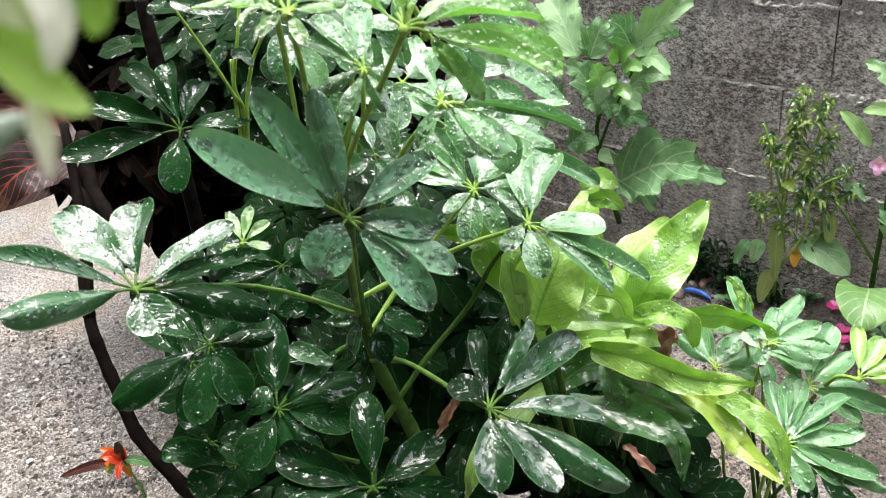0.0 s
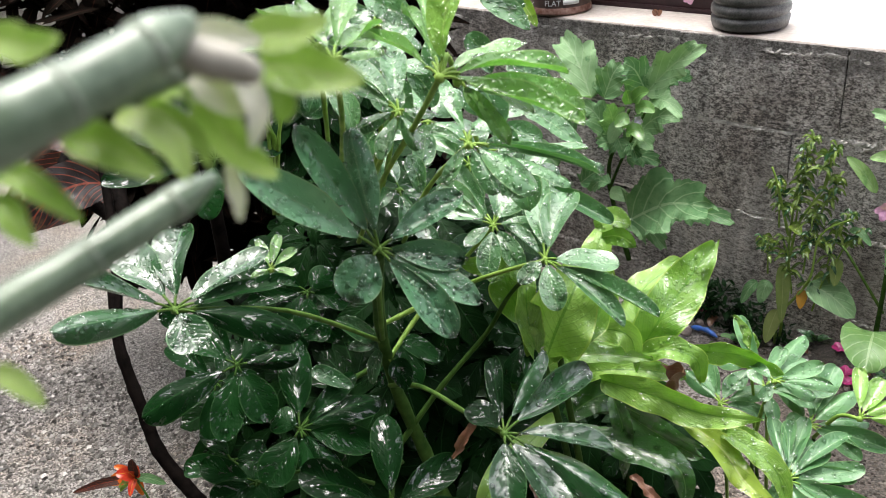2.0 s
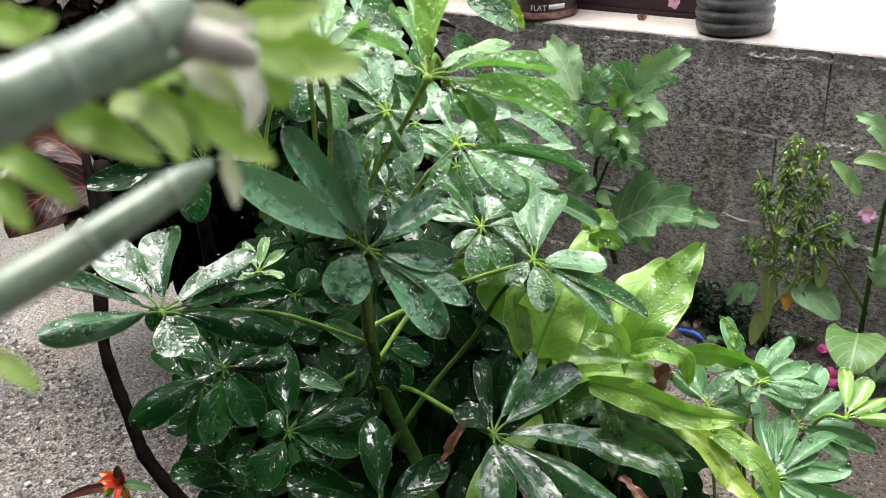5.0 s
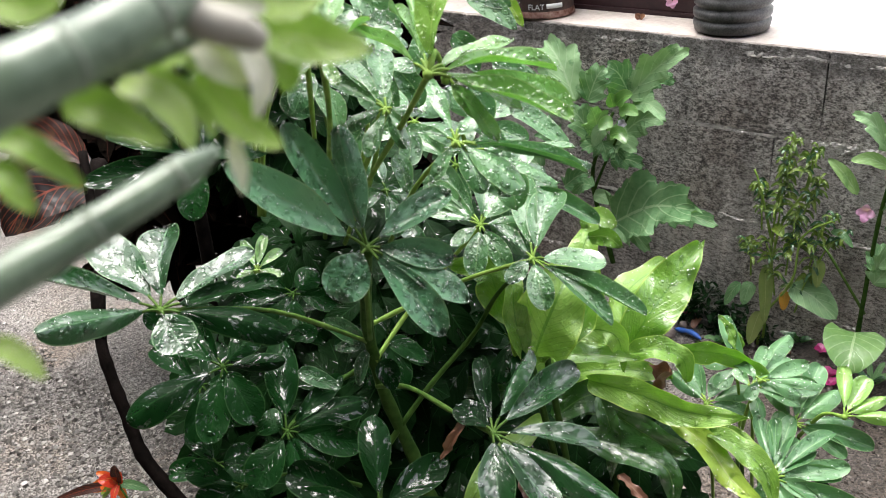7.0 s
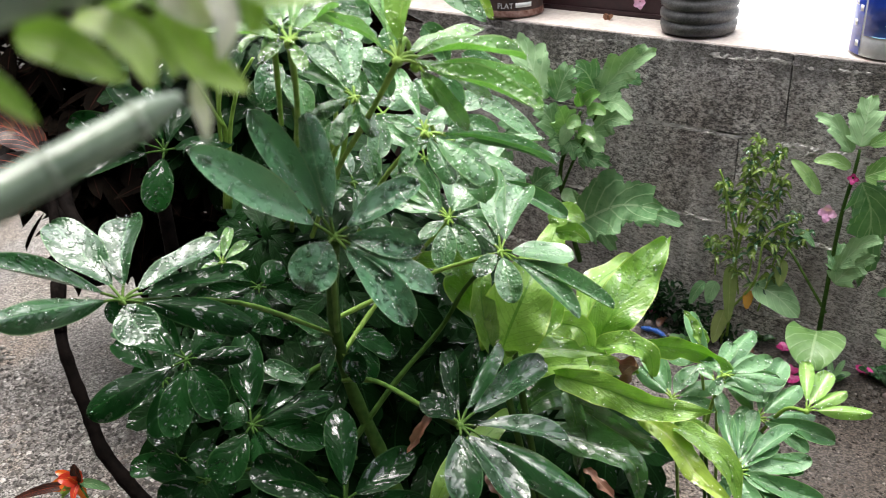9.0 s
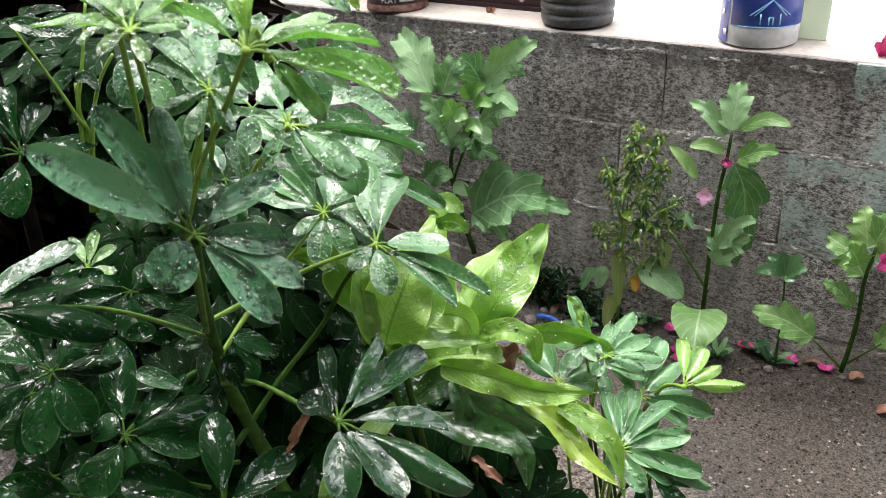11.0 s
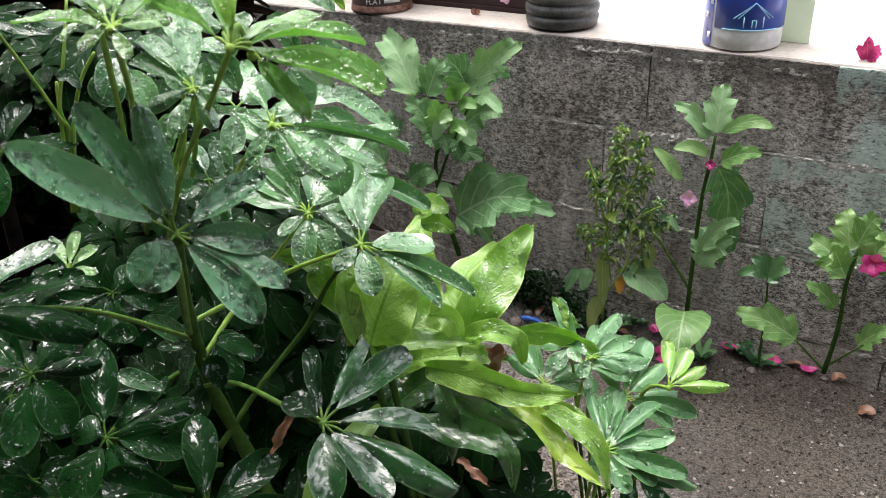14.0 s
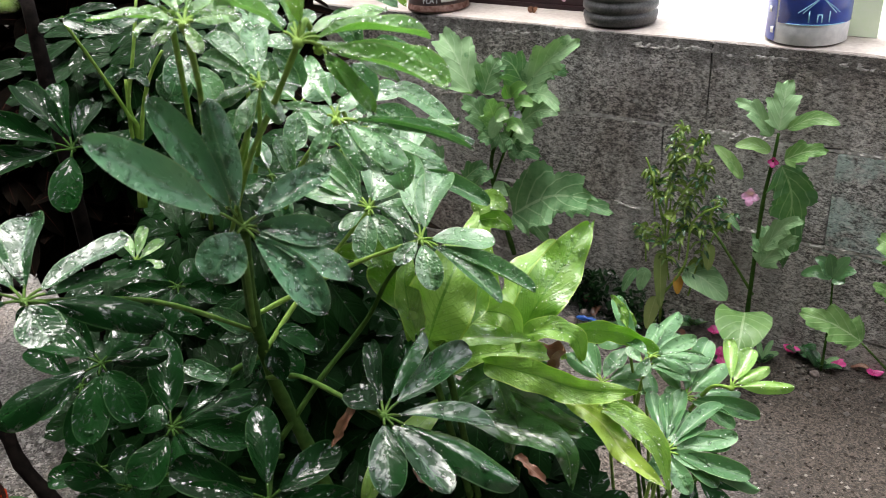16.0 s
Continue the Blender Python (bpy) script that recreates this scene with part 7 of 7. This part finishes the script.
tube(bm, smooth_line([a, (a + b) / 2 + Vector((0.004, 0.006, 0.004)), b], 4), [0.003, 0.006, 0.008, 0.005, 0.008, 0.006, 0.007, 0.004, 0.002], 7)
part("scrap", bm, SCRAP, scrap)

# ---- beads of water on the leaflets ----
def water_beads(label, plant, per_leaf, seed):
    rng = random.Random(seed)
    verts, faces = [], []
    bpy.context.view_layer.update()
    for hub in plant.children:
        for leaf in hub.children or ([hub] if "leaf" in hub.name and "stalk" not in hub.name else []):
            m = leaf.matrix_world
            me = leaf.data
            nm = m.to_3x3().inverted().transposed()
            for _ in range(per_leaf // 3 if me.materials[0] == LEAF["aged_shaded"] else per_leaf * 4 if me.materials[0] == LEAF["matte"] else per_leaf):
                f = me.polygons[rng.randrange(len(me.polygons))]
                vs = [m @ me.vertices[i].co for i in f.vertices]
                a, b = rng.random(), rng.random()
                p = vs[0].lerp(vs[1], a).lerp(vs[-1].lerp(vs[-2], a), b)
                n = (nm @ f.normal).normalized()
                if n.z < -0.1:
                    n = -n
                u = n.orthogonal().normalized()
                w = n.cross(u)
                r = 0.0008 + 0.0020 * rng.random() ** 2.5
                k, sx = len(verts), rng.uniform(0.7, 2.0)
                for rad, h in ((1.0, 0.0), (0.84, 0.34), (0.48, 0.56)):
                    for i in range(7):
                        t = 6.2832 * i / 7
                        verts.append(p + (u * math.cos(t) * sx + w * math.sin(t)) * r * rad + n * (r * h + 0.0002))
                verts.append(p + n * (r * 0.64 + 0.0002))
                for ring in (0, 7):
                    for i in range(7):
                        faces.append((k + ring + i, k + ring + (i + 1) % 7, k + ring + 7 + (i + 1) % 7, k + ring + 7 + i))
                for i in range(7):
                    faces.append((k + 14 + i, k + 14 + (i + 1) % 7, k + 21))
    me = bpy.data.meshes.new("water_drops")
    me.from_pydata(verts, [], faces)
    me.materials.append(BEAD)
    for f in me.polygons:
        f.use_smooth = True
    return tagged(new("water_drops", me), label, "water drops", kind="stuff")


water_beads("clear rain drops beaded on the umbrella plant leaves", plant_a, 45, 41)
water_beads("clear rain drops on the small umbrella plant", plant_b, 25, 42)

water_beads("clear rain drops on the long lime green leaves", strap_plant, 110, 43)

# ---- blocks of the wall ----
def block_mesh(x0, x1, z0, z1, seed):
    rng = random.Random(seed)
    bm = bmesh.new()
    box(bm, (x0, -0.002, z0), (x1, 0.03, z1))
    bmesh.ops.bevel(bm, geom=[e for e in bm.edges if all(v.co.y < 0 for v in e.verts)], offset=0.004, segments=1)
    for v in bm.verts:
        v.co += Vector((rng.uniform(-1, 1), 0.4 * rng.uniform(-1, 1), rng.uniform(-1, 1))) * 0.0022
    return mesh_of("block", bm, BLOCK, False)


COURSES = ((0.601, 0.797, 0.0), (0.378, 0.590, 0.283), (0.166, 0.366, 0.381), (-0.05, 0.156, 0.20))
for row, (z0, z1, joint) in enumerate(COURSES):
    for k in range(-9, 5):
        x0 = joint + 0.382 * k + 0.002
        ob = new("block", block_mesh(x0, x0 + 0.380, z0, z1, row * 50 + k))
        ob.parent = wall
